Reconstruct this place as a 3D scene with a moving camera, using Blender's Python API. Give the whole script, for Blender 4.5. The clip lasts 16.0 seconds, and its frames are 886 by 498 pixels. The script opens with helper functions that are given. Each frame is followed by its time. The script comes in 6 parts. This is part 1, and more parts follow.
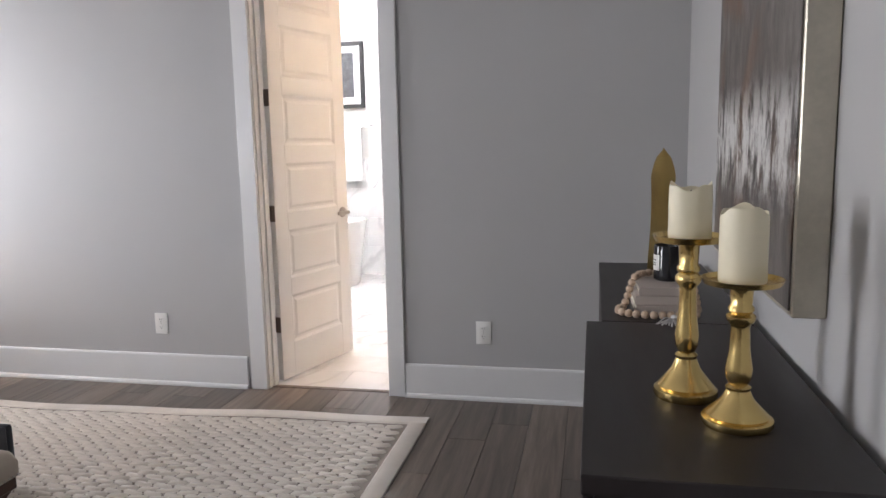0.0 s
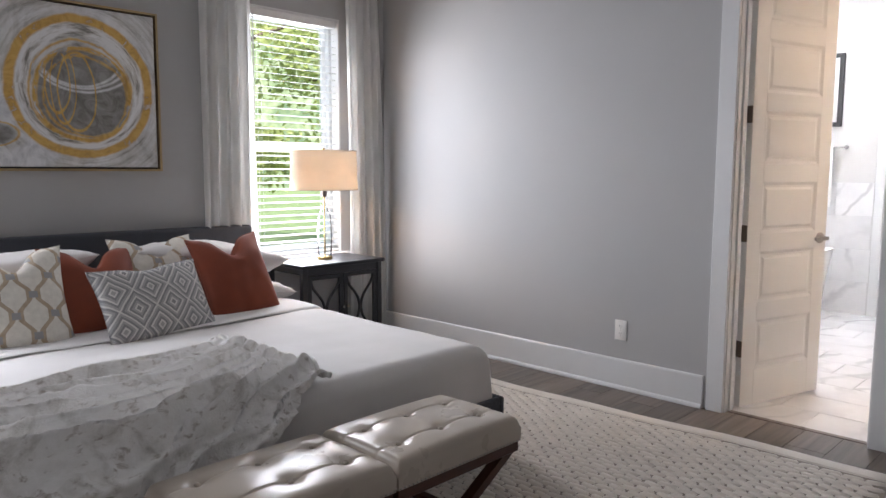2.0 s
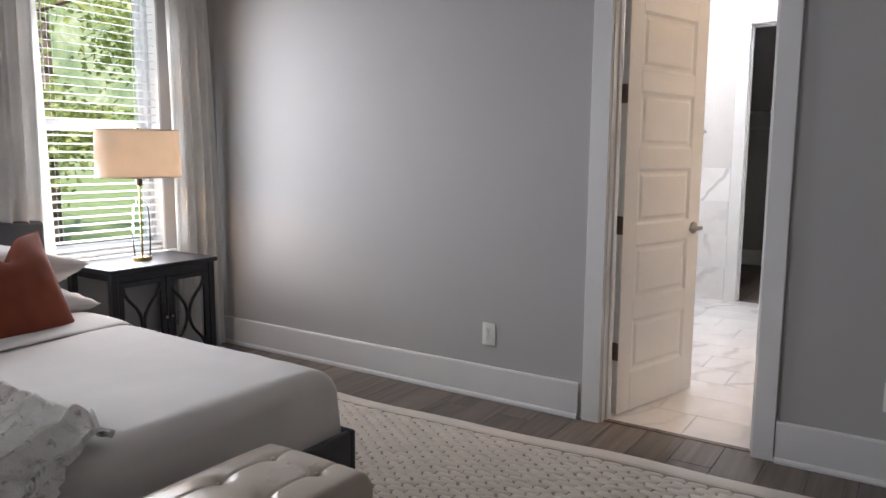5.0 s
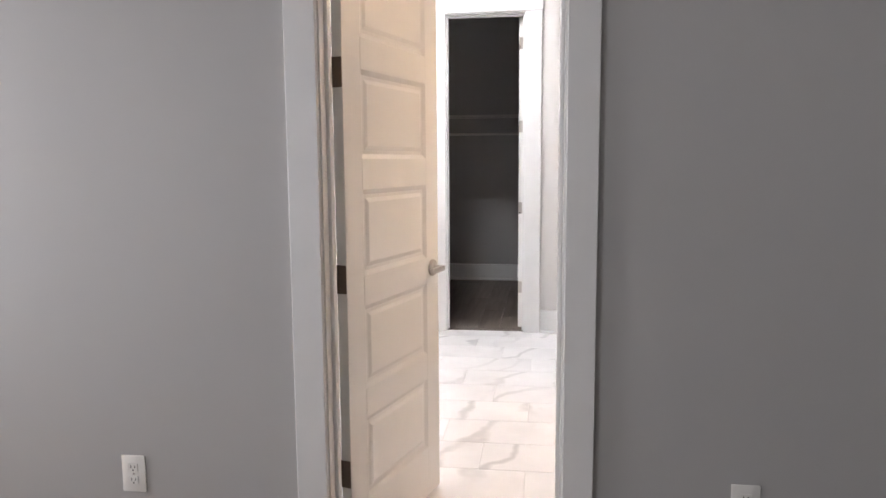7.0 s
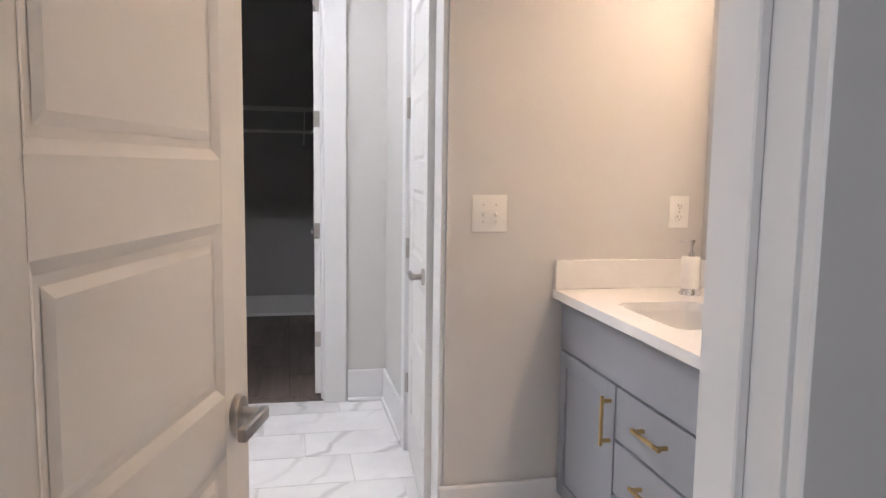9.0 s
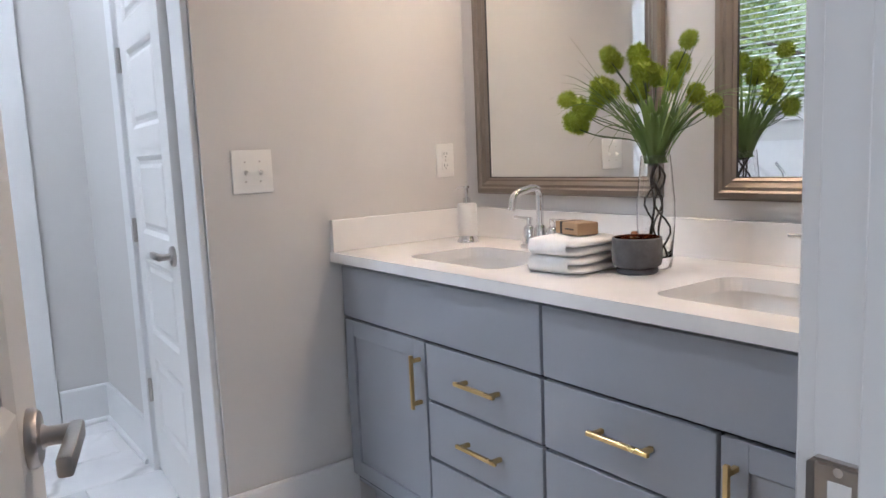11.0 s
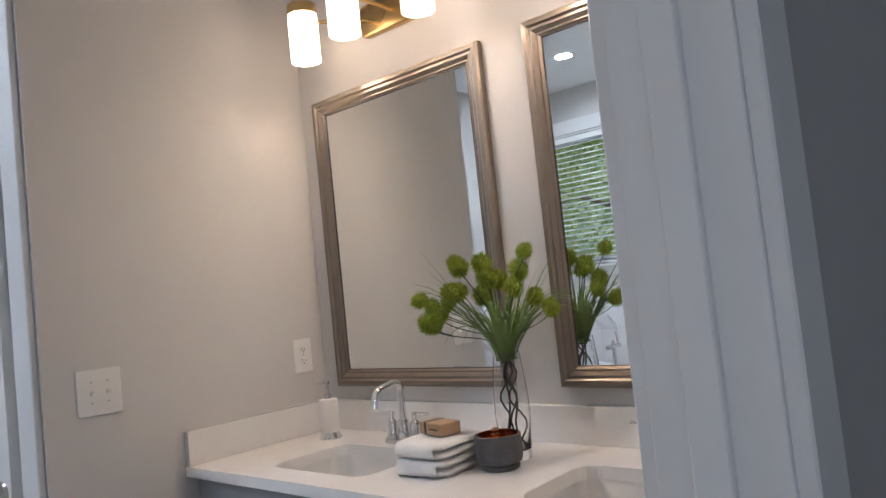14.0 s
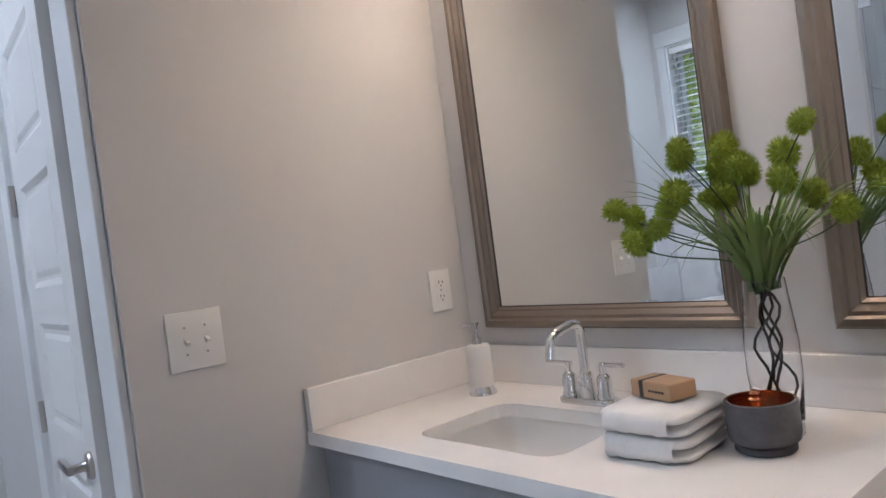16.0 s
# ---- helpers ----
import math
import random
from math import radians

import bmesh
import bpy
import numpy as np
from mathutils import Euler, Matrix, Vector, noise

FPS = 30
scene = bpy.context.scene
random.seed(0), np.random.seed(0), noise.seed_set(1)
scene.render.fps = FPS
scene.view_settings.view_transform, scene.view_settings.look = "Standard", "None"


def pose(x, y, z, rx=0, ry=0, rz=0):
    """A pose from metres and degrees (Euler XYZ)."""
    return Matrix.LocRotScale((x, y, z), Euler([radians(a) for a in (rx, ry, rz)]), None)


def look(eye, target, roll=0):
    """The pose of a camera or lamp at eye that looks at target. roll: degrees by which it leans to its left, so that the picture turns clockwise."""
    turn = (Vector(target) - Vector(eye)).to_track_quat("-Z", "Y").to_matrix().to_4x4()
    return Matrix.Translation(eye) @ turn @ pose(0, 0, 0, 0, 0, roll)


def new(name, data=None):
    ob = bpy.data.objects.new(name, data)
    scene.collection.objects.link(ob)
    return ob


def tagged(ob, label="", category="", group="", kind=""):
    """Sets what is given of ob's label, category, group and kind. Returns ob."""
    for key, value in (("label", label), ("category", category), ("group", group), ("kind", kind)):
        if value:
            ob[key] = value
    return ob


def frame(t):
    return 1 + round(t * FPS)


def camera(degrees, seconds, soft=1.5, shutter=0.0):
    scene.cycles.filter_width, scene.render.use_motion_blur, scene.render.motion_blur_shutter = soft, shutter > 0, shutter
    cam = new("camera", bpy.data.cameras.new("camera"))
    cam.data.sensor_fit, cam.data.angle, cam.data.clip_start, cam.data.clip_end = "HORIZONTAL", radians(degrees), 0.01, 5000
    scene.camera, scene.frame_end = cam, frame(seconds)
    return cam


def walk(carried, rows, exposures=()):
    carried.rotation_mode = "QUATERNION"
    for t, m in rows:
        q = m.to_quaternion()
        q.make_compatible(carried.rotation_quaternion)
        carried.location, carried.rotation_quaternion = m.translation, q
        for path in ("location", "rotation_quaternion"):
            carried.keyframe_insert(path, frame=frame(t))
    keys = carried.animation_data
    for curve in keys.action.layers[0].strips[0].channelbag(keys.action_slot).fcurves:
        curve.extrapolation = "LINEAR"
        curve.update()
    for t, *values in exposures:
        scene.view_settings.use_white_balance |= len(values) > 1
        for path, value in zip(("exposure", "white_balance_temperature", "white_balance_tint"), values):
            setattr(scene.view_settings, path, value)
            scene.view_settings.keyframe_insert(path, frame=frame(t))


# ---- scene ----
cam = camera(62.9, 16.0)
PATH = [
    (0, (1.763, -3.626, 1.333), (1.358, -1.688, 1.048), -1.2),
    (0.5, (1.683, -3.67, 1.342), (1.001, -1.809, 1.079), -1.0),
    (1, (1.65, -3.702, 1.342), (0.685, -1.967, 1.098), -0.8),
    (1.5, (1.603, -3.746, 1.308), (0.398, -2.165, 1.088), -0.2),
    (2, (1.573, -3.803, 1.304), (0.184, -2.381, 1.089), 0.2),
    (2.5, (1.555, -3.851, 1.295), (0.035, -2.569, 1.079), 0.4),
    (3, (1.527, -3.895, 1.293), (-0.063, -2.703, 1.063), 0.4),
    (3.5, (1.507, -3.896, 1.286), (-0.091, -2.719, 1.039), 0.4),
    (4, (1.471, -3.792, 1.28), (-0.061, -2.533, 1.021), 0.4),
    (4.5, (1.376, -3.568, 1.297), (0.014, -2.127, 1.037), 0.5),
    (5, (1.242, -3.308, 1.311), (0.148, -1.654, 1.052), 0.4),
    (5.2, (1.182, -3.192, 1.313), (0.223, -1.456, 1.059), 0.1),
    (7.3, (0.553, -1.826, 1.336), (0.346, 0.15, 1.103), -0.1),
    (7.5, (0.502, -1.666, 1.337), (0.338, 0.315, 1.113), 0.1),
    (8, (0.379, -1.266, 1.341), (0.351, 0.724, 1.138), 0.3),
    (8.5, (0.306, -0.877, 1.338), (0.513, 1.101, 1.131), 0.6),
    (9, (0.295, -0.505, 1.338), (0.716, 1.438, 1.117), 0.8),
    (9.5, (0.276, -0.205, 1.323), (0.969, 1.656, 1.08), -0.0),
    (10, (0.257, -0.055, 1.291), (1.195, 1.692, 1.033), -1.5),
    (10.2, (0.254, -0.056, 1.279), (1.257, 1.654, 1.015), -1.8),
    (12.3, (-0.112, -0.348, 1.132), (1.311, 1.049, 0.97), -2.6),
    (12.5, (-0.107, -0.336, 1.151), (1.356, 1.023, 1.03), -2.8),
    (13, (-0.073, -0.286, 1.263), (1.475, 0.981, 1.272), -4.2),
    (13.5, (-0.029, -0.248, 1.344), (1.536, 0.992, 1.461), -6.0),
    (14, (0.066, -0.192, 1.365), (1.581, 1.108, 1.483), -6.0),
    (14.5, (0.168, -0.139, 1.354), (1.631, 1.223, 1.435), -5.5),
    (15, (0.241, -0.067, 1.321), (1.665, 1.337, 1.36), -5.7),
    (15.5, (0.31, 0.139, 1.319), (1.699, 1.578, 1.322), -6.4),
    (16, (0.354, 0.372, 1.329), (1.679, 1.87, 1.307), -7.5),
]

EXPOSURES = [(0.0, 1.82, 6450, 17), (1.5, 1.42, 6350, 17), (3.0, 1.42, 6250, 16), (4.0, 1.45, 6450, 16), (5.2, 1.10, 6450, 17), (7.5, 1.56, 6700, 18), (8.5, 1.30, 6700, 18), (9.0, 1.02, 6450, 18), (9.6, 0.80, 5600, 13), (10.2, 0.74, 5450, 13), (12.4, 1.10, 6050, 15), (13.4, 0.28, 5750, 14), (14.5, 0.24, 5650, 13), (16.0, 0.30, 5450, 14)]
walk(cam, [(t, look(eye, target, roll)) for t, eye, target, roll in PATH], EXPOSURES)

# ---- light ----
def make_world():
    w = bpy.data.worlds.new("sky")
    scene.world = w
    w.use_nodes = True
    nt = w.node_tree
    nt.nodes.clear()
    sky = nt.nodes.new("ShaderNodeTexSky")
    sky.sky_type, sky.sun_disc = "NISHITA", False
    sky.sun_elevation, sky.sun_rotation = radians(52), radians(110)
    bg = nt.nodes.new("ShaderNodeBackground")
    bg.inputs[1].default_value = SKY
    out = nt.nodes.new("ShaderNodeOutputWorld")
    nt.links.new(sky.outputs[0], bg.inputs[0])
    nt.links.new(bg.outputs[0], out.inputs[0])


def lamp(name, kind, m, energy, color, size=0.1, size_y=0.1):
    d = bpy.data.lights.new(name, kind)
    d.energy, d.color = energy, color
    if kind == "AREA":
        d.shape, d.size, d.size_y = "RECTANGLE", size, size_y
    elif kind == "SUN":
        d.angle = radians(size)
    else:
        d.shadow_soft_size = size
    ob = new(name, d)
    ob.matrix_world = m
    return ob


SKY = 0.15
make_world()
lamp("sun", "SUN", look((6, -4, 9), (0, 0, 0)), 5.0, (1.0, 0.95, 0.86), 0.5)
DAY = (0.92, 0.96, 1.0)
# sky light that enters through the window openings: at the glass and past the blinds
for yc, zc, w, h, e in ((-0.825, 1.55, 0.64, 1.60, 13), (-3.880, 1.55, 0.52, 1.60, 20)):
    for dz in (-0.52, 0.0, 0.52):
        lamp("window_daylight", "AREA", look((-2.70, yc, zc + dz), (0, yc, zc + dz - 1.3)), e / 3, DAY, w, 0.46)
    lamp("window_skylight", "AREA", look((-2.884, yc, zc), (0, yc, zc)), 8.5, DAY, w, h)

# ---- materials ----
def nodes_of(name):
    m = bpy.data.materials.new(name)
    m.use_nodes = True
    nt = m.node_tree
    b = nt.nodes["Principled BSDF"]
    return m, nt, b


def coords(nt, scale=(1, 1, 1), rot=(0, 0, 0)):
    tc = nt.nodes.new("ShaderNodeTexCoord")
    mp = nt.nodes.new("ShaderNodeMapping")
    mp.inputs["Scale"].default_value, mp.inputs["Rotation"].default_value = scale, rot
    nt.links.new(tc.outputs["Object"], mp.inputs["Vector"])
    return mp.outputs[0]


def noise_of(nt, vec, scale, detail=4, rough=0.55, distort=0.0):
    n = nt.nodes.new("ShaderNodeTexNoise")
    n.inputs["Scale"].default_value, n.inputs["Detail"].default_value = scale, detail
    n.inputs["Roughness"].default_value, n.inputs["Distortion"].default_value = rough, distort
    nt.links.new(vec, n.inputs["Vector"])
    return n.outputs["Fac"]


def ramp(nt, fac, stops):
    r = nt.nodes.new("ShaderNodeValToRGB")
    while len(r.color_ramp.elements) < len(stops):
        r.color_ramp.elements.new(0.5)
    for e, (p, c) in zip(r.color_ramp.elements, stops):
        e.position, e.color = p, (*c, 1) if len(c) == 3 else c
    nt.links.new(fac, r.inputs[0])
    return r.outputs[0]


def mix(nt, kind, fac, a, b):
    n = nt.nodes.new("ShaderNodeMix")
    n.data_type, n.blend_type = "RGBA", kind
    for sock, v in ((0, fac), (6, a), (7, b)):
        if isinstance(v, (int, float)):
            n.inputs[sock].default_value = v
        elif isinstance(v, tuple):
            n.inputs[sock].default_value = (*v, 1)
        else:
            nt.links.new(v, n.inputs[sock])
    return n.outputs[2]


def bump(nt, b, height, strength, distance=0.002):
    n = nt.nodes.new("ShaderNodeBump")
    n.inputs["Strength"].default_value, n.inputs["Distance"].default_value = strength, distance
    nt.links.new(height, n.inputs["Height"])
    nt.links.new(n.outputs[0], b.inputs["Normal"])


def span(nt, fac, lo, hi):
    n = nt.nodes.new("ShaderNodeMapRange")
    n.inputs["To Min"].default_value, n.inputs["To Max"].default_value = lo, hi
    nt.links.new(fac, n.inputs["Value"])
    return n.outputs[0]


def shade(c, k):
    return tuple(min(1.0, v * k) for v in c)


def surf(name, base, rough=0.5, metal=0.0, var=0.08, scale=3.0, grain=80.0, relief=0.15, depth=0.001,
         stretch=(1, 1, 1), coat=0.0, sheen=0.0, gloss_var=0.08, spec=0.5):
    """A plain surface with soft stains, fine grain and relief."""
    m, nt, b = nodes_of(name)
    v = coords(nt, stretch)
    big, fine = noise_of(nt, v, scale), noise_of(nt, v, grain, 3)
    col = ramp(nt, big, [(0.3, shade(base, 1 - var)), (0.7, shade(base, 1 + var))])
    col = mix(nt, "MULTIPLY", 0.6, col, ramp(nt, fine, [(0.25, (1 - var,) * 3), (0.75, (1, 1, 1))]))
    nt.links.new(col, b.inputs["Base Color"])
    nt.links.new(span(nt, big, rough - gloss_var, rough + gloss_var), b.inputs["Roughness"])
    b.inputs["Metallic"].default_value = metal
    b.inputs["Specular IOR Level"].default_value = spec
    b.inputs["Coat Weight"].default_value = coat
    b.inputs["Sheen Weight"].default_value = sheen
    if relief:
        bump(nt, b, fine, relief, depth)
    return m


def glass_mat(name, rough=0.0, ior=1.45, color=(1, 1, 1)):
    m, nt, b = nodes_of(name)
    b.inputs["Transmission Weight"].default_value = 1.0
    b.inputs["Roughness"].default_value, b.inputs["IOR"].default_value = rough, ior
    b.inputs["Base Color"].default_value = (*color, 1)
    return m


def glow_mat(name, color, strength, base=(0.9, 0.88, 0.84)):
    m, nt, b = nodes_of(name)
    b.inputs["Base Color"].default_value = (*base, 1)
    b.inputs["Roughness"].default_value = 0.35
    b.inputs["Emission Color"].default_value = (*color, 1)
    b.inputs["Emission Strength"].default_value = strength
    return m


def thin_mat(name, base, pass_through, rough=0.8, weave=900.0):
    """Cloth or leaf that lets part of the light through."""
    m, nt, b = nodes_of(name)
    v = coords(nt)
    col = ramp(nt, noise_of(nt, v, 6), [(0.3, shade(base, 0.9)), (0.7, base)])
    nt.links.new(col, b.inputs["Base Color"])
    b.inputs["Roughness"].default_value = rough
    bump(nt, b, noise_of(nt, v, weave, 2), 0.2, 0.0005)
    t = nt.nodes.new("ShaderNodeBsdfTranslucent")
    nt.links.new(col, t.inputs[0])
    ms = nt.nodes.new("ShaderNodeMixShader")
    ms.inputs[0].default_value = pass_through
    nt.links.new(b.outputs[0], ms.inputs[1])
    nt.links.new(t.outputs[0], ms.inputs[2])
    nt.links.new(ms.outputs[0], nt.nodes["Material Output"].inputs[0])
    return m


def marble_mat(name, base=(0.80, 0.79, 0.78), vein=(0.56, 0.55, 0.55), rough=0.22, scale=1.1):
    m, nt, b = nodes_of(name)
    v = coords(nt, (1, 1, 1), (0.4, 0.3, 0.6))
    rnd = nt.nodes.new("ShaderNodeObjectInfo")
    add = nt.nodes.new("ShaderNodeVectorMath")
    add.operation = "SCALE"
    add.inputs[0].default_value = (7.0, 5.0, 9.0)
    nt.links.new(rnd.outputs["Random"], add.inputs["Scale"])
    off = nt.nodes.new("ShaderNodeVectorMath")
    nt.links.new(v, off.inputs[0])
    nt.links.new(add.outputs[0], off.inputs[1])
    v = off.outputs[0]
    w = nt.nodes.new("ShaderNodeTexWave")
    w.inputs["Scale"].default_value, w.inputs["Distortion"].default_value = scale, 9.0
    w.inputs["Detail"].default_value, w.inputs["Detail Scale"].default_value = 4, 1.2
    nt.links.new(v, w.inputs["Vector"])
    thin = ramp(nt, w.outputs["Fac"], [(0.0, vein), (0.035, shade(base, 0.82)), (0.12, base), (1.0, base)])
    cloud = ramp(nt, noise_of(nt, v, 2.2, 5), [(0.35, (0.86, 0.86, 0.87)), (0.65, (1, 1, 1))])
    breakup = ramp(nt, noise_of(nt, v, 1.1, 3), [(0.42, (0, 0, 0)), (0.6, (1, 1, 1))])
    col = mix(nt, "MIX", breakup, base, thin)
    nt.links.new(mix(nt, "MULTIPLY", 1.0, col, cloud), b.inputs["Base Color"])
    b.inputs["Roughness"].default_value = rough
    return m


def plank_mat(name, dark, light, rough=0.42):
    m, nt, b = nodes_of(name)
    rnd = nt.nodes.new("ShaderNodeObjectInfo")
    add = nt.nodes.new("ShaderNodeVectorMath")
    add.operation = "SCALE"
    add.inputs[0].default_value = (9.0, 31.0, 5.0)
    nt.links.new(rnd.outputs["Random"], add.inputs["Scale"])
    off = nt.nodes.new("ShaderNodeVectorMath")
    nt.links.new(coords(nt, (14, 0.9, 1)), off.inputs[0])
    nt.links.new(add.outputs[0], off.inputs[1])
    g = noise_of(nt, off.outputs[0], 1.6, 6, 0.6, 0.6)
    fine = noise_of(nt, off.outputs[0], 11, 4, 0.7)
    col = ramp(nt, g, [(0.28, dark), (0.72, light)])
    col = mix(nt, "MULTIPLY", 0.55, col, ramp(nt, fine, [(0.3, (0.62, 0.6, 0.58)), (0.65, (1, 1, 1))]))
    tone = ramp(nt, rnd.outputs["Random"], [(0.0, (0.72, 0.72, 0.72)), (1.0, (1.15, 1.12, 1.08))])
    nt.links.new(mix(nt, "MULTIPLY", 1.0, col, tone), b.inputs["Base Color"])
    nt.links.new(span(nt, fine, rough - 0.08, rough + 0.1), b.inputs["Roughness"])
    bump(nt, b, fine, 0.18, 0.0006)
    return m


PAINT = surf("grey_wall_paint", (0.44, 0.435, 0.43), 0.62, var=0.02, scale=1.5, grain=260, relief=0.12, depth=0.0006, gloss_var=0.03)
BATHPAINT = surf("bath_wall_paint", (0.60, 0.585, 0.565), 0.5, var=0.02, scale=1.5, grain=260, relief=0.12, depth=0.0006, gloss_var=0.03)
CEILPAINT = surf("ceiling_paint", (0.78, 0.78, 0.77), 0.9, var=0.02, scale=2, grain=200, relief=0.1)
TRIM = surf("white_trim_paint", (0.72, 0.72, 0.715), 0.32, var=0.02, scale=4, grain=90, relief=0.04, gloss_var=0.05)
DOORPAINT = surf("white_door_paint", (0.74, 0.73, 0.71), 0.38, var=0.02, scale=4, grain=160, relief=0.08, gloss_var=0.05)
PLANK = plank_mat("floor_wood", (0.115, 0.092, 0.077), (0.25, 0.205, 0.175))
SUBFLOOR = surf("floor_joint", (0.035, 0.03, 0.026), 0.8)
MARBLE = marble_mat("marble_tile")
GROUT = surf("tile_grout", (0.62, 0.61, 0.60), 0.9, var=0.05, grain=300)
CHROME = surf("polished_chrome", (0.80, 0.80, 0.81), 0.08, 1.0, var=0.02, relief=0, gloss_var=0.03)
NICKEL = surf("brushed_nickel", (0.48, 0.45, 0.42), 0.28, 1.0, var=0.05, grain=300, relief=0.05, gloss_var=0.06)
BRONZE = surf("dark_hinge_metal", (0.16, 0.13, 0.11), 0.38, 1.0, var=0.1, grain=200, relief=0.05)
BRASS = surf("brushed_brass", (0.62, 0.44, 0.19), 0.28, 1.0, var=0.06, grain=220, relief=0.08, gloss_var=0.08)
GOLD = surf("gold_metal", (0.72, 0.53, 0.22), 0.24, 1.0, var=0.14, scale=9, grain=60, relief=0.25, depth=0.001, gloss_var=0.1)
PLASTIC = surf("white_plastic", (0.78, 0.77, 0.74), 0.3, var=0.01, relief=0.0)
SLOT = surf("dark_slot", (0.03, 0.03, 0.03), 0.6, relief=0)
BLIND = surf("blind_slat_white", (0.80, 0.80, 0.78), 0.45, var=0.02, relief=0.05)
VINYL = surf("white_window_vinyl", (0.74, 0.76, 0.77), 0.4, var=0.02, relief=0.02)
PANE = glass_mat("window_glass", 0.0, 1.02)
CURTAIN = thin_mat("white_curtain_cloth", (0.90, 0.895, 0.875), 0.5)
MIRROR = surf("mirror_silver", (0.86, 0.88, 0.87), 0.0, 1.0, var=0.0, relief=0, gloss_var=0.0)
CABINET = surf("blue_grey_cabinet_paint", (0.30, 0.315, 0.345), 0.38, var=0.03, grain=140, relief=0.06, gloss_var=0.05)
CABGAP = surf("cabinet_shadow_gap", (0.05, 0.055, 0.06), 0.7, relief=0)
QUARTZ = surf("white_quartz", (0.80, 0.785, 0.765), 0.12, var=0.02, scale=12, grain=160, relief=0.0, gloss_var=0.03)
PORCELAIN = surf("white_porcelain", (0.82, 0.81, 0.79), 0.09, var=0.01, relief=0, gloss_var=0.02)
FRAMEWOOD = surf("silvered_brown_frame", (0.205, 0.172, 0.138), 0.32, 0.5, var=0.05, scale=14, grain=320, relief=0.06, depth=0.0005, gloss_var=0.04)
SHADEGLOW = glow_mat("lit_frosted_glass", (1.0, 0.72, 0.47), 5.5)
BULBGLOW = glow_mat("lit_bulb_end", (1.0, 0.74, 0.51), 125.0)
LEDGLOW = glow_mat("lit_ceiling_disc", (0.93, 0.97, 1.0), 400.0)
SHOWERFILL = glow_mat("added_shower_disc", (0.95, 0.97, 1.0), 90.0)
TOWEL = surf("white_terry", (0.80, 0.79, 0.77), 0.95, var=0.06, scale=30, grain=420, relief=0.9, depth=0.003, sheen=0.4)
SOAPW = surf("white_ceramic_bottle", (0.80, 0.78, 0.75), 0.35, var=0.02, grain=150, relief=0.2)
KRAFT = surf("brown_kraft_box", (0.42, 0.27, 0.15), 0.7, var=0.08, grain=200, relief=0.15)
BLACKBAND = surf("black_paper", (0.03, 0.028, 0.027), 0.6, relief=0.05)
SLATE = surf("dark_grey_concrete", (0.105, 0.105, 0.112), 0.7, var=0.28, scale=25, grain=120, relief=0.4)
COPPER = surf("polished_copper", (0.60, 0.27, 0.15), 0.18, 1.0, var=0.08, relief=0.05)


def thin_glass(name, ior):
    """Glass so thin that nothing bends behind it."""
    m, nt, b = nodes_of(name)
    clear, gloss, blend = nt.nodes.new("ShaderNodeBsdfTransparent"), nt.nodes.new("ShaderNodeBsdfGlossy"), nt.nodes.new("ShaderNodeMixShader")
    gloss.inputs["Roughness"].default_value = 0.02
    clear.inputs[0].default_value = (0.95, 0.97, 0.97, 1)
    f = nt.nodes.new("ShaderNodeFresnel")
    f.inputs[0].default_value = ior
    nt.links.new(f.outputs[0], blend.inputs[0])
    nt.links.new(clear.outputs[0], blend.inputs[1])
    nt.links.new(gloss.outputs[0], blend.inputs[2])
    nt.links.new(blend.outputs[0], nt.nodes["Material Output"].inputs[0])
    return m


LAMPGLASS = thin_glass("thin_lamp_glass", 1.12)
CLEAR = glass_mat("clear_glass", 0.0, 1.45)
SHOWERGLASS = thin_glass("shower_glass", 1.3)
STEM = surf("dark_green_stem", (0.055, 0.095, 0.03), 0.6, var=0.2, relief=0.1)
TWIG = surf("dark_brown_twig", (0.035, 0.024, 0.015), 0.55, var=0.25, relief=0.3)
BLADE = thin_mat("grass_blade", (0.13, 0.215, 0.05), 0.25, 0.45, 200)
PUFF = thin_mat("green_puff", (0.27, 0.35, 0.02), 0.2, 0.7, 200)
SHEET = surf("white_bed_linen", (0.67, 0.648, 0.632), 0.85, var=0.03, scale=5, grain=500, relief=0.25, depth=0.0006, sheen=0.2)
UPHOL = surf("charcoal_upholstery", (0.040, 0.043, 0.052), 0.85, var=0.12, scale=10, grain=500, relief=0.5, sheen=0.08)
RUST = surf("rust_velvet", (0.21, 0.042, 0.015), 0.8, var=0.12, scale=8, grain=350, relief=0.3, sheen=0.08)
LEATHER = surf("taupe_leather", (0.48, 0.415, 0.345), 0.28, var=0.03, scale=4, grain=240, relief=0.25, depth=0.0008, gloss_var=0.03)
MAHOG = surf("dark_red_brown_wood", (0.075, 0.024, 0.014), 0.35, var=0.25, scale=5, grain=60, relief=0.1, stretch=(1, 1, 4))
BLACKWOOD = surf("black_painted_wood", (0.020, 0.020, 0.024), 0.36, var=0.15, scale=5, grain=90, relief=0.08)
ESPRESSO = surf("espresso_wood", (0.017, 0.012, 0.012), 0.42, var=0.2, scale=4, grain=70, relief=0.08, stretch=(4, 0.6, 1))
LINEN = thin_mat("linen_lampshade", (0.68, 0.60, 0.50), 0.42, 0.9, 700)
RUGYARN = surf("cream_rug_yarn", (0.70, 0.635, 0.56), 0.95, var=0.07, scale=7, grain=300, relief=0.6, depth=0.002, sheen=0.3)
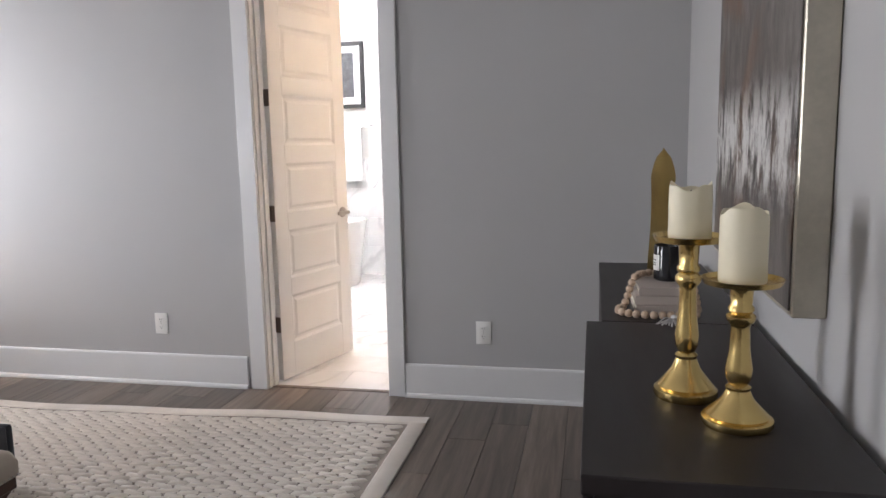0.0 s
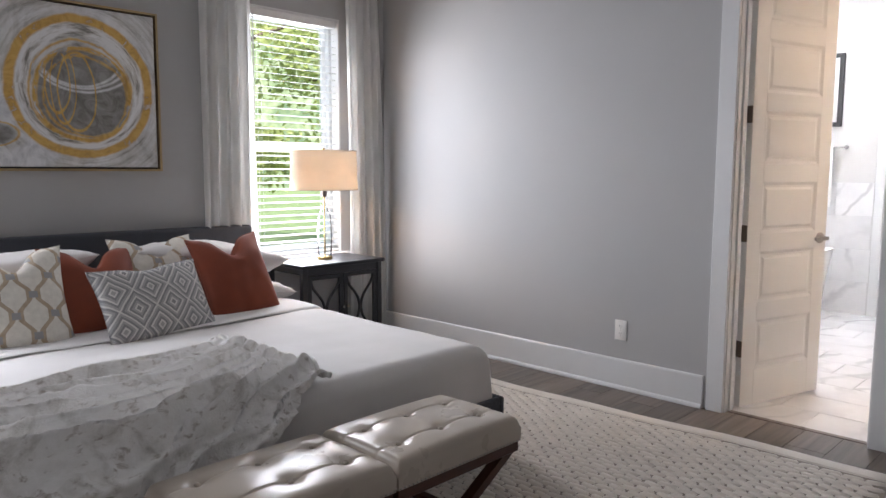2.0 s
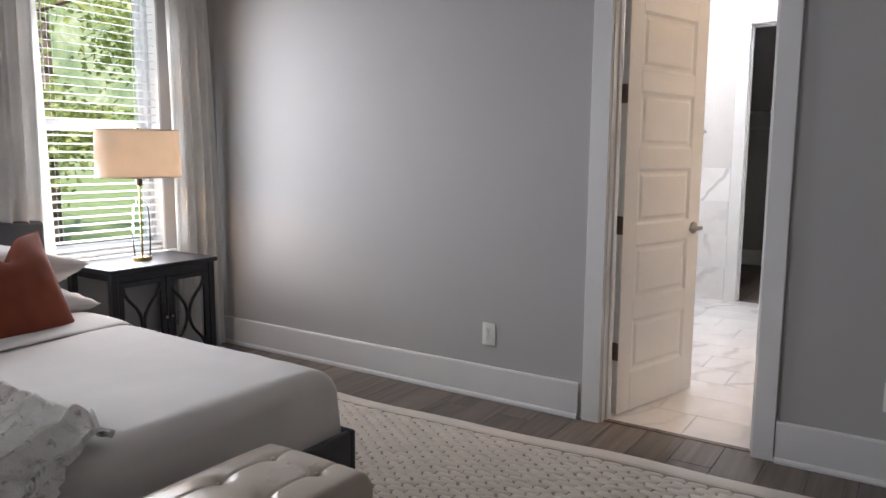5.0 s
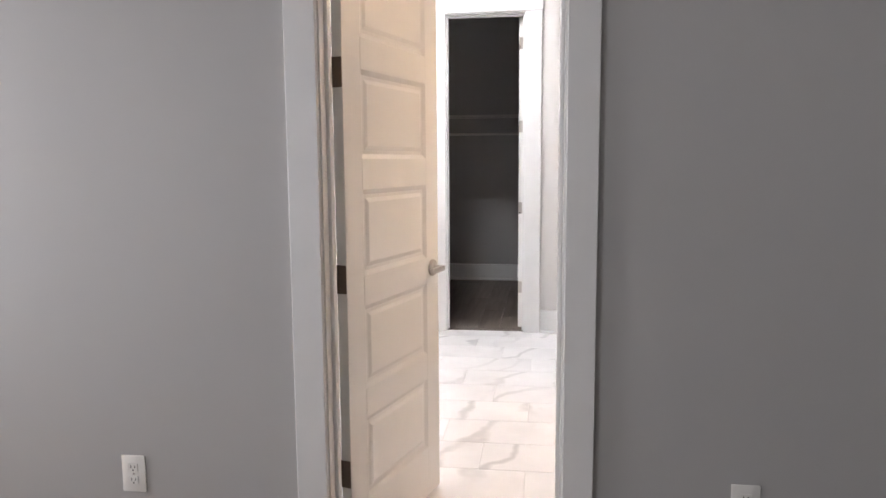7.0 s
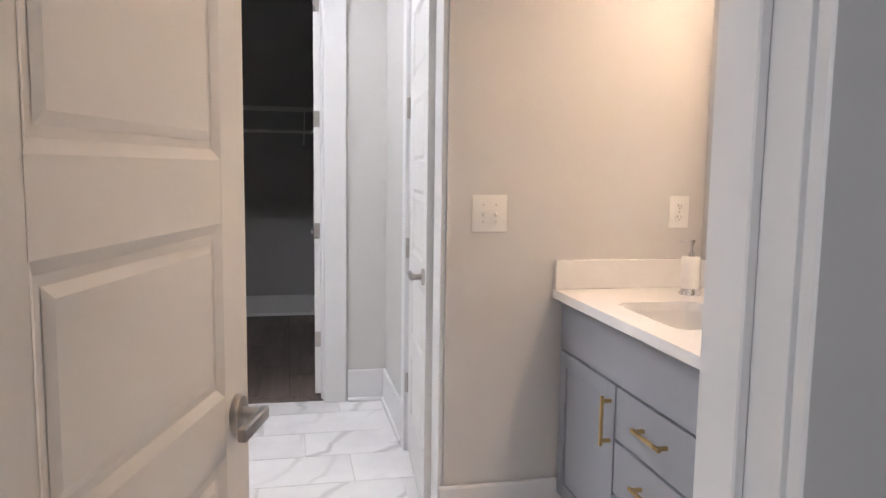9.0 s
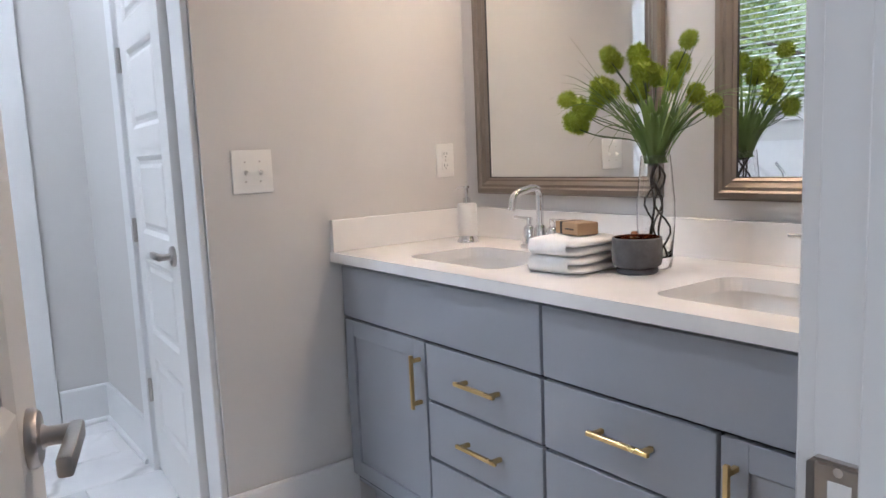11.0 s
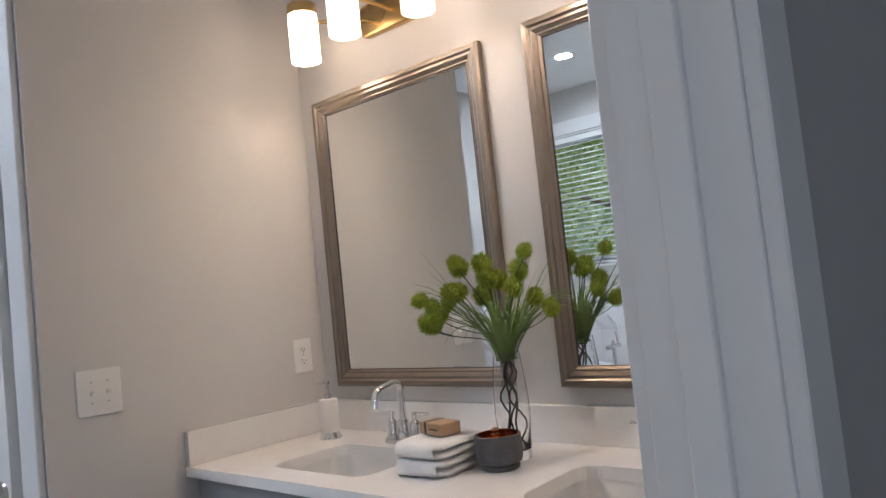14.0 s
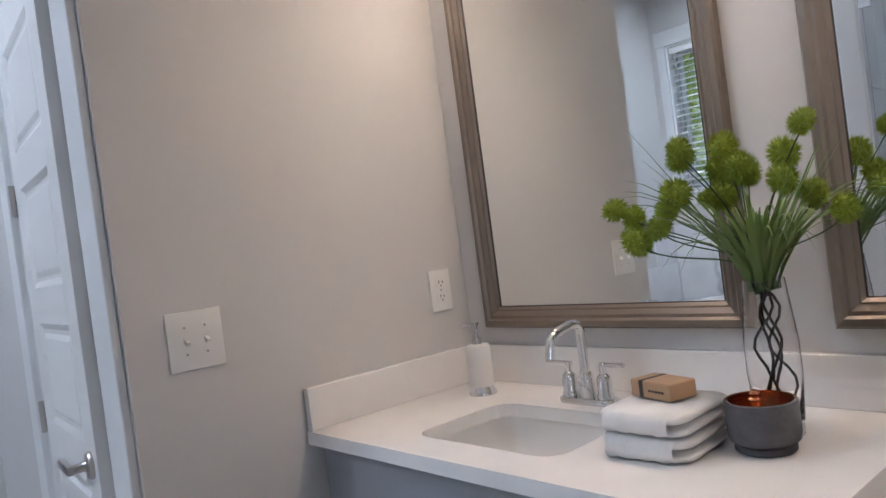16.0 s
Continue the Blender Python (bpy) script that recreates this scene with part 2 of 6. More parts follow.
RUGBASE = surf("rug_ground", (0.33, 0.285, 0.245), 0.95, var=0.1, scale=9, grain=200, relief=0.5)
WAX = surf("ivory_wax", (0.80, 0.73, 0.54), 0.5, var=0.03, scale=12, relief=0.05)
BEAD = surf("pale_wood_bead", (0.58, 0.43, 0.31), 0.55, var=0.1, scale=40, relief=0.1)
COVER = surf("cream_book_cover", (0.52, 0.45, 0.40), 0.7, var=0.05, scale=12, relief=0.1)
PAGES = surf("book_pages", (0.62, 0.56, 0.46), 0.9, var=0.05, grain=600, relief=0.4, stretch=(1, 1, 8))
BLACKGLASS = surf("black_candle_glass", (0.012, 0.012, 0.014), 0.12, relief=0)
CHAMPAGNE = surf("champagne_silver_edge", (0.50, 0.46, 0.38), 0.35, 0.6, var=0.12, scale=10, grain=80, relief=0.2)
GOLDFRAME = surf("thin_gold_frame", (0.46, 0.34, 0.18), 0.35, 0.85, var=0.12, scale=10, relief=0.1)


def fur_mat():
    m, nt, b = nodes_of("mottled_faux_fur")
    v = coords(nt)
    blot = noise_of(nt, v, 9, 5, 0.6, 0.8)
    streak = noise_of(nt, coords(nt, (40, 10, 10)), 2.0, 4, 0.7)
    col = ramp(nt, blot, [(0.30, (0.46, 0.43, 0.40)), (0.40, (0.66, 0.64, 0.61)), (0.50, (0.82, 0.805, 0.785))])
    col = mix(nt, "MULTIPLY", 0.3, col, ramp(nt, streak, [(0.3, (0.62, 0.59, 0.55)), (0.6, (1, 1, 1))]))
    speck = noise_of(nt, coords(nt, (1, 0.6, 1)), 34, 3, 0.6, 0.4)
    col = mix(nt, "MULTIPLY", 0.8, col, ramp(nt, speck, [(0.30, (0.45, 0.39, 0.34)), (0.42, (1, 1, 1))]))
    nt.links.new(col, b.inputs["Base Color"])
    b.inputs["Roughness"].default_value, b.inputs["Sheen Weight"].default_value = 0.95, 0.5
    bump(nt, b, noise_of(nt, coords(nt, (180, 90, 90)), 2, 3), 0.8, 0.004)
    return m


def math_node(nt, op, a, b=0.0, c=0.0):
    n = nt.nodes.new("ShaderNodeMath")
    n.operation = op
    for i, v in enumerate((a, b, c)):
        if isinstance(v, (int, float)):
            n.inputs[i].default_value = v
        else:
            nt.links.new(v, n.inputs[i])
    return n.outputs[0]


def axes(nt):
    s = nt.nodes.new("ShaderNodeSeparateXYZ")
    nt.links.new(coords(nt), s.inputs[0])
    return s.outputs


def trellis_mat():
    """Cream cells between wavy tan lines joined by grey bars; the cloth lies in x and y."""
    m, nt, b = nodes_of("cream_taupe_lattice_cloth")
    x, y, z = axes(nt)
    p, py = 0.078, 0.185
    u = math_node(nt, "PINGPONG", math_node(nt, "ADD", x, 10 * p + 0.02), p)
    c = math_node(nt, "COSINE", math_node(nt, "MULTIPLY", y, 2 * math.pi / py))
    s = math_node(nt, "MAXIMUM", math_node(nt, "MINIMUM", math_node(nt, "MULTIPLY", c, 1.35), 1.0), -1.0)
    off = math_node(nt, "SUBTRACT", u, math_node(nt, "MULTIPLY_ADD", s, 0.021, p / 2))
    line = math_node(nt, "LESS_THAN", math_node(nt, "ABSOLUTE", off), 0.0115)
    far = math_node(nt, "MULTIPLY", math_node(nt, "LESS_THAN", off, 0.0), math_node(nt, "LESS_THAN", c, -0.86))
    near = math_node(nt, "MULTIPLY", math_node(nt, "GREATER_THAN", off, 0.0), math_node(nt, "GREATER_THAN", c, 0.86))
    bar = math_node(nt, "ADD", far, near)
    tint = noise_of(nt, coords(nt), 40, 3)
    col = mix(nt, "MIX", line, ramp(nt, tint, [(0.3, (0.60, 0.57, 0.51)), (0.7, (0.70, 0.67, 0.60))]), ramp(nt, tint, [(0.3, (0.34, 0.26, 0.18)), (0.7, (0.45, 0.36, 0.26))]))
    col = mix(nt, "MIX", bar, col, (0.29, 0.285, 0.28))
    nt.links.new(col, b.inputs["Base Color"])
    b.inputs["Roughness"].default_value = 0.85
    bump(nt, b, noise_of(nt, coords(nt), 500, 2), 0.3, 0.0008)
    return m


def diamond_mat():
    """Grey and white nested diamonds; the cloth lies in x and y."""
    m, nt, b = nodes_of("grey_diamond_cloth")
    x, y, z = axes(nt)
    wob = noise_of(nt, coords(nt), 14, 2)
    u = math_node(nt, "PINGPONG", math_node(nt, "ADD", x, math_node(nt, "MULTIPLY_ADD", wob, 0.016, 1.0)), 0.088)
    w = math_node(nt, "PINGPONG", math_node(nt, "ADD", y, 1.0), 0.096)
    d = math_node(nt, "ADD", math_node(nt, "DIVIDE", u, 0.088), math_node(nt, "DIVIDE", w, 0.096))
    band = math_node(nt, "FRACT", math_node(nt, "MULTIPLY", d, 2.5))
    col = ramp(nt, band, [(0.0, (0.24, 0.235, 0.24)), (0.34, (0.22, 0.215, 0.22)), (0.40, (0.60, 0.58, 0.55)), (0.62, (0.58, 0.56, 0.53)), (0.68, (0.33, 0.32, 0.315)), (1.0, (0.36, 0.35, 0.34))])
    nt.links.new(col, b.inputs["Base Color"])
    b.inputs["Roughness"].default_value = 0.85
    bump(nt, b, noise_of(nt, coords(nt), 420, 2), 0.35, 0.001)
    return m


def abstract_mat():
    """Grey brushwork with gold rings; the canvas lies in y and z about its centre."""
    m, nt, b = nodes_of("abstract_gold_rings")
    x, y, z = axes(nt)
    v = coords(nt)
    warp = noise_of(nt, v, 5, 4, 0.6)
    strokes = noise_of(nt, v, 9, 6, 0.7, 1.6)
    col = ramp(nt, noise_of(nt, v, 3.2, 5, 0.65, 1.2), [(0.34, (0.24, 0.225, 0.20)), (0.44, (0.46, 0.45, 0.43)), (0.52, (0.62, 0.62, 0.62)), (0.70, (0.80, 0.80, 0.80))])
    col = mix(nt, "MULTIPLY", 0.55, col, ramp(nt, strokes, [(0.32, (0.55, 0.53, 0.50)), (0.6, (1, 1, 1))]))

    def dist(cy, cz, ky=1.0, wob=0.05):
        a = math_node(nt, "MULTIPLY", math_node(nt, "SUBTRACT", y, cy), ky)
        c = math_node(nt, "SUBTRACT", z, cz)
        r = math_node(nt, "SQRT", math_node(nt, "ADD", math_node(nt, "MULTIPLY", a, a), math_node(nt, "MULTIPLY", c, c)))
        return math_node(nt, "ADD", r, math_node(nt, "MULTIPLY_ADD", warp, wob, -wob / 2))

    def ring(r, rad, width, soft=0.006):
        k = math_node(nt, "ABSOLUTE", math_node(nt, "SUBTRACT", r, rad))
        return ramp(nt, math_node(nt, "DIVIDE", math_node(nt, "SUBTRACT", k, width - soft), 2 * soft), [(0.0, (1, 1, 1)), (1.0, (0, 0, 0))])

    def disc(r, rad):
        return ramp(nt, math_node(nt, "DIVIDE", math_node(nt, "SUBTRACT", r, rad - 0.01), 0.02), [(0.0, (1, 1, 1)), (1.0, (0, 0, 0))])

    def sweep(cy, cz, fine, turns):
        """Brush streaks that run round a centre."""
        a, c = math_node(nt, "SUBTRACT", y, cy), math_node(nt, "SUBTRACT", z, cz)
        j = nt.nodes.new("ShaderNodeCombineXYZ")
        nt.links.new(math_node(nt, "MULTIPLY", dist(cy, cz, 1.0, 0.03), fine), j.inputs[0])
        nt.links.new(math_node(nt, "MULTIPLY", math_node(nt, "ARCTAN2", c, a), turns), j.inputs[1])
        return noise_of(nt, j.outputs[0], 1.0, 5, 0.65)

    round_big, round_left = sweep(0.17, 0.0, 34, 1.6), sweep(-0.60, 0.14, 16, 2.2)
    white = ramp(nt, strokes, [(0.35, (0.50, 0.50, 0.51)), (0.6, (0.72, 0.72, 0.73))])
    streaky = ramp(nt, round_big, [(0.36, (0.20, 0.19, 0.17)), (0.44, (0.50, 0.48, 0.45)), (0.54, (0.74, 0.74, 0.74))])
    chalky = ramp(nt, round_left, [(0.34, (0.52, 0.51, 0.50)), (0.48, (0.72, 0.72, 0.72)), (0.60, (0.82, 0.82, 0.82))])
    col = mix(nt, "MIX", 0.45, col, streaky)
    dark = ramp(nt, strokes, [(0.35, (0.15, 0.14, 0.125)), (0.65, (0.31, 0.305, 0.29))])
    paint = ramp(nt, strokes, [(0.33, (0.36, 0.20, 0.05)), (0.5, (0.58, 0.35, 0.09)), (0.7, (0.68, 0.44, 0.14))])
    big, left, low = dist(0.17, 0.0), dist(-0.60, 0.14, 1.0, 0.03), dist(-0.30, -0.27, 0.50, 0.03)
    inner = dist(0.175, -0.04, 1.0, 0.04)
    col = mix(nt, "MIX", disc(left, 0.30), col, chalky)
    col = mix(nt, "MIX", ring(left, 0.305, 0.006, 0.004), col, paint)
    col = mix(nt, "MIX", disc(low, 0.062), col, dark)
    col = mix(nt, "MIX", ring(low, 0.150, 0.055, 0.012), col, white)
    col = mix(nt, "MIX", ring(low, 0.068, 0.003, 0.003), col, paint)
    col = mix(nt, "MIX", disc(inner, 0.25), col, dark)
    col = mix(nt, "MIX", ring(big, 0.315, 0.035, 0.012), col, streaky)
    for cy, cz, r in ((0.16, 0.19, 0.185), (0.17, 0.21, 0.215), (0.18, 0.22, 0.245)):
        col = mix(nt, "MIX", mix(nt, "MULTIPLY", 1.0, ring(dist(cy, cz, 0.8, 0.02), r, 0.006, 0.004), disc(inner, 0.24)), col, white)
    for cy, cz, r, ky in ((0.07, 0.0, 0.21, 3.2), (0.14, -0.03, 0.22, 2.2), (0.04, 0.02, 0.17, 2.6)):
        col = mix(nt, "MIX", mix(nt, "MULTIPLY", 1.0, ring(dist(cy, cz, ky, 0.05), r, 0.008, 0.004), disc(inner, 0.24)), col, paint)
    worn = ramp(nt, round_big, [(0.42, (0, 0, 0)), (0.46, (1, 1, 1))])
    for rr, rad, wd in ((inner, 0.255, 0.013), (dist(0.165, -0.02, 1.0, 0.05), 0.275, 0.006), (dist(0.19, -0.05, 1.0, 0.05), 0.225, 0.006)):
        col = mix(nt, "MIX", mix(nt, "MULTIPLY", 1.0, ring(rr, rad, wd), worn), col, paint)
    chipped = ramp(nt, strokes, [(0.36, (0.25, 0.25, 0.25)), (0.42, (1, 1, 1))])
    col = mix(nt, "MIX", mix(nt, "MULTIPLY", 1.0, ring(big, 0.372, 0.024), chipped), col, paint)
    nt.links.new(col, b.inputs["Base Color"])
    b.inputs["Roughness"].default_value = 0.55
    bump(nt, b, strokes, 0.5, 0.003)
    return m


def streaked_mat():
    """Brown-grey canvas with a pale dripping band; height runs along z."""
    m, nt, b = nodes_of("streaked_brown_canvas")
    x, y, z = axes(nt)
    drip = noise_of(nt, coords(nt, (1, 8, 3.2)), 2.0, 6, 0.7)
    patch = noise_of(nt, coords(nt, (1, 3, 3)), 1.6, 4, 0.6)
    col = ramp(nt, drip, [(0.3, (0.05, 0.045, 0.042)), (0.5, (0.115, 0.098, 0.088)), (0.7, (0.19, 0.17, 0.155))])
    rust = ramp(nt, patch, [(0.5, (0, 0, 0)), (0.66, (0.6, 0.6, 0.6))])
    col = mix(nt, "MIX", rust, col, (0.16, 0.075, 0.035))
    h = math_node(nt, "ABSOLUTE", math_node(nt, "ADD", z, math_node(nt, "MULTIPLY_ADD", drip, 0.16, 0.18)))
    pale = ramp(nt, math_node(nt, "DIVIDE", h, 0.22), [(0.25, (0.85, 0.85, 0.85)), (0.7, (0, 0, 0))])
    col = mix(nt, "MIX", mix(nt, "MULTIPLY", 1.0, pale, ramp(nt, drip, [(0.42, (0, 0, 0)), (0.56, (1, 1, 1))])), col, (0.62, 0.61, 0.59))
    nt.links.new(col, b.inputs["Base Color"])
    b.inputs["Roughness"].default_value = 0.5
    bump(nt, b, drip, 0.6, 0.004)
    return m


FUR, TRELLIS, DIAMOND, ABSTRACT, STREAKED = fur_mat(), trellis_mat(), diamond_mat(), abstract_mat(), streaked_mat()
BULB = glow_mat("warm_bulb", (1.0, 0.60, 0.30), 55.0)
LEAF = thin_mat("tree_leaf", (0.40, 0.46, 0.17), 0.55, 0.5, 60)
BARK = surf("tree_bark", (0.12, 0.09, 0.065), 0.9, var=0.25, scale=6, grain=40, relief=0.8, depth=0.01)
GRASS = surf("lawn_ground", (0.13, 0.19, 0.07), 0.95, var=0.3, scale=2, grain=40, relief=0.6, depth=0.02)

# ---- building blocks ----
def box(bm, x0, x1, y0, y1, z0, z1, bevel=0.0, seg=1):
    r = bmesh.ops.create_cube(bm, size=1.0, matrix=Matrix.Translation(((x0 + x1) / 2, (y0 + y1) / 2, (z0 + z1) / 2)) @ Matrix.Diagonal((x1 - x0, y1 - y0, z1 - z0, 1)))
    if bevel:
        es = list({e for v in r["verts"] for e in v.link_edges})
        bmesh.ops.bevel(bm, geom=es, offset=bevel, segments=seg, affect="EDGES", profile=0.5)


def cyl(bm, m, r0, r1, h, n=24, caps=True):
    """A cone or cylinder that stands on the origin of m."""
    bmesh.ops.create_cone(bm, cap_ends=caps, segments=n, radius1=r0, radius2=r1, depth=h, matrix=m @ Matrix.Translation((0, 0, h / 2)))


def lathe(bm, prof, m=Matrix(), n=32, close=True):
    """Turns a profile of (radius, height) about z."""
    rings = []
    for r, z in prof:
        rings.append([bm.verts.new(m @ Vector((r * math.cos(2 * math.pi * k / n), r * math.sin(2 * math.pi * k / n), z))) for k in range(n)])
    for a, b in zip(rings, rings[1:]):
        for k in range(n):
            bm.faces.new((a[k], a[(k + 1) % n], b[(k + 1) % n], b[k]))
    if close:
        bm.faces.new(rings[0][::-1])
        bm.faces.new(rings[-1])


def tube(bm, pts, r, n=10, r_end=None):
    """A round bar along points."""
    pts = [Vector(p) for p in pts]
    rings = []
    side = None
    for i, p in enumerate(pts):
        d = (pts[min(i + 1, len(pts) - 1)] - pts[max(i - 1, 0)]).normalized()
        if side is None:
            side = d.orthogonal().normalized()
        side = (side - d * side.dot(d)).normalized()
        up = d.cross(side)
        rr = r if r_end is None else r + (r_end - r) * i / (len(pts) - 1)
        rings.append([bm.verts.new(p + rr * (math.cos(2 * math.pi * k / n) * side + math.sin(2 * math.pi * k / n) * up)) for k in range(n)])
    for a, b in zip(rings, rings[1:]):
        for k in range(n):
            bm.faces.new((a[k], a[(k + 1) % n], b[(k + 1) % n], b[k]))
    bm.faces.new(rings[0][::-1])
    bm.faces.new(rings[-1])


def bezier(p0, p1, p2, p3, n=12):
    p0, p1, p2, p3 = map(Vector, (p0, p1, p2, p3))
    return [(1 - t) ** 3 * p0 + 3 * t * (1 - t) ** 2 * p1 + 3 * t * t * (1 - t) * p2 + t ** 3 * p3 for t in (k / n for k in range(n + 1))]


def grid(bm, nx, ny, f):
    """A sheet of nx by ny cells; f(u, v) gives each point."""
    vs = [[bm.verts.new(f(i / nx, j / ny)) for j in range(ny + 1)] for i in range(nx + 1)]
    for i in range(nx):
        for j in range(ny):
            bm.faces.new((vs[i][j], vs[i + 1][j], vs[i + 1][j + 1], vs[i][j + 1]))
    return vs


def mesh_of(name, bm, material, smooth=None):
    bmesh.ops.recalc_face_normals(bm, faces=bm.faces)
    me = bpy.data.meshes.new(name)
    bm.to_mesh(me)
    bm.free()
    me.materials.append(material)
    if smooth is not None:
        me.shade_smooth()
        if smooth < 180:
            me.set_sharp_from_angle(angle=radians(smooth))
    return me


def part(name, bm, material, parent=None, label="", smooth=None, m=None):
    ob = new(name, mesh_of(name, bm, material, smooth))
    ob.parent = parent
    if m is not None:
        ob.matrix_basis = m
    if label:
        ob["label"] = label
    return ob


def thing(name, m, label, category, group="", kind=""):
    ob = new(name)
    ob.empty_display_size = 0.1
    ob.matrix_world = m
    return tagged(ob, label, category, group, kind)


def structure(name, bm, material, label, category, smooth=None):
    return tagged(part(name, bm, material, None, "", smooth), label, category, "", "structure")


def at(x, y, z, rz=0):
    return pose(x, y, z, 0, 0, rz)


# ---- shell of the place ----
BW, RW, BACK, CEIL = -2.80, 2.20, -5.70, 3.05
FAR, SWY, VX, HX = 3.57, 1.975, 1.842, 0.846
W1 = (-1.22, -0.43, 0.69, 2.40)
W2 = (-4.23, -3.44, 0.69, 2.40)
BB = -2.05
W3 = (2.185, 3.435, 1.46, 2.64)


def wall_along_y(bm, x0, x1, y0, y1, holes):
    cur = y0
    for a, b, lo, hi in sorted(holes):
        box(bm, x0, x1, cur, a, 0, CEIL)
        if lo > 0:
            box(bm, x0, x1, a, b, 0, lo)
        box(bm, x0, x1, a, b, hi, CEIL)
        cur = b
    box(bm, x0, x1, cur, y1, 0, CEIL)


def wall_along_x(bm, y0, y1, x0, x1, holes):
    cur = x0
    for a, b, lo, hi in sorted(holes):
        box(bm, cur, a, y0, y1, 0, CEIL)
        if lo > 0:
            box(bm, a, b, y0, y1, 0, lo)
        box(bm, a, b, y0, y1, hi, CEIL)
        cur = b
    box(bm, cur, x1, y0, y1, 0, CEIL)


bm = bmesh.new()
wall_along_y(bm, BW - 0.16, BW, BACK, 0.06, [W1, W2])
structure("wall_west", bm, PAINT, "light grey painted bedroom wall with two tall windows", "wall")
bm = bmesh.new()
wall_along_y(bm, BB - 0.16, BB, 0.115, FAR + 0.12, [W3])
structure("wall_west_bath", bm, BATHPAINT, "pale painted bathroom wall with a window over the tub", "wall")
bm = bmesh.new()
wall_along_x(bm, 0, 0.062, BW, RW + 0.12, [(-0.03, 0.72, 0, 2.47)])
structure("wall_north", bm, PAINT, "light grey painted bedroom wall around the bathroom doorway", "wall")
bm = bmesh.new()
wall_along_x(bm, 0.062, 0.115, BW, RW + 0.12, [(-0.03, 0.72, 0, 2.47)])
structure("wall_bath_south", bm, BATHPAINT, "pale painted bathroom side of the doorway wall", "wall")
bm = bmesh.new()
box(bm, RW, RW + 0.12, BACK, 0, 0, CEIL)
structure("wall_east", bm, PAINT, "light grey painted bedroom wall behind the dressers", "wall")
bm = bmesh.new()
box(bm, BW - 0.16, RW + 0.12, BACK - 0.12, BACK, 0, CEIL)
structure("wall_south", bm, PAINT, "plain light grey bedroom wall", "wall")
bm = bmesh.new()
box(bm, VX, VX + 0.12, 0.125, FAR, 0, CEIL)
structure("wall_vanity", bm, BATHPAINT, "pale painted bathroom wall behind the mirrors", "wall")
bm = bmesh.new()
box(bm, HX, VX, SWY, SWY + 0.115, 0, CEIL)
structure("wall_switch", bm, BATHPAINT, "pale painted bathroom wall with a light switch", "wall")
bm = bmesh.new()
wall_along_y(bm, HX, HX + 0.115, SWY + 0.115, FAR, [(2.11, 2.79, 0, 2.47)])
structure("wall_toilet_room", bm, BATHPAINT, "pale painted wall with a white door to a small room", "wall")
bm = bmesh.new()
wall_along_x(bm, FAR, FAR + 0.12, BB, VX + 0.12, [(-0.125, 0.51, 0, 2.47)])
structure("wall_far", bm, BATHPAINT, "pale painted far bathroom wall with the closet doorway", "wall")
for x0, x1, y0, y1 in ((-1.30, 1.60, 6.10, 6.22), (-1.42, -1.30, FAR + 0.12, 6.22), (1.60, 1.72, FAR + 0.12, 6.22)):
    bm = bmesh.new()
    box(bm, x0, x1, y0, y1, 0, CEIL)
    structure("wall_closet", bm, PAINT, "grey painted closet wall in shade", "wall")
bm = bmesh.new()
box(bm, BW - 0.16, RW + 0.12, BACK - 0.12, 0.115, CEIL, CEIL + 0.2)
box(bm, BB - 0.16, RW + 0.12, 0.115, 6.22, CEIL, CEIL + 0.2)
structure("ceiling", bm, CEILPAINT, "flat white painted ceiling", "ceiling")
bm = bmesh.new()
box(bm, BW - 0.16, RW + 0.12, BACK - 0.12, 0.115, -0.2, -0.012)
box(bm, BB - 0.16, RW + 0.12, 0.115, 6.22, -0.2, -0.012)
FLOOR = structure("floor", bm, SUBFLOOR, "dark grey-brown wood plank floor", "floor")
bm = bmesh.new()
box(bm, BB, VX, 0.06, FAR + 0.06, -0.012, -0.003)
BATHFLOOR = structure("floor_bath", bm, GROUT, "white marble tile bathroom floor with pale joints", "floor")

# ---- floors laid piece by piece, baseboards ----
def base_run(name, pts, material=None):
    """A tall baseboard with its shoe along points on the wall's face; the room lies to the left of the run."""
    bm = bmesh.new()
    for (x0, y0), (x1, y1) in zip(pts, pts[1:]):
        d = Vector((x1 - x0, y1 - y0, 0))
        ln = d.length
        m = Matrix.Translation((x0, y0, 0)) @ Matrix.Rotation(math.atan2(d.y, d.x), 4, "Z")
        prof = [(0, 0), (0.030, 0), (0.030, 0.010), (0.025, 0.019), (0.017, 0.023), (0.016, 0.174), (0.012, 0.182), (0, 0.182)]
        a = [bm.verts.new(m @ Vector((0, y, z))) for y, z in prof]
        b = [bm.verts.new(m @ Vector((ln, y, z))) for y, z in prof]
        for k in range(len(prof)):
            j = (k + 1) % len(prof)
            bm.faces.new((a[k], a[j], b[j], b[k]))
        bm.faces.new(a)
        bm.faces.new(b[::-1])
    structure(name, bm, TRIM, "tall white baseboard with a shoe moulding", "baseboard")


base_run("baseboard_north_west", [(-0.123, 0), (BW, 0)])
base_run("baseboard_north_east", [(RW, 0), (0.79, 0)])
base_run("baseboard_west", [(BW, 0), (BW, BACK)])
base_run("baseboard_east", [(RW, BACK), (RW, 0)])
base_run("baseboard_south", [(BW, BACK), (RW, BACK)])
base_run("baseboard_switch", [(1.30, SWY), (HX - 0.018, SWY)])
base_run("baseboard_far", [(HX, FAR), (0.628, FAR)])
base_run("baseboard_toilet_room", [(HX, 2.872), (HX, FAR)])
base_run("baseboard_closet", [(1.60, 6.10), (-1.30, 6.10)])


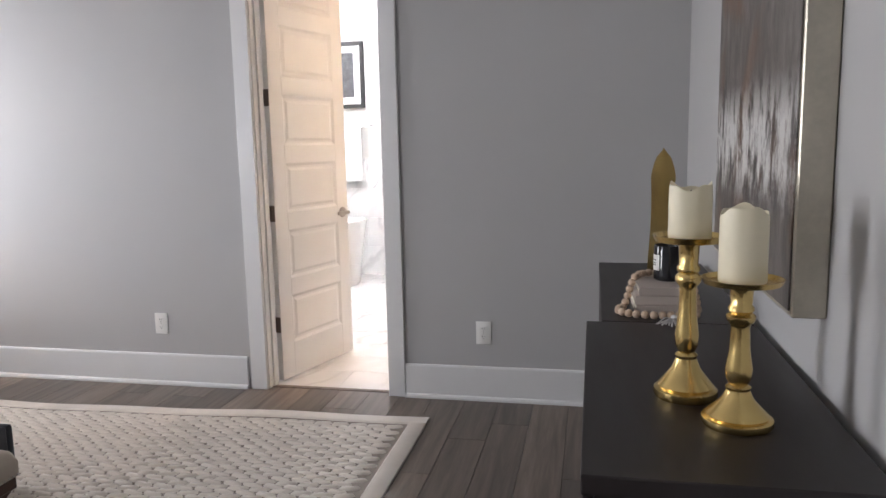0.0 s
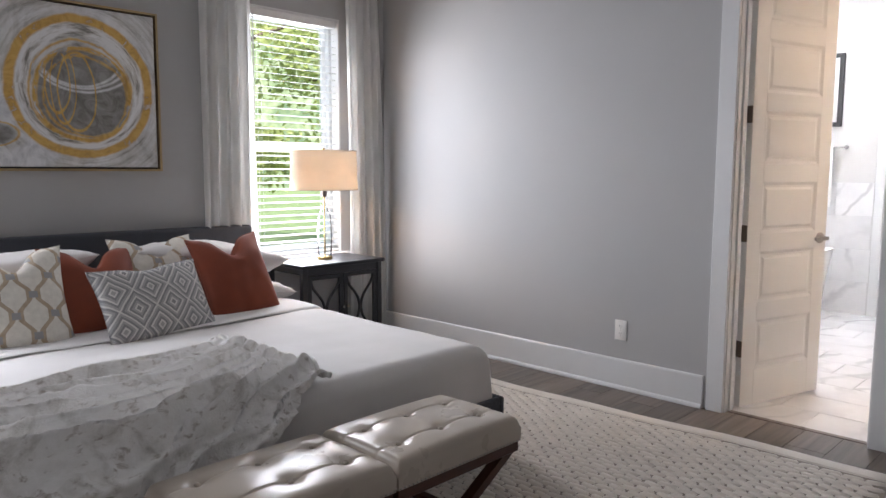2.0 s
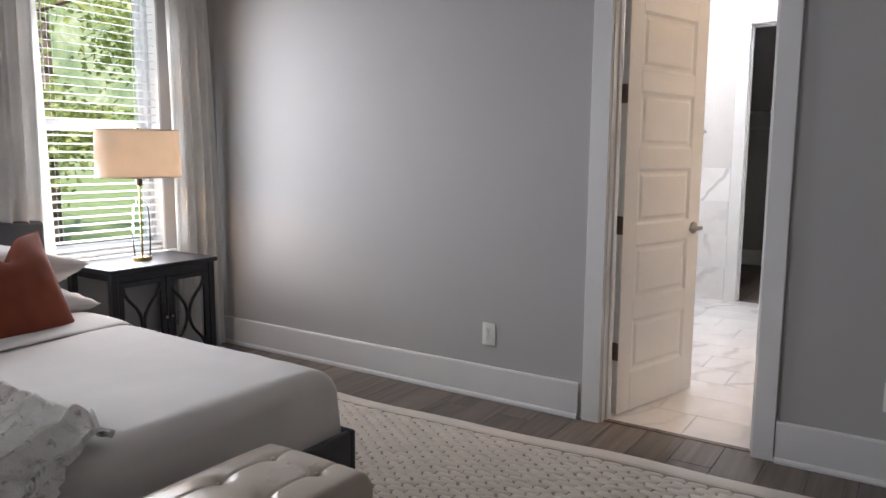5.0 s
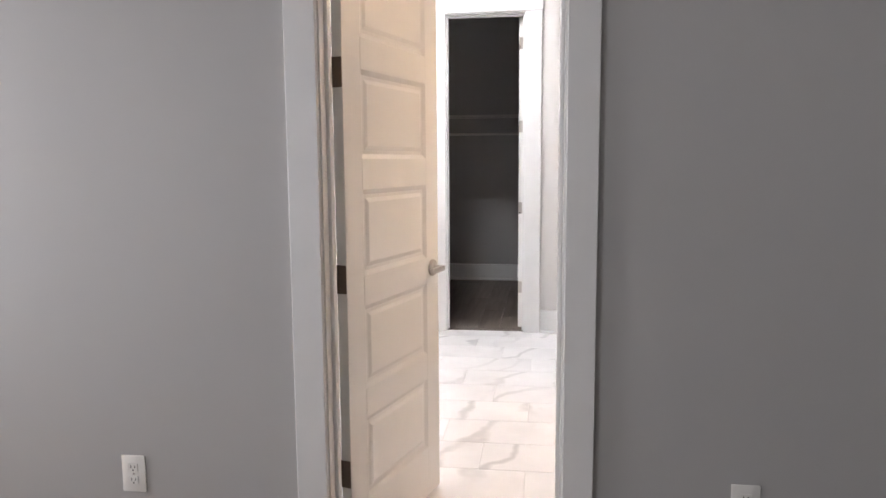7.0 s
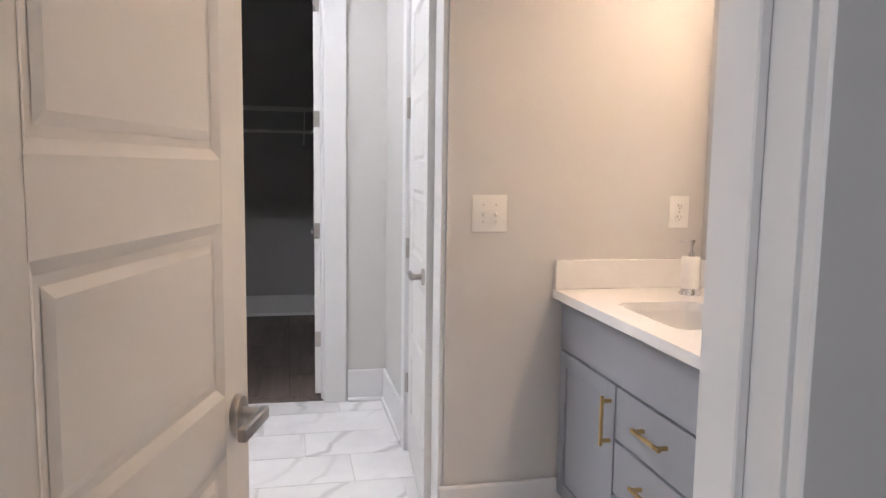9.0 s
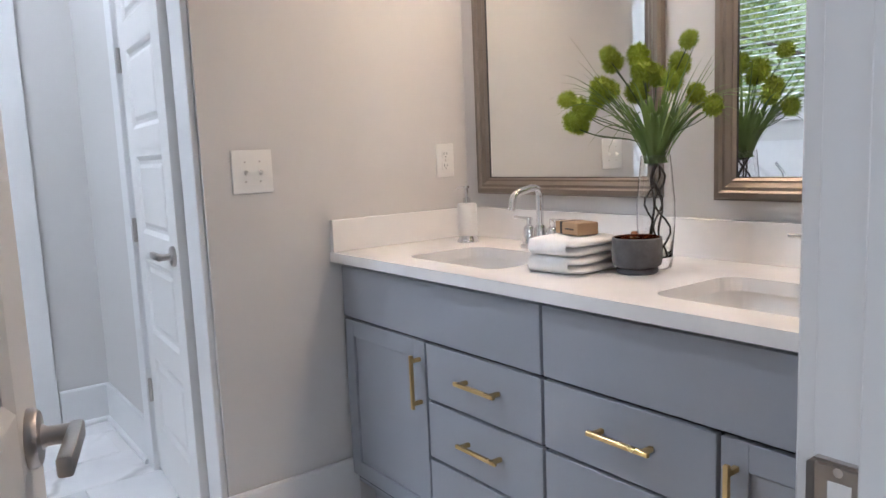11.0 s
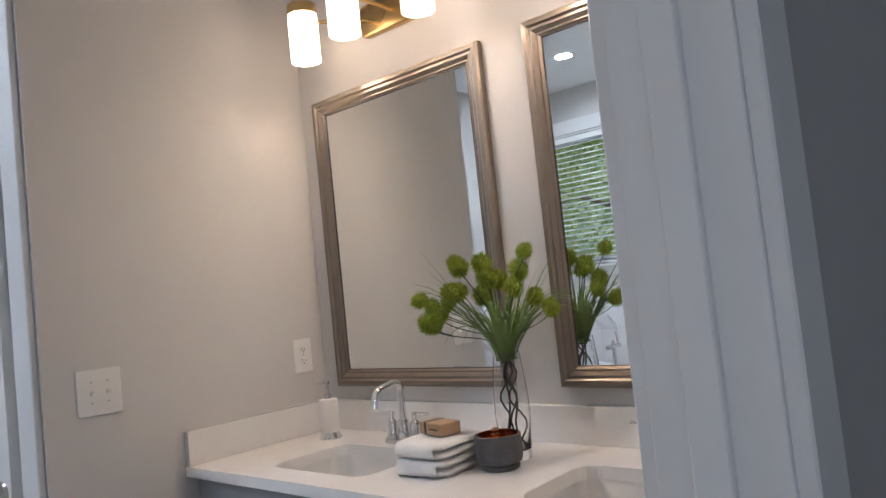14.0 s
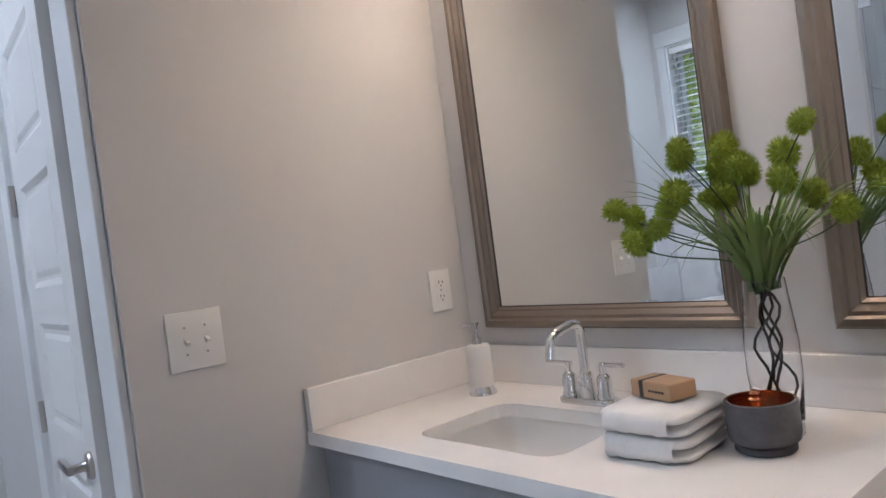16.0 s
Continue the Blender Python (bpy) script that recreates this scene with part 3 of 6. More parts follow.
# ---- doors ----
def panel_leaf(w, h, t=0.035):
    """A six-panel leaf from x 0 to w, y -t to 0, standing 12 mm over the floor."""
    bm = bmesh.new()
    st, ph, pitch, z0 = 0.109, 0.280, 0.378, 0.212
    zb = 0.012
    box(bm, 0.002, w - 0.002, -t + 0.009, -0.009, zb + 0.002, h - 0.002)
    box(bm, 0, st, -t, 0, zb, h, 0.0015)
    box(bm, w - st, w, -t, 0, zb, h, 0.0015)
    edges = [zb] + [v for i in range(6) for v in (z0 + i * pitch, z0 + i * pitch + ph)] + [h]
    for a, b in zip(edges[::2], edges[1::2]):
        box(bm, st, w - st, -t, 0, a, b)
    for i in range(6):
        a, b = z0 + i * pitch, z0 + i * pitch + ph
        for s, y, yi in ((1, 0, -0.009), (-1, -t, -t + 0.009)):
            o = [(st, a), (w - st, a), (w - st, b), (st, b)]
            n = [(st + 0.016, a + 0.016), (w - st - 0.016, a + 0.016), (w - st - 0.016, b - 0.016), (st + 0.016, b - 0.016)]
            for k in range(4):
                j = (k + 1) % 4
                bm.faces.new([bm.verts.new(v) for v in ((o[k][0], y, o[k][1]), (o[j][0], y, o[j][1]), (n[j][0], yi + s * 0.001, n[j][1]), (n[k][0], yi + s * 0.001, n[k][1]))])
            f = [(x + (0.012 if x < w / 2 else -0.012), z + (0.012 if z < (a + b) / 2 else -0.012)) for x, z in n]
            g = [(x + (0.014 if x < w / 2 else -0.014), z + (0.014 if z < (a + b) / 2 else -0.014)) for x, z in f]
            yf = y - s * 0.003
            for k in range(4):
                j = (k + 1) % 4
                bm.faces.new([bm.verts.new(v) for v in ((f[k][0], yi + s * 0.001, f[k][1]), (f[j][0], yi + s * 0.001, f[j][1]), (g[j][0], yf, g[j][1]), (g[k][0], yf, g[k][1]))])
            bm.faces.new([bm.verts.new((x, yf, z)) for x, z in g])
    return bm


def lever(parent, x, z, side, material):
    """A lever handle on both faces of a leaf; side: the way the lever points along x."""
    hd = new("handle")
    hd.parent = parent
    for y, s in ((0.0, 1), (-0.035, -1)):
        bm = bmesh.new()
        rot = pose(x, y, z, -90 * s, 0, 0)
        lathe(bm, [(0.033, 0), (0.033, 0.006), (0.029, 0.011), (0.014, 0.013), (0.011, 0.018), (0.011, 0.046)], rot, 28)
        part("rose", bm, material, hd, smooth=40)
        bm = bmesh.new()
        yy = y + s * 0.046
        box(bm, min(x - side * 0.012, x + side * 0.105), max(x - side * 0.012, x + side * 0.105), yy - 0.008, yy + 0.008, z - 0.011, z + 0.011, 0.004, 2)
        part("lever", bm, material, hd, smooth=40)


def hinge_plates(parent, x, y, metal, sx):
    for z in (0.337, 0.972, 1.606, 2.24):
        bm = bmesh.new()
        cyl(bm, at(x, y, z - 0.046), 0.0075, 0.0075, 0.092, 12)
        box(bm, x - 0.0015, x + 0.0015, y - 0.042, y, z - 0.045, z + 0.045)
        for k in (-0.018, 0.018):
            cyl(bm, at(x, y, z + k - 0.0008), 0.0082, 0.0082, 0.0016, 12)
        part("hinge", bm, metal, parent, "", 40)
        bm = bmesh.new()
        for k, o in ((-0.03, 0.012), (0, 0.028), (0.03, 0.012)):
            cyl(bm, pose(x + sx * 0.0015, y - o - 0.006, z + k, 0, 90 * sx, 0), 0.0035, 0.0035, 0.0012, 8)
        part("screw", bm, metal, parent, "", 40)


def doorset(number, m, w, wall, angle, hinge_right, metal, levermat, label, strike=False, left=0.100, right=0.095):
    h = 2.44
    bm = bmesh.new()
    for a, b in ((-0.022, 0), (w, w + 0.022)):
        box(bm, a, b, -0.002, wall + 0.002, 0, h + 0.026, 0.001)
    box(bm, 0, w, -0.002, wall + 0.002, h + 0.004, h + 0.026)
    s0, s1 = wall - 0.052, wall - 0.037
    box(bm, 0, 0.012, s0 - 0.02, s1, 0, h, 0.002)
    box(bm, w - 0.012, w, s0 - 0.02, s1, 0, h, 0.002)
    box(bm, 0.012, w - 0.012, s0 - 0.02, s1, h - 0.010, h + 0.004)
    fr = structure("door_frame_%d" % number, bm, TRIM, "white painted door jamb with stops", "door frame")
    fr.matrix_world = m
    for nm, ya, yb in (("front", -0.020, -0.0005), ("back", wall + 0.0005, wall + 0.020)):
        bm = bmesh.new()
        box(bm, -left, -0.006, ya, yb, 0, h + 0.012, 0.0025)
        box(bm, w + 0.006, w + right, ya, yb, 0, h + 0.012, 0.0025)
        box(bm, -left - (0.010 if left > 0.09 else 0.0), w + right + 0.010, ya - 0.004 if ya < 0 else ya, yb if ya < 0 else yb + 0.004, h + 0.0125, h + 0.135, 0.0025)
        c = structure("door_casing_%d_%s" % (number, nm), bm, TRIM, "flat white door casing", "door casing")
        c.matrix_world = m
    px, py = (w - 0.001, wall + 0.008) if hinge_right else (-0.008, wall + 0.006)
    dr = thing("door_%d" % number, m @ at(px, py, 0, -angle if hinge_right else angle), label, "door", "", "structure")
    lw = w - 0.006 if hinge_right else w + 0.002
    bm = panel_leaf(lw, h - 0.004)
    off = Matrix.Translation((-lw if hinge_right else 0.002, -0.008, 0))
    part("leaf", bm, DOORPAINT, dr, m=off)
    for v in dr.children:
        v.name = "leaf"
    hx = 0.0
    hinge_plates(dr, hx, 0.0, metal, 1 if hinge_right else -1)
    hold = new("lockset")
    hold.parent, hold.matrix_basis = dr, off
    lever(hold, 0.060 if hinge_right else lw - 0.060, 0.925, 1 if hinge_right else -1, levermat)
    if strike:
        bm = bmesh.new()
        x = w - 0.0025 if not hinge_right else 0.0025
        box(bm, x - 0.0015, x + 0.0015, wall - 0.040, wall + 0.004, 0.890, 0.960, 0.006)
        sp = part("strike_plate", bm, NICKEL, None)
        sp.matrix_world = m
        tagged(sp, "brushed nickel strike plate on the white jamb", "strike plate", "", "structure")
        bm = bmesh.new()
        sx = -0.0022 if not hinge_right else 0.0022
        box(bm, min(x, x + sx), max(x, x + sx), wall - 0.030, wall - 0.012, 0.908, 0.942)
        part("latch_hole", bm, PLASTIC, sp, "pale latch opening")
        bm = bmesh.new()
        for z in (0.899, 0.951):
            cyl(bm, pose(x + sx * 0.6, wall - 0.02, z, 0, -90, 0), 0.004, 0.004, 0.0015, 10)
        part("screw", bm, CHROME, sp)
    return dr


doorset(1, at(0, 0, 0), 0.692, 0.115, 74, False, BRONZE, NICKEL, "white six-panel door standing open into the bathroom", True)
doorset(2, at(HX + 0.115, 2.118, 0, 90), 0.652, 0.115, 4.0, True, NICKEL, NICKEL, "white six-panel door standing slightly ajar", True, 0.128)
doorset(3, at(-0.108, FAR, 0), 0.600, 0.12, 96, True, NICKEL, NICKEL, "white six-panel closet door swung open into the closet", False, 0.100, 0.128)
bm = bmesh.new()
box(bm, 0.0, 0.692, 0.028, 0.066, -0.012, 0.004, 0.003)
structure("threshold_1", bm, PLANK, "brown wood strip between plank and tile floors", "threshold")
bm = bmesh.new()
box(bm, -0.108, 0.492, FAR + 0.03, FAR + 0.07, -0.012, 0.003, 0.002)
structure("threshold_2", bm, PLANK, "dark wood strip at the closet floor", "threshold")


# ---- windows, blinds, curtains ----
def window(number, y0, y1, z0, z1, double=True, xw=BW):
    wn = thing("window_%d" % number, at(0, 0, 0), "white vinyl window with clear panes facing trees", "window", "", "structure")
    xo = xw - 0.12
    bm = bmesh.new()
    for a, b, c, d in ((y0, y0 + 0.035, z0, z1), (y1 - 0.035, y1, z0, z1), (y0 + 0.035, y1 - 0.035, z0, z0 + 0.04), (y0 + 0.035, y1 - 0.035, z1 - 0.035, z1)):
        box(bm, xo - 0.035, xo + 0.035, a, b, c, d, 0.002)
    part("window_frame", bm, VINYL, wn)
    zm = (z0 + z1) / 2 - 0.08
    rows = [(z0 + 0.04, zm, 0.012), (zm, z1 - 0.035, -0.014)] if double else [(z0 + 0.04, z1 - 0.035, 0)]
    for a, b, dx in rows:
        bm = bmesh.new()
        p, q = y0 + 0.036, y1 - 0.036
        for u, v, s, t in ((p, p + 0.035, a, b), (q - 0.035, q, a, b), (p + 0.035, q - 0.035, a, a + 0.038), (p + 0.035, q - 0.035, b - 0.034, b)):
            box(bm, xo + dx - 0.012, xo + dx + 0.012, u, v, s, t, 0.002)
        sash = part("sash", bm, VINYL, wn)
        bm = bmesh.new()
        box(bm, xo + dx - 0.002, xo + dx + 0.002, p + 0.034, q - 0.034, a + 0.037, b - 0.033)
        g = part("pane", bm, PANE, sash)
        g.visible_shadow = False
    bm = bmesh.new()
    for a, b in ((y0 - 0.001, y0 + 0.012), (y1 - 0.012, y1 + 0.001)):
        box(bm, xo + 0.036, xw + 0.001, a, b, z0, z1)
    box(bm, xo + 0.036, xw + 0.001, y0 + 0.012, y1 - 0.012, z1 - 0.012, z1 + 0.001)
    part("window_reveal", bm, TRIM, wn)
    bm = bmesh.new()
    box(bm, xo + 0.036, xw + 0.045, y0 - 0.06, y1 + 0.06, z0 - 0.022, z0 + 0.004, 0.004)
    box(bm, xw + 0.001, xw + 0.018, y0 - 0.045, y1 + 0.045, z0 - 0.10, z0 - 0.022, 0.002)
    part("window_sill", bm, TRIM, wn)
    if not double:
        bm = bmesh.new()
        for a, b in ((y0 - 0.075, y0 - 0.004), (y1 + 0.004, y1 + 0.075)):
            box(bm, xw + 0.001, xw + 0.019, a, b, z0 + 0.005, z1 + 0.004, 0.002)
        box(bm, xw + 0.001, xw + 0.023, y0 - 0.085, y1 + 0.085, z1 + 0.005, z1 + 0.125, 0.002)
        part("window_casing", bm, TRIM, wn)
    return wn


def blind(y0, y1, z0, z1, xw=BW, tilt=9, pitch=0.047):
    bl = thing("window_blind", at(xw - 0.042, (y0 + y1) / 2, z0), "white slatted blind, lowered with open slats", "window blind", "window blinds")
    w = y1 - y0 - 0.03
    bm = bmesh.new()
    box(bm, -0.027, 0.027, -w / 2, w / 2, z1 - z0 - 0.062, z1 - z0 - 0.013, 0.003)
    part("head_rail", bm, BLIND, bl)
    bm = bmesh.new()
    box(bm, -0.025, 0.025, -w / 2, w / 2, 0.012, 0.030, 0.004)
    part("bottom_rail", bm, BLIND, bl)
    bm = bmesh.new()
    grid(bm, 4, 1, lambda u, v: Vector(((u - 0.5) * 0.05, (v - 0.5) * w, 0.003 * (1 - (2 * u - 1) ** 2) + 0.0012)))
    grid(bm, 4, 1, lambda u, v: Vector(((u - 0.5) * 0.05, (v - 0.5) * w, 0.003 * (1 - (2 * u - 1) ** 2) - 0.0012)))
    me = mesh_of("slat", bm, BLIND, 180)
    z = 0.055
    while z < z1 - z0 - 0.07:
        s = new("slat", me)
        s.parent = bl
        s.matrix_basis = pose(0, 0, z, 0, tilt + random.uniform(-1, 1), 0)
        z += pitch
    for y in (-w * 0.34, w * 0.34):
        for x in (-0.024, 0.024):
            bm = bmesh.new()
            tube(bm, [(x, y, 0.02), (x, y, z1 - z0 - 0.04)], 0.0009, 5)
            part("ladder_cord", bm, BLIND, bl)
    bm = bmesh.new()
    tube(bm, [(0.034, -w * 0.42, z1 - z0 - 0.05), (0.036, -w * 0.42, z1 - z0 - 0.75)], 0.004, 8)
    part("tilt_wand", bm, BLIND, bl)


for n, wdw in ((1, W1), (2, W2)):
    window(n, *wdw)
    blind(*wdw)
window(3, *W3, double=False, xw=BB)
blind(*W3, xw=BB, tilt=20)


def curtain(y0, y1, flare0, flare1, seed):
    """A pleated panel hung from y0 to y1; the flares widen its hem."""
    rnd = random.Random(seed)
    ph = [rnd.uniform(0, 6.28) for _ in range(6)]
    zt = 2.60

    def f(u, v):
        z = zt * (1 - v) + 0.012 * v
        a, b = y0 - flare0 * v, y1 + flare1 * v
        y = a + (b - a) * u + 0.010 * math.sin(13 * u + ph[0]) * v
        fold = math.sin(2 * math.pi * 5 * u + 0.6 * math.sin(3 * v + ph[1])) + 0.4 * math.sin(2 * math.pi * 8.3 * u + ph[2] + v)
        x = BW + 0.085 + (0.024 + 0.014 * v) * fold + 0.012 * math.sin(2.2 * v + ph[3])
        return Vector((x, y, z))

    c = thing("curtain", at(BW + 0.08, (y0 + y1) / 2, 0), "white floor-length pleated curtain beside the window", "curtain", "bedroom curtains")
    inv = c.matrix_world.inverted()
    bm = bmesh.new()
    grid(bm, 60, 30, lambda u, v: inv @ f(u, v))
    part("panel", bm, CURTAIN, c, smooth=180)
    bm = bmesh.new()
    grid(bm, 60, 1, lambda u, v: inv @ (f(u, 1 - 0.035 * v) + Vector((0.004, 0, 0))))
    part("hem", bm, CURTAIN, c, smooth=180)


curtain(-1.57, -1.225, 0.02, 0.02, 1)
curtain(-0.44, -0.14, 0.0, 0.07, 2)
curtain(-3.57, -3.24, 0.0, 0.05, 3)
curtain(-4.55, -4.22, 0.02, 0.0, 4)
for ya, yb in ((-1.66, -0.06), (-4.66, -3.16)):
    rd = thing("curtain_rod", at(BW + 0.085, (ya + yb) / 2, 2.60), "slim metal curtain rod over the window", "curtain rod")
    bm = bmesh.new()
    tube(bm, [(0, (ya - yb) / 2, 0.012), (0, (yb - ya) / 2, 0.012)], 0.011, 12)
    part("rod", bm, NICKEL, rd, smooth=60)
    for s in (-0.42, 0.42):
        bm = bmesh.new()
        tube(bm, [(0, s * (yb - ya), 0.0), (-0.083, s * (yb - ya), 0.0)], 0.006, 8)
        part("bracket", bm, NICKEL, rd, smooth=60)

# ---- plates on the walls ----
def wall_plate(name, m, kind):
    """An outlet or switch plate in the plane y 0, facing -y."""
    gang = 2 if kind == "switch" else 1
    w, ph = (0.079, 0.0605) if gang == 1 else (0.129, 0.066)
    ob = thing(name, m, "white wall outlet with two sockets" if kind == "outlet" else "white double toggle light switch", kind if kind == "outlet" else "light switch", "wall plates")
    bm = bmesh.new()
    box(bm, -w / 2, w / 2, -0.006, 0, -ph, ph, 0.0025, 2)
    part("plate", bm, PLASTIC, ob, smooth=40)
    if kind == "outlet":
        for z in (-0.021, 0.021):
            bm = bmesh.new()
            box(bm, -0.016, 0.016, -0.0085, -0.006, z - 0.014, z + 0.014, 0.002)
            s = part("socket", bm, PLASTIC, ob)
            bm = bmesh.new()
            for x, h in ((-0.0065, 0.009), (0.0065, 0.007)):
                box(bm, x - 0.0012, x + 0.0012, -0.0089, -0.0084, z + 0.003 - h / 2, z + 0.003 + h / 2)
            cyl(bm, pose(0, -0.0084, z - 0.008, 90, 0, 0), 0.0024, 0.0024, 0.0006, 10)
            part("slot", bm, SLOT, s)
        bm = bmesh.new()
        cyl(bm, pose(0, -0.0055, 0, 90, 0, 0), 0.0035, 0.003, 0.0016, 10)
        part("screw", bm, NICKEL, ob)
    else:
        for x in (-0.0235, 0.0235):
            bm = bmesh.new()
            box(bm, x - 0.005, x + 0.005, -0.0068, -0.0055, -0.012, 0.012)
            part("toggle_slot", bm, PLASTIC, ob)
            bm = bmesh.new()
            bmesh.ops.create_cube(bm, size=1.0, matrix=pose(x, -0.012, -0.003, 28, 0, 0) @ Matrix.Diagonal((0.0085, 0.016, 0.009, 1)))
            part("toggle", bm, PLASTIC, ob)
            for z in (-0.030, 0.030):
                bm = bmesh.new()
                cyl(bm, pose(x, -0.0055, z, 90, 0, 0), 0.003, 0.0028, 0.0016, 10)
                part("screw", bm, NICKEL, ob)


wall_plate("wall_outlet", at(-0.645, 0, 0.357), "outlet")
wall_plate("wall_outlet", at(1.212, 0, 0.362), "outlet")
wall_plate("wall_outlet", at(1.738, SWY, 1.188), "outlet")
wall_plate("light_switch", at(0.9985, SWY, 1.182), "switch")

# ---- bathroom: vanity ----
def rrect(cx, cy, hx, hy, r, n=5):
    pts = []
    for sx, sy, a0 in ((1, 1, 0), (-1, 1, 90), (-1, -1, 180), (1, -1, 270)):
        for k in range(n + 1):
            a = radians(a0 + 90 * k / n)
            pts.append((cx + sx * (hx - r) + r * math.cos(a), cy + sy * (hy - r) + r * math.sin(a)))
    return pts


def loops(bm, rings, cap0=False, cap1=False):
    vs = [[bm.verts.new(p) for p in ring] for ring in rings]
    n = len(vs[0])
    for a, b in zip(vs, vs[1:]):
        for k in range(n):
            bm.faces.new((a[k], a[(k + 1) % n], b[(k + 1) % n], b[k]))
    if cap0:
        bm.faces.new(vs[0][::-1])
    if cap1:
        bm.faces.new(vs[-1])


VF, V0, V1 = 1.298, 0.128, SWY - 0.002
TOP = 0.905
vanity = thing("vanity_cabinet", at(VF, (V0 + V1) / 2, 0), "blue-grey painted double vanity cabinet with brass pulls", "vanity cabinet")
VO = Matrix.Translation((-VF, -(V0 + V1) / 2, 0))


def vpart(name, bm, mat, parent=None, label="", smooth=None):
    bmesh.ops.transform(bm, matrix=VO, verts=bm.verts)
    return part(name, bm, mat, parent or vanity, label, smooth)


bm = bmesh.new()
box(bm, VF + 0.001, VX - 0.002, V0, V1, 0.10, TOP - 0.20)
box(bm, VF + 0.001, VF + 0.022, V0, V1, TOP - 0.20, TOP - 0.035)
box(bm, VF + 0.022, VX - 0.002, V0, V0 + 0.018, TOP - 0.20, TOP - 0.035)
box(bm, VF + 0.022, VX - 0.002, V1 - 0.018, V1, TOP - 0.20, TOP - 0.035)
box(bm, VF + 0.07, VX - 0.002, V0, V1, 0.0, 0.10)
vpart("body", bm, CABINET)
# near-black sheet behind the fronts: the gaps' shade put into colour
bm = bmesh.new()
box(bm, VF - 0.002, VF + 0.0005, V0 + 0.012, V1 - 0.012, 0.115, TOP - 0.045)
vpart("face_gap", bm, CABGAP, None, "dark sheet coloured as the shadow between the fronts")
yc = (V0 + V1) / 2
G = 0.0045
ZR = [0.128, 0.338, 0.512, 0.684, 0.862]
cols = [V1 - 0.006, 1.498, 1.027, 0.570, V0 + 0.006]


def pull(parent, y, z, upright):
    bm = bmesh.new()
    L, s = 0.064, 0.0055
    for k in (-1, 1):
        if upright:
            box(bm, VF - 0.050, VF - 0.019, y - s, y + s, z + k * L - s, z + k * L + s, 0.001)
        else:
            box(bm, VF - 0.050, VF - 0.019, y + k * L - s, y + k * L + s, z - s, z + s, 0.001)
    if upright:
        box(bm, VF - 0.056, VF - 0.046, y - s, y + s, z - L - 0.016, z + L + 0.016, 0.0012)
    else:
        box(bm, VF - 0.056, VF - 0.046, y - L - 0.016, y + L + 0.016, z - s, z + s, 0.0012)
    vpart("pull", bm, BRASS, parent, "brushed brass bar pull")


def slab(name, ya, yb, za, zb):
    bm = bmesh.new()
    box(bm, VF - 0.019, VF - 0.002, min(ya, yb) + G, max(ya, yb) - G, za + G, zb - G, 0.0015)
    return vpart(name, bm, CABINET)


def shaker(name, ya, yb, za, zb):
    a, b = min(ya, yb) + G, max(ya, yb) - G
    za, zb = za + G, zb - G
    bm = bmesh.new()
    w = 0.055
    box(bm, VF - 0.019, VF - 0.002, a, a + w, za, zb, 0.0012)
    box(bm, VF - 0.019, VF - 0.002, b - w, b, za, zb, 0.0012)
    box(bm, VF - 0.019, VF - 0.002, a + w, b - w, za, za + w, 0.0012)
    box(bm, VF - 0.019, VF - 0.002, a + w, b - w, zb - w, zb, 0.0012)
    dr = vpart(name, bm, CABINET)
    bm = bmesh.new()
    box(bm, VF - 0.010, VF - 0.003, a + w, b - w, za + w, zb - w)
    vpart("panel", bm, CABINET, dr)
    return dr


slab("false_front", cols[0], cols[2], ZR[3], ZR[4])
slab("false_front", cols[2], cols[4], ZR[3], ZR[4])
d = shaker("door", cols[0], cols[1], ZR[0], ZR[3])
pull(d, cols[1] + 0.028, 0.562, True)
d = shaker("door", cols[3], cols[4], ZR[0], ZR[3])
pull(d, cols[3] - 0.036, 0.562, True)
for ya, yb in ((cols[1], cols[2]), (cols[2], cols[3])):
    for za, zb in zip(ZR[:3], ZR[1:4]):
        d = slab("drawer", ya, yb, za, zb)
        pull(d, (ya + yb) / 2 - 0.016, (za + zb) / 2 + 0.008, False)

# countertop with two sink openings, and its backsplash
ctop = thing("countertop", at(VF, yc, TOP), "white quartz vanity countertop with low backsplash", "countertop")
CO = Matrix.Translation((-VF, -yc, -TOP))


def cpart(name, bm, mat, parent=None, label="", smooth=None):
    bmesh.ops.transform(bm, matrix=CO, verts=bm.verts)
    return part(name, bm, mat, parent or ctop, label, smooth)


CF, ZT, ZB = 1.246, TOP, TOP - 0.032
SINKS = (1.470, 0.571)
SXC, SHX, SHY, SR = 1.492, 0.148, 0.205, 0.05
bm = bmesh.new()
box(bm, CF, SXC - SHX, V0, V1, ZB, ZT)
box(bm, SXC + SHX, VX, V0, V1, ZB, ZT)
ys = [V0, SINKS[1] - SHY, SINKS[1] + SHY, SINKS[0] - SHY, SINKS[0] + SHY, V1]
for a, b in zip(ys[::2], ys[1::2]):
    box(bm, SXC - SHX, SXC + SHX, a, b, ZB, ZT)
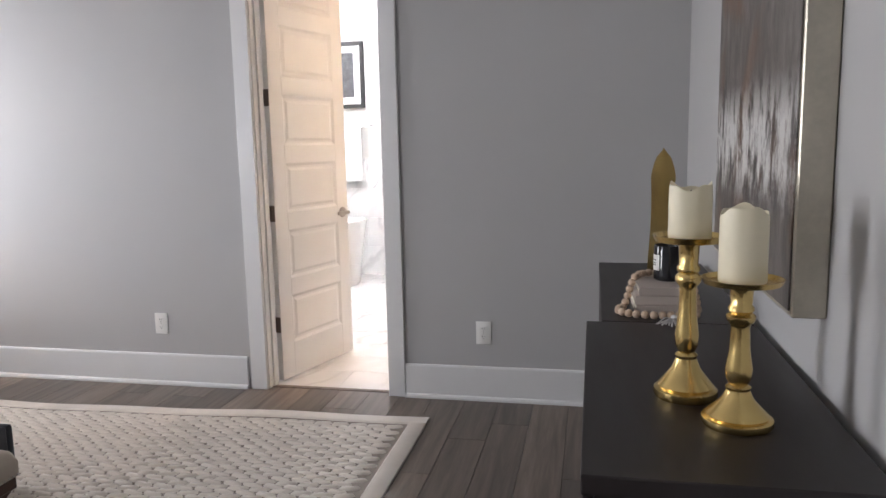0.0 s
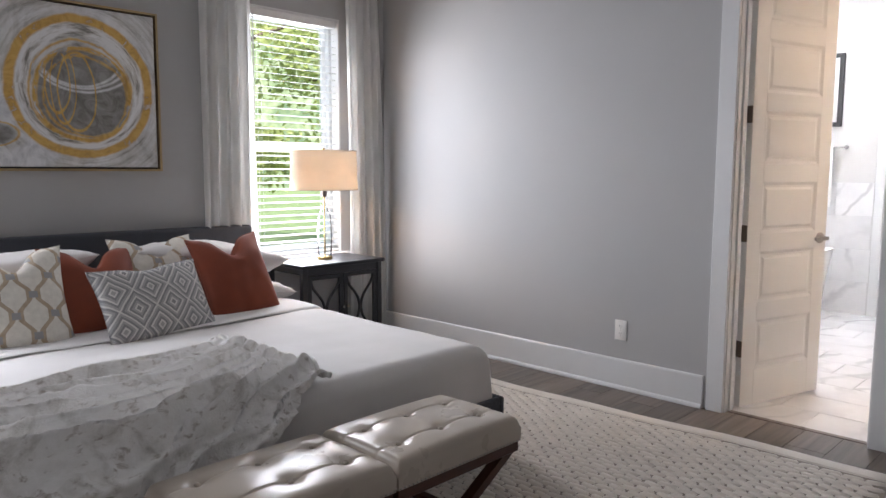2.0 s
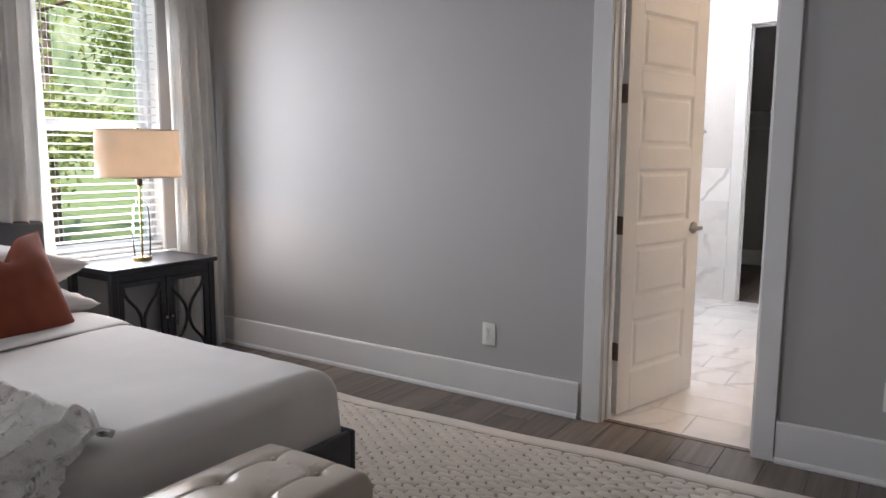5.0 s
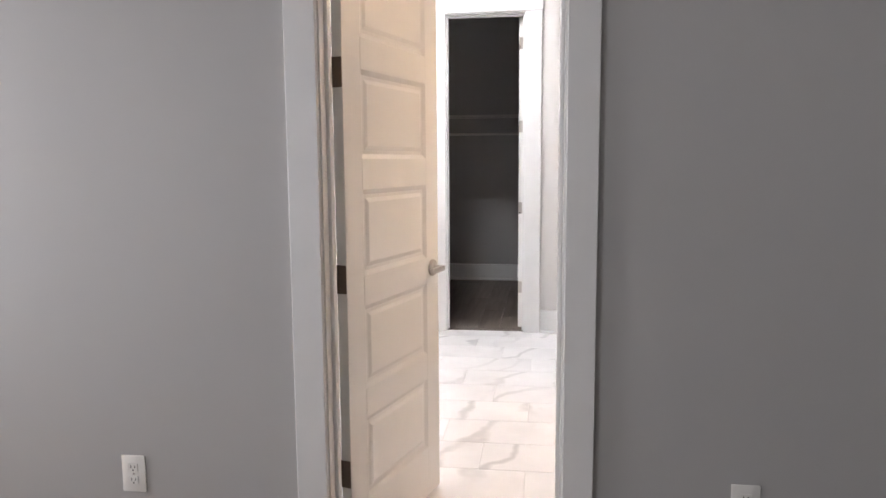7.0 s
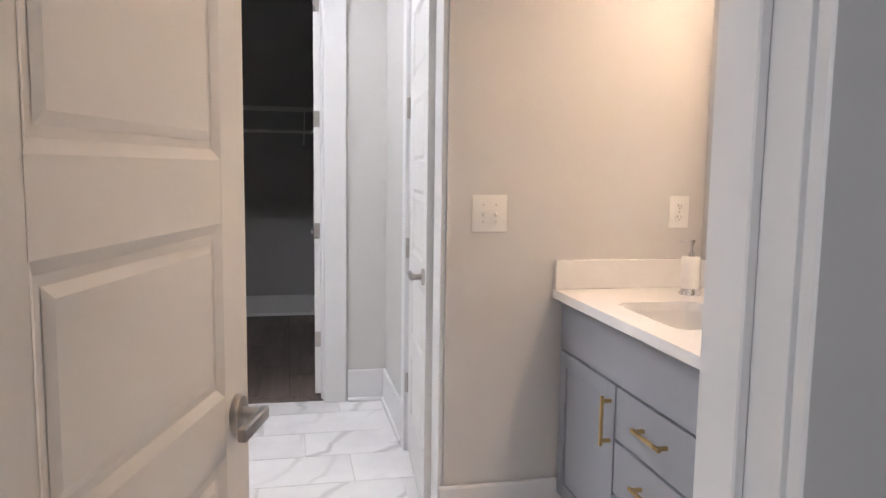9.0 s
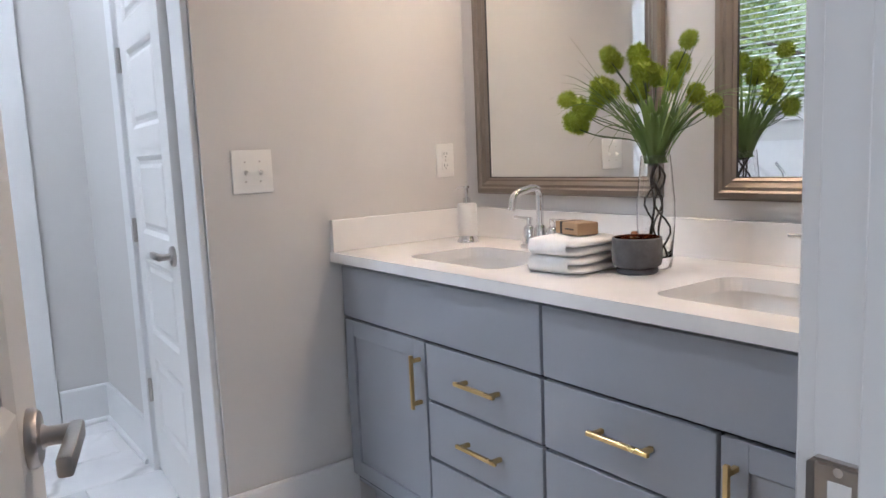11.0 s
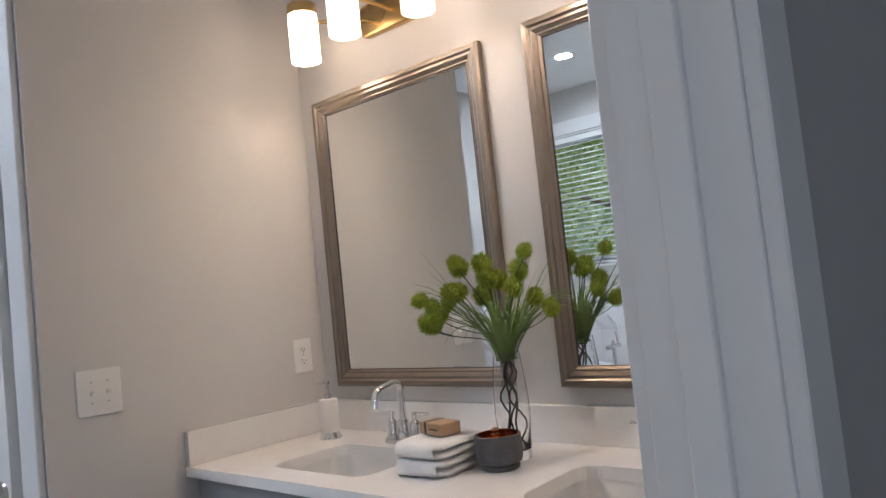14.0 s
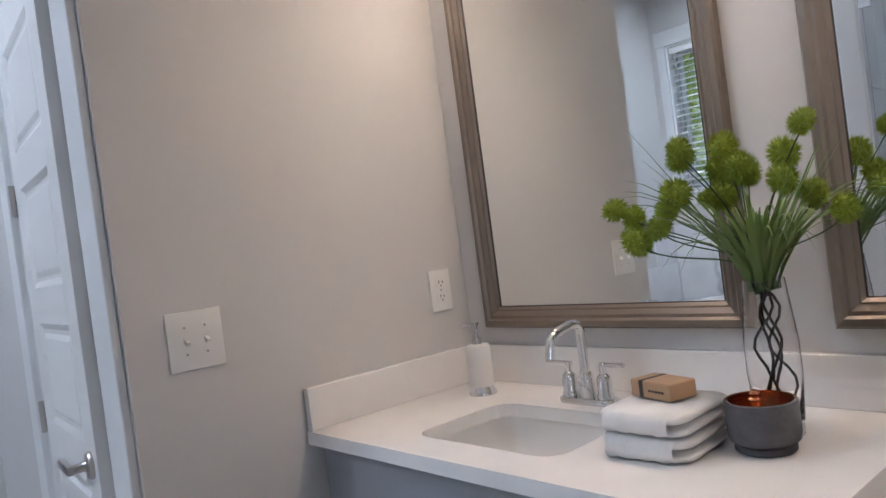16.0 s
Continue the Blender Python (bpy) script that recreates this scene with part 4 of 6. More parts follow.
for sy in SINKS:
    for cx, cy in ((1, 1), (-1, 1), (-1, -1), (1, -1)):
        px, py = SXC + cx * SHX, sy + cy * SHY
        ring = [(px, py)] + [(px - cx * SR + cx * SR * math.cos(a), py - cy * SR + cy * SR * math.sin(a)) for a in (radians(90 * k / 6) for k in range(7))]
        lo, hi = [bm.verts.new((x, y, ZB)) for x, y in ring], [bm.verts.new((x, y, ZT)) for x, y in ring]
        bm.faces.new(lo)
        bm.faces.new(hi)
        for k in range(len(ring)):
            j = (k + 1) % len(ring)
            bm.faces.new((lo[k], lo[j], hi[j], hi[k]))
cpart("slab", bm, QUARTZ)
bm = bmesh.new()
box(bm, VX - 0.02, VX - 0.001, V0, V1 - 0.0205, ZT + 0.0003, 1.012, 0.0015)
cpart("backsplash", bm, QUARTZ)
bm = bmesh.new()
box(bm, CF + 0.004, VX - 0.001, V1 - 0.02, V1, ZT + 0.0003, 1.012, 0.0015)
cpart("side_splash", bm, QUARTZ)
for sy in SINKS:
    bm = bmesh.new()
    rings = []
    for z, g, r in ((ZB, 0.012, 0.062), (ZB - 0.05, 0.008, 0.062), (ZB - 0.10, -0.008, 0.07), (ZB - 0.128, -0.03, 0.07), (ZB - 0.138, -0.07, 0.05), (ZB - 0.142, -0.12, 0.02)):
        rings.append([(x, y, z) for x, y in rrect(SXC, sy, SHX + g, SHY + g, min(r, SHX + g - 0.001))])
    loops(bm, rings, False, True)
    s = cpart("sink", bm, PORCELAIN, None, "white undermount rectangular basin", 60)
    bm = bmesh.new()
    lathe(bm, [(0.021, ZB - 0.141), (0.021, ZB - 0.138), (0.015, ZB - 0.137), (0.006, ZB - 0.139)], Matrix.Translation((SXC, sy, 0)), 20)
    cpart("drain", bm, CHROME, s, "chrome drain", 40)


def faucet(y):
    f = thing("faucet", at(1.708, y, TOP), "chrome two-handle faucet with a bent spout", "faucet", "vanity faucets")
    bm = bmesh.new()
    loops(bm, [[(px, py, z) for px, py in rrect(0, 0, 0.027 - g, 0.078 - g, 0.024 - g)] for z, g in ((0, 0), (0.010, 0), (0.014, 0.003))], True, True)
    part("base_plate", bm, CHROME, f, "", 40)
    bm = bmesh.new()
    lathe(bm, [(0.021, 0.014), (0.020, 0.05), (0.018, 0.068), (0.012, 0.076)], Matrix(), 24)
    pts = [(0, 0, 0.07), (0, 0, 0.150)] + bezier((0, 0, 0.150), (0, 0, 0.186), (-0.006, 0, 0.190), (-0.034, 0, 0.192), 8)[1:] + [(-0.078, 0, 0.184)] + bezier((-0.078, 0, 0.184), (-0.106, 0, 0.178), (-0.112, 0, 0.168), (-0.116, 0, 0.140), 8)[1:] + [(-0.119, 0, 0.128)]
    tube(bm, pts, 0.0115, 16)
    part("spout", bm, CHROME, f, "", 50)
    for s in (-1, 1):
        bm = bmesh.new()
        lathe(bm, [(0.020, 0.014), (0.020, 0.022), (0.017, 0.028), (0.0185, 0.055), (0.016, 0.066), (0.008, 0.072), (0.008, 0.083), (0.0095, 0.088), (0.008, 0.096)], at(0, s * 0.051, 0), 24)
        h = part("handle", bm, CHROME, f, "", 50)
        bm = bmesh.new()
        tube(bm, [(0.004, s * 0.042, 0.091), (-0.004, s * 0.112, 0.094)], 0.0055, 10)
        part("lever", bm, CHROME, h, "", 50)


for sy in SINKS:
    faucet(sy - 0.014)

# soap bottle
sp = thing("soap_dispenser", at(1.695, 1.800, TOP), "white ribbed soap bottle with a chrome pump and foot", "soap dispenser")
bm = bmesh.new()
lathe(bm, [(0.038, 0), (0.038, 0.004), (0.033, 0.012), (0.030, 0.022)], Matrix(), 28)
part("foot", bm, CHROME, sp, "chrome foot", 40)
bm = bmesh.new()
lathe(bm, [(0.030, 0.022), (0.033, 0.026), (0.033, 0.128), (0.030, 0.134), (0.012, 0.136)], Matrix(), 28)
part("bottle", bm, SOAPW, sp, "", 40)
bm = bmesh.new()
lathe(bm, [(0.013, 0.134), (0.013, 0.152), (0.006, 0.154), (0.006, 0.185), (0.010, 0.186), (0.010, 0.194)], Matrix(), 18)
tube(bm, [(0, 0, 0.189), (-0.020, 0.022, 0.189), (-0.026, 0.028, 0.182)], 0.0042, 8)
part("pump", bm, CHROME, sp, "chrome pump", 40)

# folded towels, boxed soap
def towel(z, dx, rz, h):
    t = thing("folded_towel", pose(1.492 + dx, 1.118, z, 0, 0, rz), "thick white terry towel folded on the counter", "towel", "stacked towels")
    bm = bmesh.new()
    hx, hy = 0.096, 0.086
    for k in range(2):
        a, b = h * k / 2 + 0.001, h * (k + 1) / 2 - 0.001
        n = 7
        rings = []
        for i in range(n):
            u = -1 + 2 * i / (n - 1)
            g = 0.016 * (1 - math.sqrt(max(0, 1 - u * u)))
            zz = (a + b) / 2 + u * (b - a) / 2
            rings.append([(x + 0.003 * noise.noise((x * 30, y * 30, zz * 60 + rz)), y + 0.003 * noise.noise((x * 30 + 7, y * 30, zz * 60)), zz + 0.003 * noise.noise((x * 22, y * 22 + 3, k + rz))) for x, y in rrect(0, 0, hx - g, hy - g, 0.03, 6)])
        loops(bm, rings, True, True)
    # the rounded fold along the front edge
    rings = []
    for i in range(9):
        a = radians(-90 + 180 * i / 8)
        rings.append([(-hx + 0.012 - 0.020 * math.cos(a), -hy + 0.022 + (2 * hy - 0.044) * j / 14, h / 2 + (h / 2 - 0.002) * math.sin(a) + 0.0015 * math.sin(j * 1.7)) for j in range(15)])
    vs = [[bm.verts.new(p) for p in r] for r in rings]
    for r0, r1 in zip(vs, vs[1:]):
        for j in range(14):
            bm.faces.new((r0[j], r0[j + 1], r1[j + 1], r1[j]))
    part("cloth", bm, TOWEL, t, "", 60)


towel(TOP, 0.0, 4, 0.043)
towel(TOP + 0.0435, 0.004, 1, 0.043)
bx = thing("soap_box", pose(1.512, 1.125, TOP + 0.0885, 0, 0, -14), "brown paper soap box with a black band", "soap box")
bm = bmesh.new()
box(bm, -0.032, 0.032, -0.051, 0.051, 0, 0.032, 0.003, 2)
part("box", bm, KRAFT, bx)
bm = bmesh.new()
box(bm, -0.0325, 0.0325, 0.016, 0.030, -0.0003, 0.0326, 0.003, 2)
part("band", bm, BLACKBAND, bx, "black paper band")
bm = bmesh.new()
for k in range(5):
    box(bm, -0.0332, -0.0318, -0.034 + k * 0.008, -0.029 + k * 0.008, 0.013, 0.017)
part("print", bm, BLACKBAND, bx, "small dark print")

# stone candle bowl and the vase behind it
cb = thing("candle_bowl", at(1.546, 0.961, TOP), "dark grey stone candle bowl with a copper rim inside", "candle bowl")
bm = bmesh.new()
lathe(bm, [(0.046, 0), (0.050, 0.003), (0.050, 0.011), (0.047, 0.014), (0.057, 0.020), (0.060, 0.034), (0.0595, 0.086), (0.057, 0.088)], Matrix(), 40, False)
bm.faces.new([v for v in bm.verts if v.co.z < 1e-6])
part("bowl", bm, SLATE, cb, "", 40)
bm = bmesh.new()
lathe(bm, [(0.057, 0.088), (0.053, 0.087), (0.052, 0.060), (0.001, 0.058)], Matrix(), 40, False)
part("lining", bm, COPPER, cb, "shiny copper lining", 60)
bm = bmesh.new()
lathe(bm, [(0.010, 0.058), (0.010, 0.078), (0.012, 0.080), (0.012, 0.084), (0.007, 0.088), (0.009, 0.094), (0.006, 0.100)], at(0.006, 0.012, 0), 16)
part("stopper", bm, COPPER, cb, "copper knob", 50)

vase = thing("flower_vase", at(1.635, 0.972, TOP), "clear glass vase of green puff flowers and grass", "flower vase")
bm = bmesh.new()
lathe(bm, [(0.001, 0), (0.036, 0), (0.039, 0.004), (0.041, 0.03), (0.047, 0.11), (0.047, 0.17), (0.041, 0.23), (0.036, 0.282), (0.0345, 0.282), (0.0392, 0.23), (0.0450, 0.17), (0.0450, 0.11), (0.0390, 0.034), (0.034, 0.028), (0.001, 0.026)], Matrix(), 40, False)
part("glass", bm, CLEAR, vase, "", 60)
rs = random.Random(5)
heads = [(0.00, 0.315, 0.46), (0.01, 0.275, 0.435), (-0.05, 0.11, 0.565), (0.0, 0.14, 0.55), (-0.02, -0.115, 0.575), (0.02, -0.155, 0.405), (-0.05, -0.005, 0.51), (0.03, 0.02, 0.50), (-0.07, 0.22, 0.385), (-0.02, 0.245, 0.38), (-0.04, 0.16, 0.445), (-0.08, 0.11, 0.475), (0.04, 0.19, 0.475), (0.02, -0.06, 0.525), (-0.03, -0.075, 0.475), (0.05, 0.09, 0.515), (-0.09, 0.15, 0.41), (0.0, 0.06, 0.46), (-0.03, 0.03, 0.555), (0.03, -0.10, 0.44)]
bm = bmesh.new()
bmesh.ops.create_icosphere(bm, subdivisions=2, radius=0.020)
gold = math.pi * (3 - math.sqrt(5))
for i in range(430):
    z = 1 - 2 * (i + 0.5) / 430
    rr = math.sqrt(1 - z * z)
    dv = Vector((rr * math.cos(gold * i), rr * math.sin(gold * i), z))
    dv = (dv + 0.22 * Vector((rs.uniform(-1, 1), rs.uniform(-1, 1), rs.uniform(-1, 1)))).normalized()
    s = dv.orthogonal().normalized() * 0.0017
    u = dv.cross(s)
    tip = bm.verts.new(dv * rs.uniform(0.0265, 0.0305))
    b3 = [bm.verts.new(dv * 0.012 + a) for a in (s, -0.5 * s + 0.87 * u, -0.5 * s - 0.87 * u)]
    for k in range(3):
        bm.faces.new((b3[k], b3[(k + 1) % 3], tip))
puff = mesh_of("puff", bm, PUFF)
for n, (hx, hy, hz) in enumerate(heads):
    hy, hz = 0.93 * hy, 0.285 + 0.89 * (hz - 0.285)
    p = new("puff", puff)
    p.parent = vase
    k = rs.uniform(1.0, 1.3)
    p.matrix_basis = Matrix.LocRotScale((hx, hy, hz), Euler((rs.uniform(0, 6), rs.uniform(0, 6), 0)), (k, k, k * 0.86))
    bm = bmesh.new()
    x0, y0 = rs.uniform(-0.016, 0.016), rs.uniform(-0.016, 0.016)
    foot = (0.024 * math.cos(1.3 * n), 0.028 * math.sin(1.3 * n), 0.03)
    wave = [Vector((foot[0] * (1 - k / 14) + 0.011 * math.sin(0.95 * k + n), foot[1] * (1 - k / 14) + 0.013 * math.sin(0.8 * k + 2.1 * n), 0.03 + 0.255 * k / 14)) for k in range(15)]
    if n % 4 == 0:
        tube(bm, wave + [Vector((x0 * 0.8, y0 * 0.8, 0.30))], 0.0027, 7)
        part("twig", bm, TWIG, vase, "dark wavy twig in the vase", 60)
        bm = bmesh.new()
    tube(bm, bezier((x0 * 0.8, y0 * 0.8, 0.255), (x0, y0, 0.36), (hx * 0.6, hy * 0.6, hz - 0.07), (hx, hy, hz - 0.01), 9), 0.0014, 5)
    part("stem", bm, STEM, vase, "", 60)


def blade(ax, ln, droop, w, seed):
    r = random.Random(seed)
    d = Vector((math.cos(ax), math.sin(ax), 0))
    s = Vector((-d.y, d.x, 0))
    p = bezier((r.uniform(-0.022, 0.022), r.uniform(-0.022, 0.022), 0.262), d * 0.03 + Vector((0, 0, 0.30)), d * ln * 0.55 + Vector((0, 0, 0.30 + ln * 0.75)), d * ln + Vector((0, 0, 0.30 + ln * (0.85 - droop))), 9)
    bm = bmesh.new()
    vs = []
    for i, q in enumerate(p):
        ww = w * math.sin(math.pi * min(1, 0.18 + 0.82 * i / 9)) + 0.0003
        tw = s * math.cos(i * 0.12 * r.choice((-1, 1))) * ww + Vector((0, 0, 0.25 * ww))
        vs.append((bm.verts.new(q - tw), bm.verts.new(q + Vector((0, 0, -0.3 * ww))), bm.verts.new(q + tw)))
    for a, b in zip(vs, vs[1:]):
        bm.faces.new((a[0], a[1], b[1], b[0]))
        bm.faces.new((a[1], a[2], b[2], b[1]))
    part("blade", bm, BLADE, vase, "", 180)


for k in range(64):
    a = rs.choice((1.57, -1.57, 0, 3.14)) + rs.uniform(-0.9, 0.9)
    far = abs(math.sin(a))
    blade(a, rs.uniform(0.12, 0.22) + 0.10 * far * rs.random(), rs.uniform(0.0, 0.9) * (0.4 + 0.6 * far), rs.uniform(0.0014, 0.0065), k)
for k in range(40):
    a = rs.uniform(0, 2 * math.pi)
    blade(a, rs.uniform(0.09, 0.21), rs.uniform(-0.55, 0.25), rs.uniform(0.003, 0.0062), 100 + k)


# ---- mirrors and lights over the vanity ----
def mirror(y0, y1, z0, z1, turn=0.0):
    mr = thing("wall_mirror", at(VX - 0.007 * turn, (y0 + y1) / 2, z0, turn), "tall wall mirror in a silvered brown moulded frame", "mirror", "vanity mirrors")
    hy, h, w = (y1 - y0) / 2, z1 - z0, 0.058
    prof = [(0, 0.001), (0, 0.022), (0.006, 0.030), (0.020, 0.032), (0.026, 0.026), (0.034, 0.027), (0.046, 0.018), (0.050, 0.019), (w, 0.012), (w, 0.001)]
    bm = bmesh.new()
    corners = [(-hy, 0, 1, 1), (hy, 0, -1, 1), (hy, h, -1, -1), (-hy, h, 1, -1)]
    for k in range(4):
        a, b = corners[k], corners[(k + 1) % 4]
        ra = [bm.verts.new((-x, a[0] + a[2] * o, a[1] + a[3] * o)) for o, x in prof]
        rb = [bm.verts.new((-x, b[0] + b[2] * o, b[1] + b[3] * o)) for o, x in prof]
        for i in range(len(prof) - 1):
            bm.faces.new((ra[i], ra[i + 1], rb[i + 1], rb[i]))
    part("frame", bm, FRAMEWOOD, mr, "", 35)
    bm = bmesh.new()
    box(bm, -0.010, -0.002, -hy + 0.05, hy - 0.05, 0.05, h - 0.05)
    part("mirror_glass", bm, MIRROR, mr, "clear silver mirror glass")
    bm = bmesh.new()
    for a, b, c, d in ((-hy + w - 0.004, -hy + w + 0.002, w, h - w), (hy - w - 0.002, hy - w + 0.004, w, h - w), (-hy + w, hy - w, w - 0.004, w + 0.002), (-hy + w, hy - w, h - w - 0.002, h - w + 0.004)):
        box(bm, -0.0125, -0.0102, a, b, c, d)
    part("inner_lip", bm, BLACKBAND, mr, "black inner lip")


mirror(1.092, 1.885, 1.063, 2.117)
mirror(0.137, 0.930, 1.063, 2.117)


def vanity_light(yc):
    v = thing("vanity_light", at(VX, yc, 2.33), "brass three-light fixture with lit frosted glass shades", "wall light", "vanity lights")
    bm = bmesh.new()
    loops(bm, [[(-x, py, pz) for py, pz in rrect(0, 0, 0.155 - g, 0.058 - g, 0.025)] for x, g in ((0.001, 0), (0.020, 0), (0.024, 0.004))], True, True)
    part("backplate", bm, BRASS, v, "", 40)
    for dy, dx in ((0.262, 0.19), (0.0, 0.245), (-0.262, 0.19)):
        bm = bmesh.new()
        tube(bm, [(-0.02, dy * 0.45, 0.0), (-dx, dy, 0.0)], 0.007, 10)
        part("arm", bm, BRASS, v, "", 50)
        bm = bmesh.new()
        lathe(bm, [(0.012, 0.060), (0.050, 0.060), (0.051, 0.056), (0.051, 0.026)], at(-dx, dy, 0), 28)
        part("cap", bm, BRASS, v, "", 40)
        bm = bmesh.new()
        lathe(bm, [(0.049, 0.026), (0.050, 0.0), (0.050, -0.136), (0.047, -0.136), (0.047, 0.0), (0.046, 0.022)], at(-dx, dy, 0), 28, False)
        part("shade", bm, SHADEGLOW, v, "lit frosted glass shade", 40)
        bm = bmesh.new()
        lathe(bm, [(0.012, 0.024), (0.014, -0.04), (0.028, -0.075), (0.030, -0.095), (0.022, -0.115), (0.001, -0.122)], at(-dx, dy, 0), 20, False)
        part("bulb", bm, BULBGLOW, v, "lit warm bulb", 60)


vanity_light(1.43)
vanity_light(0.53)

# ---- recessed ceiling lights of the bathroom, two of them added ----
# the second and third are unseen, added to brighten the hall and shower
for x, y, led in ((-1.19, 2.52, LEDGLOW), (-0.1, 2.6, LEDGLOW), (-1.30, 0.90, SHOWERFILL)):
    cl = thing("recessed_light", at(x, y, CEIL), "round white recessed ceiling light, lit; the second and third are added fill", "ceiling light", "recessed lights")
    bm = bmesh.new()
    lathe(bm, [(0.062, -0.001), (0.085, -0.001), (0.088, -0.004), (0.066, -0.010), (0.062, -0.006)], Matrix(), 32, False)
    part("ring", bm, TRIM, cl, "", 40)
    bm = bmesh.new()
    lathe(bm, [(0.001, -0.003), (0.0635, -0.003), (0.0635, -0.005), (0.001, -0.005)], Matrix(), 32)
    part("lens", bm, led, cl, "lit lens")

# ---- tub, shower ----
tub = thing("bathtub", at(-1.19, 3.02, 0), "white oval freestanding bathtub", "bathtub")
bm = bmesh.new()
def oval(hx, hy, z, lift=0.0):
    out = []
    for k in range(48):
        a = 2 * math.pi * k / 48
        c, s = math.cos(a), math.sin(a)
        out.append((hx * math.copysign(abs(c) ** 0.72, c), hy * math.copysign(abs(s) ** 0.72, s), z + lift * c * c))
    return out
loops(bm, [oval(0.707, 0.31, 0), oval(0.721, 0.32, 0.03), oval(0.763, 0.36, 0.40), oval(0.800, 0.385, 0.60, 0.02), oval(0.804, 0.39, 0.615, 0.02), oval(0.781, 0.365, 0.615, 0.02), oval(0.744, 0.33, 0.52), oval(0.651, 0.28, 0.20), oval(0.558, 0.22, 0.13)], True, True)
part("shell", bm, PORCELAIN, tub, "", 60)
tf = thing("tub_filler", at(-1.40, 2.50, 0), "chrome floor-mounted tub faucet with a hand shower", "tub faucet")
bm = bmesh.new()
lathe(bm, [(0.04, 0), (0.04, 0.01), (0.014, 0.014), (0.014, 0.86)], Matrix(), 16)
part("post", bm, CHROME, tf, "", 50)
bm = bmesh.new()
tube(bm, [(0, 0, 0.84)] + bezier((0, 0, 0.84), (0, 0, 1.30), (0.02, 0.2, 1.30), (0.02, 0.22, 1.00), 14), 0.014, 12)
part("spout", bm, CHROME, tf, "", 50)
bm = bmesh.new()
tube(bm, [(-0.10, 0, 0.82), (0.10, 0, 0.82)], 0.017, 12)
tube(bm, [(0.10, 0, 0.82), (0.10, -0.05, 0.82), (0.10, -0.055, 0.88)], 0.007, 8)
part("valve", bm, CHROME, tf, "", 50)
bm = bmesh.new()
tube(bm, [(-0.08, 0.0, 0.84), (-0.10, 0.02, 0.98), (-0.11, 0.08, 1.05)], 0.011, 10)
part("hand_shower", bm, CHROME, tf, "", 50)

PX, PY0, PY1 = -0.75, 1.625, 1.735
bm = bmesh.new()
box(bm, BB, PX, PY0 + 0.012, PY1, 0, CEIL)
structure("wall_shower", bm, BATHPAINT, "pale painted partition between shower and tub", "wall")
bm = bmesh.new()
box(bm, BB, PX + 0.02, 0.125, PY0, 0, 0.004)
box(bm, PX - 0.05, PX + 0.05, 0.126, PY0 + 0.012, 0, 0.09, 0.004)
structure("shower_curb", bm, MARBLE, "marble curb of the shower", "curb")
sg = thing("shower_enclosure", at(PX, 0.872, 0.09), "frameless clear glass shower door with chrome hinges", "shower enclosure")
bm = bmesh.new()
box(bm, -0.005, 0.005, -0.72, -0.02, 0.004, 2.32, 0.001)
g = part("fixed_pane", bm, SHOWERGLASS, sg)
g.visible_shadow = False
bm = bmesh.new()
box(bm, -0.005, 0.005, -0.012, 0.735, 0.012, 2.32, 0.001)
g = part("glass_door", bm, SHOWERGLASS, sg)
g.visible_shadow = False
for z in (0.28, 2.16):
    bm = bmesh.new()
    box(bm, -0.014, 0.014, 0.690, 0.748, z - 0.045, z + 0.045, 0.003)
    part("hinge", bm, CHROME, sg)
bm = bmesh.new()
tube(bm, [(0.005, 0.05, 0.85), (0.045, 0.05, 0.85), (0.045, 0.05, 1.15), (0.005, 0.05, 1.15)], 0.008, 8)
part("door_handle", bm, CHROME, sg)
sh = thing("overhead_shower", at(-1.60, PY0 - 0.010, 2.505), "chrome shower head on a bent arm", "shower head")
bm = bmesh.new()
lathe(bm, [(0.030, 0), (0.030, 0.006), (0.012, 0.012)], pose(0, 0, 0, 90, 0, 0), 20)
tube(bm, bezier((0, 0, 0), (0, -0.09, 0.02), (0, -0.13, 0), (0, -0.16, -0.06), 8), 0.010, 10)
part("arm", bm, CHROME, sh, "", 50)
bm = bmesh.new()
lathe(bm, [(0.014, 0.0), (0.022, 0.02), (0.048, 0.055), (0.050, 0.066), (0.045, 0.068)], pose(0, -0.155, -0.05, 155, 0, 0), 24)
part("head", bm, CHROME, sh, "", 50)
for z in (1.544, 1.296):
    vv = thing("shower_valve", at(-1.70, PY0 - 0.010, z), "round chrome shower valve with a lever", "shower valve", "shower valves")
    bm = bmesh.new()
    lathe(bm, [(0.068, 0), (0.068, 0.006), (0.060, 0.010), (0.020, 0.012), (0.018, 0.055)], pose(0, 0, 0, 90, 0, 0), 28)
    part("plate", bm, CHROME, vv, "", 40)
    bm = bmesh.new()
    tube(bm, [(0, -0.05, 0), (0.02, -0.055, -0.07)], 0.008, 10)
    part("lever", bm, CHROME, vv, "", 50)

# ---- picture and towel bar on the far wall ----
pc = thing("framed_picture", at(-0.755, FAR, 1.72), "black framed picture with a white mat", "picture")
bm = bmesh.new()
for a, b, c, d in ((-0.24, -0.20, 0, 0.66), (0.20, 0.24, 0, 0.66), (-0.20, 0.20, 0, 0.04), (-0.20, 0.20, 0.62, 0.66)):
    box(bm, a, b, -0.03, -0.001, c, d, 0.002)
part("frame", bm, BLACKBAND, pc)
bm = bmesh.new()
box(bm, -0.20, 0.20, -0.014, -0.002, 0.04, 0.62)
part("mat", bm, PLASTIC, pc)
bm = bmesh.new()
box(bm, -0.13, 0.13, -0.0155, -0.0142, 0.11, 0.55)
part("print", bm, SLATE, pc, "dark abstract print")
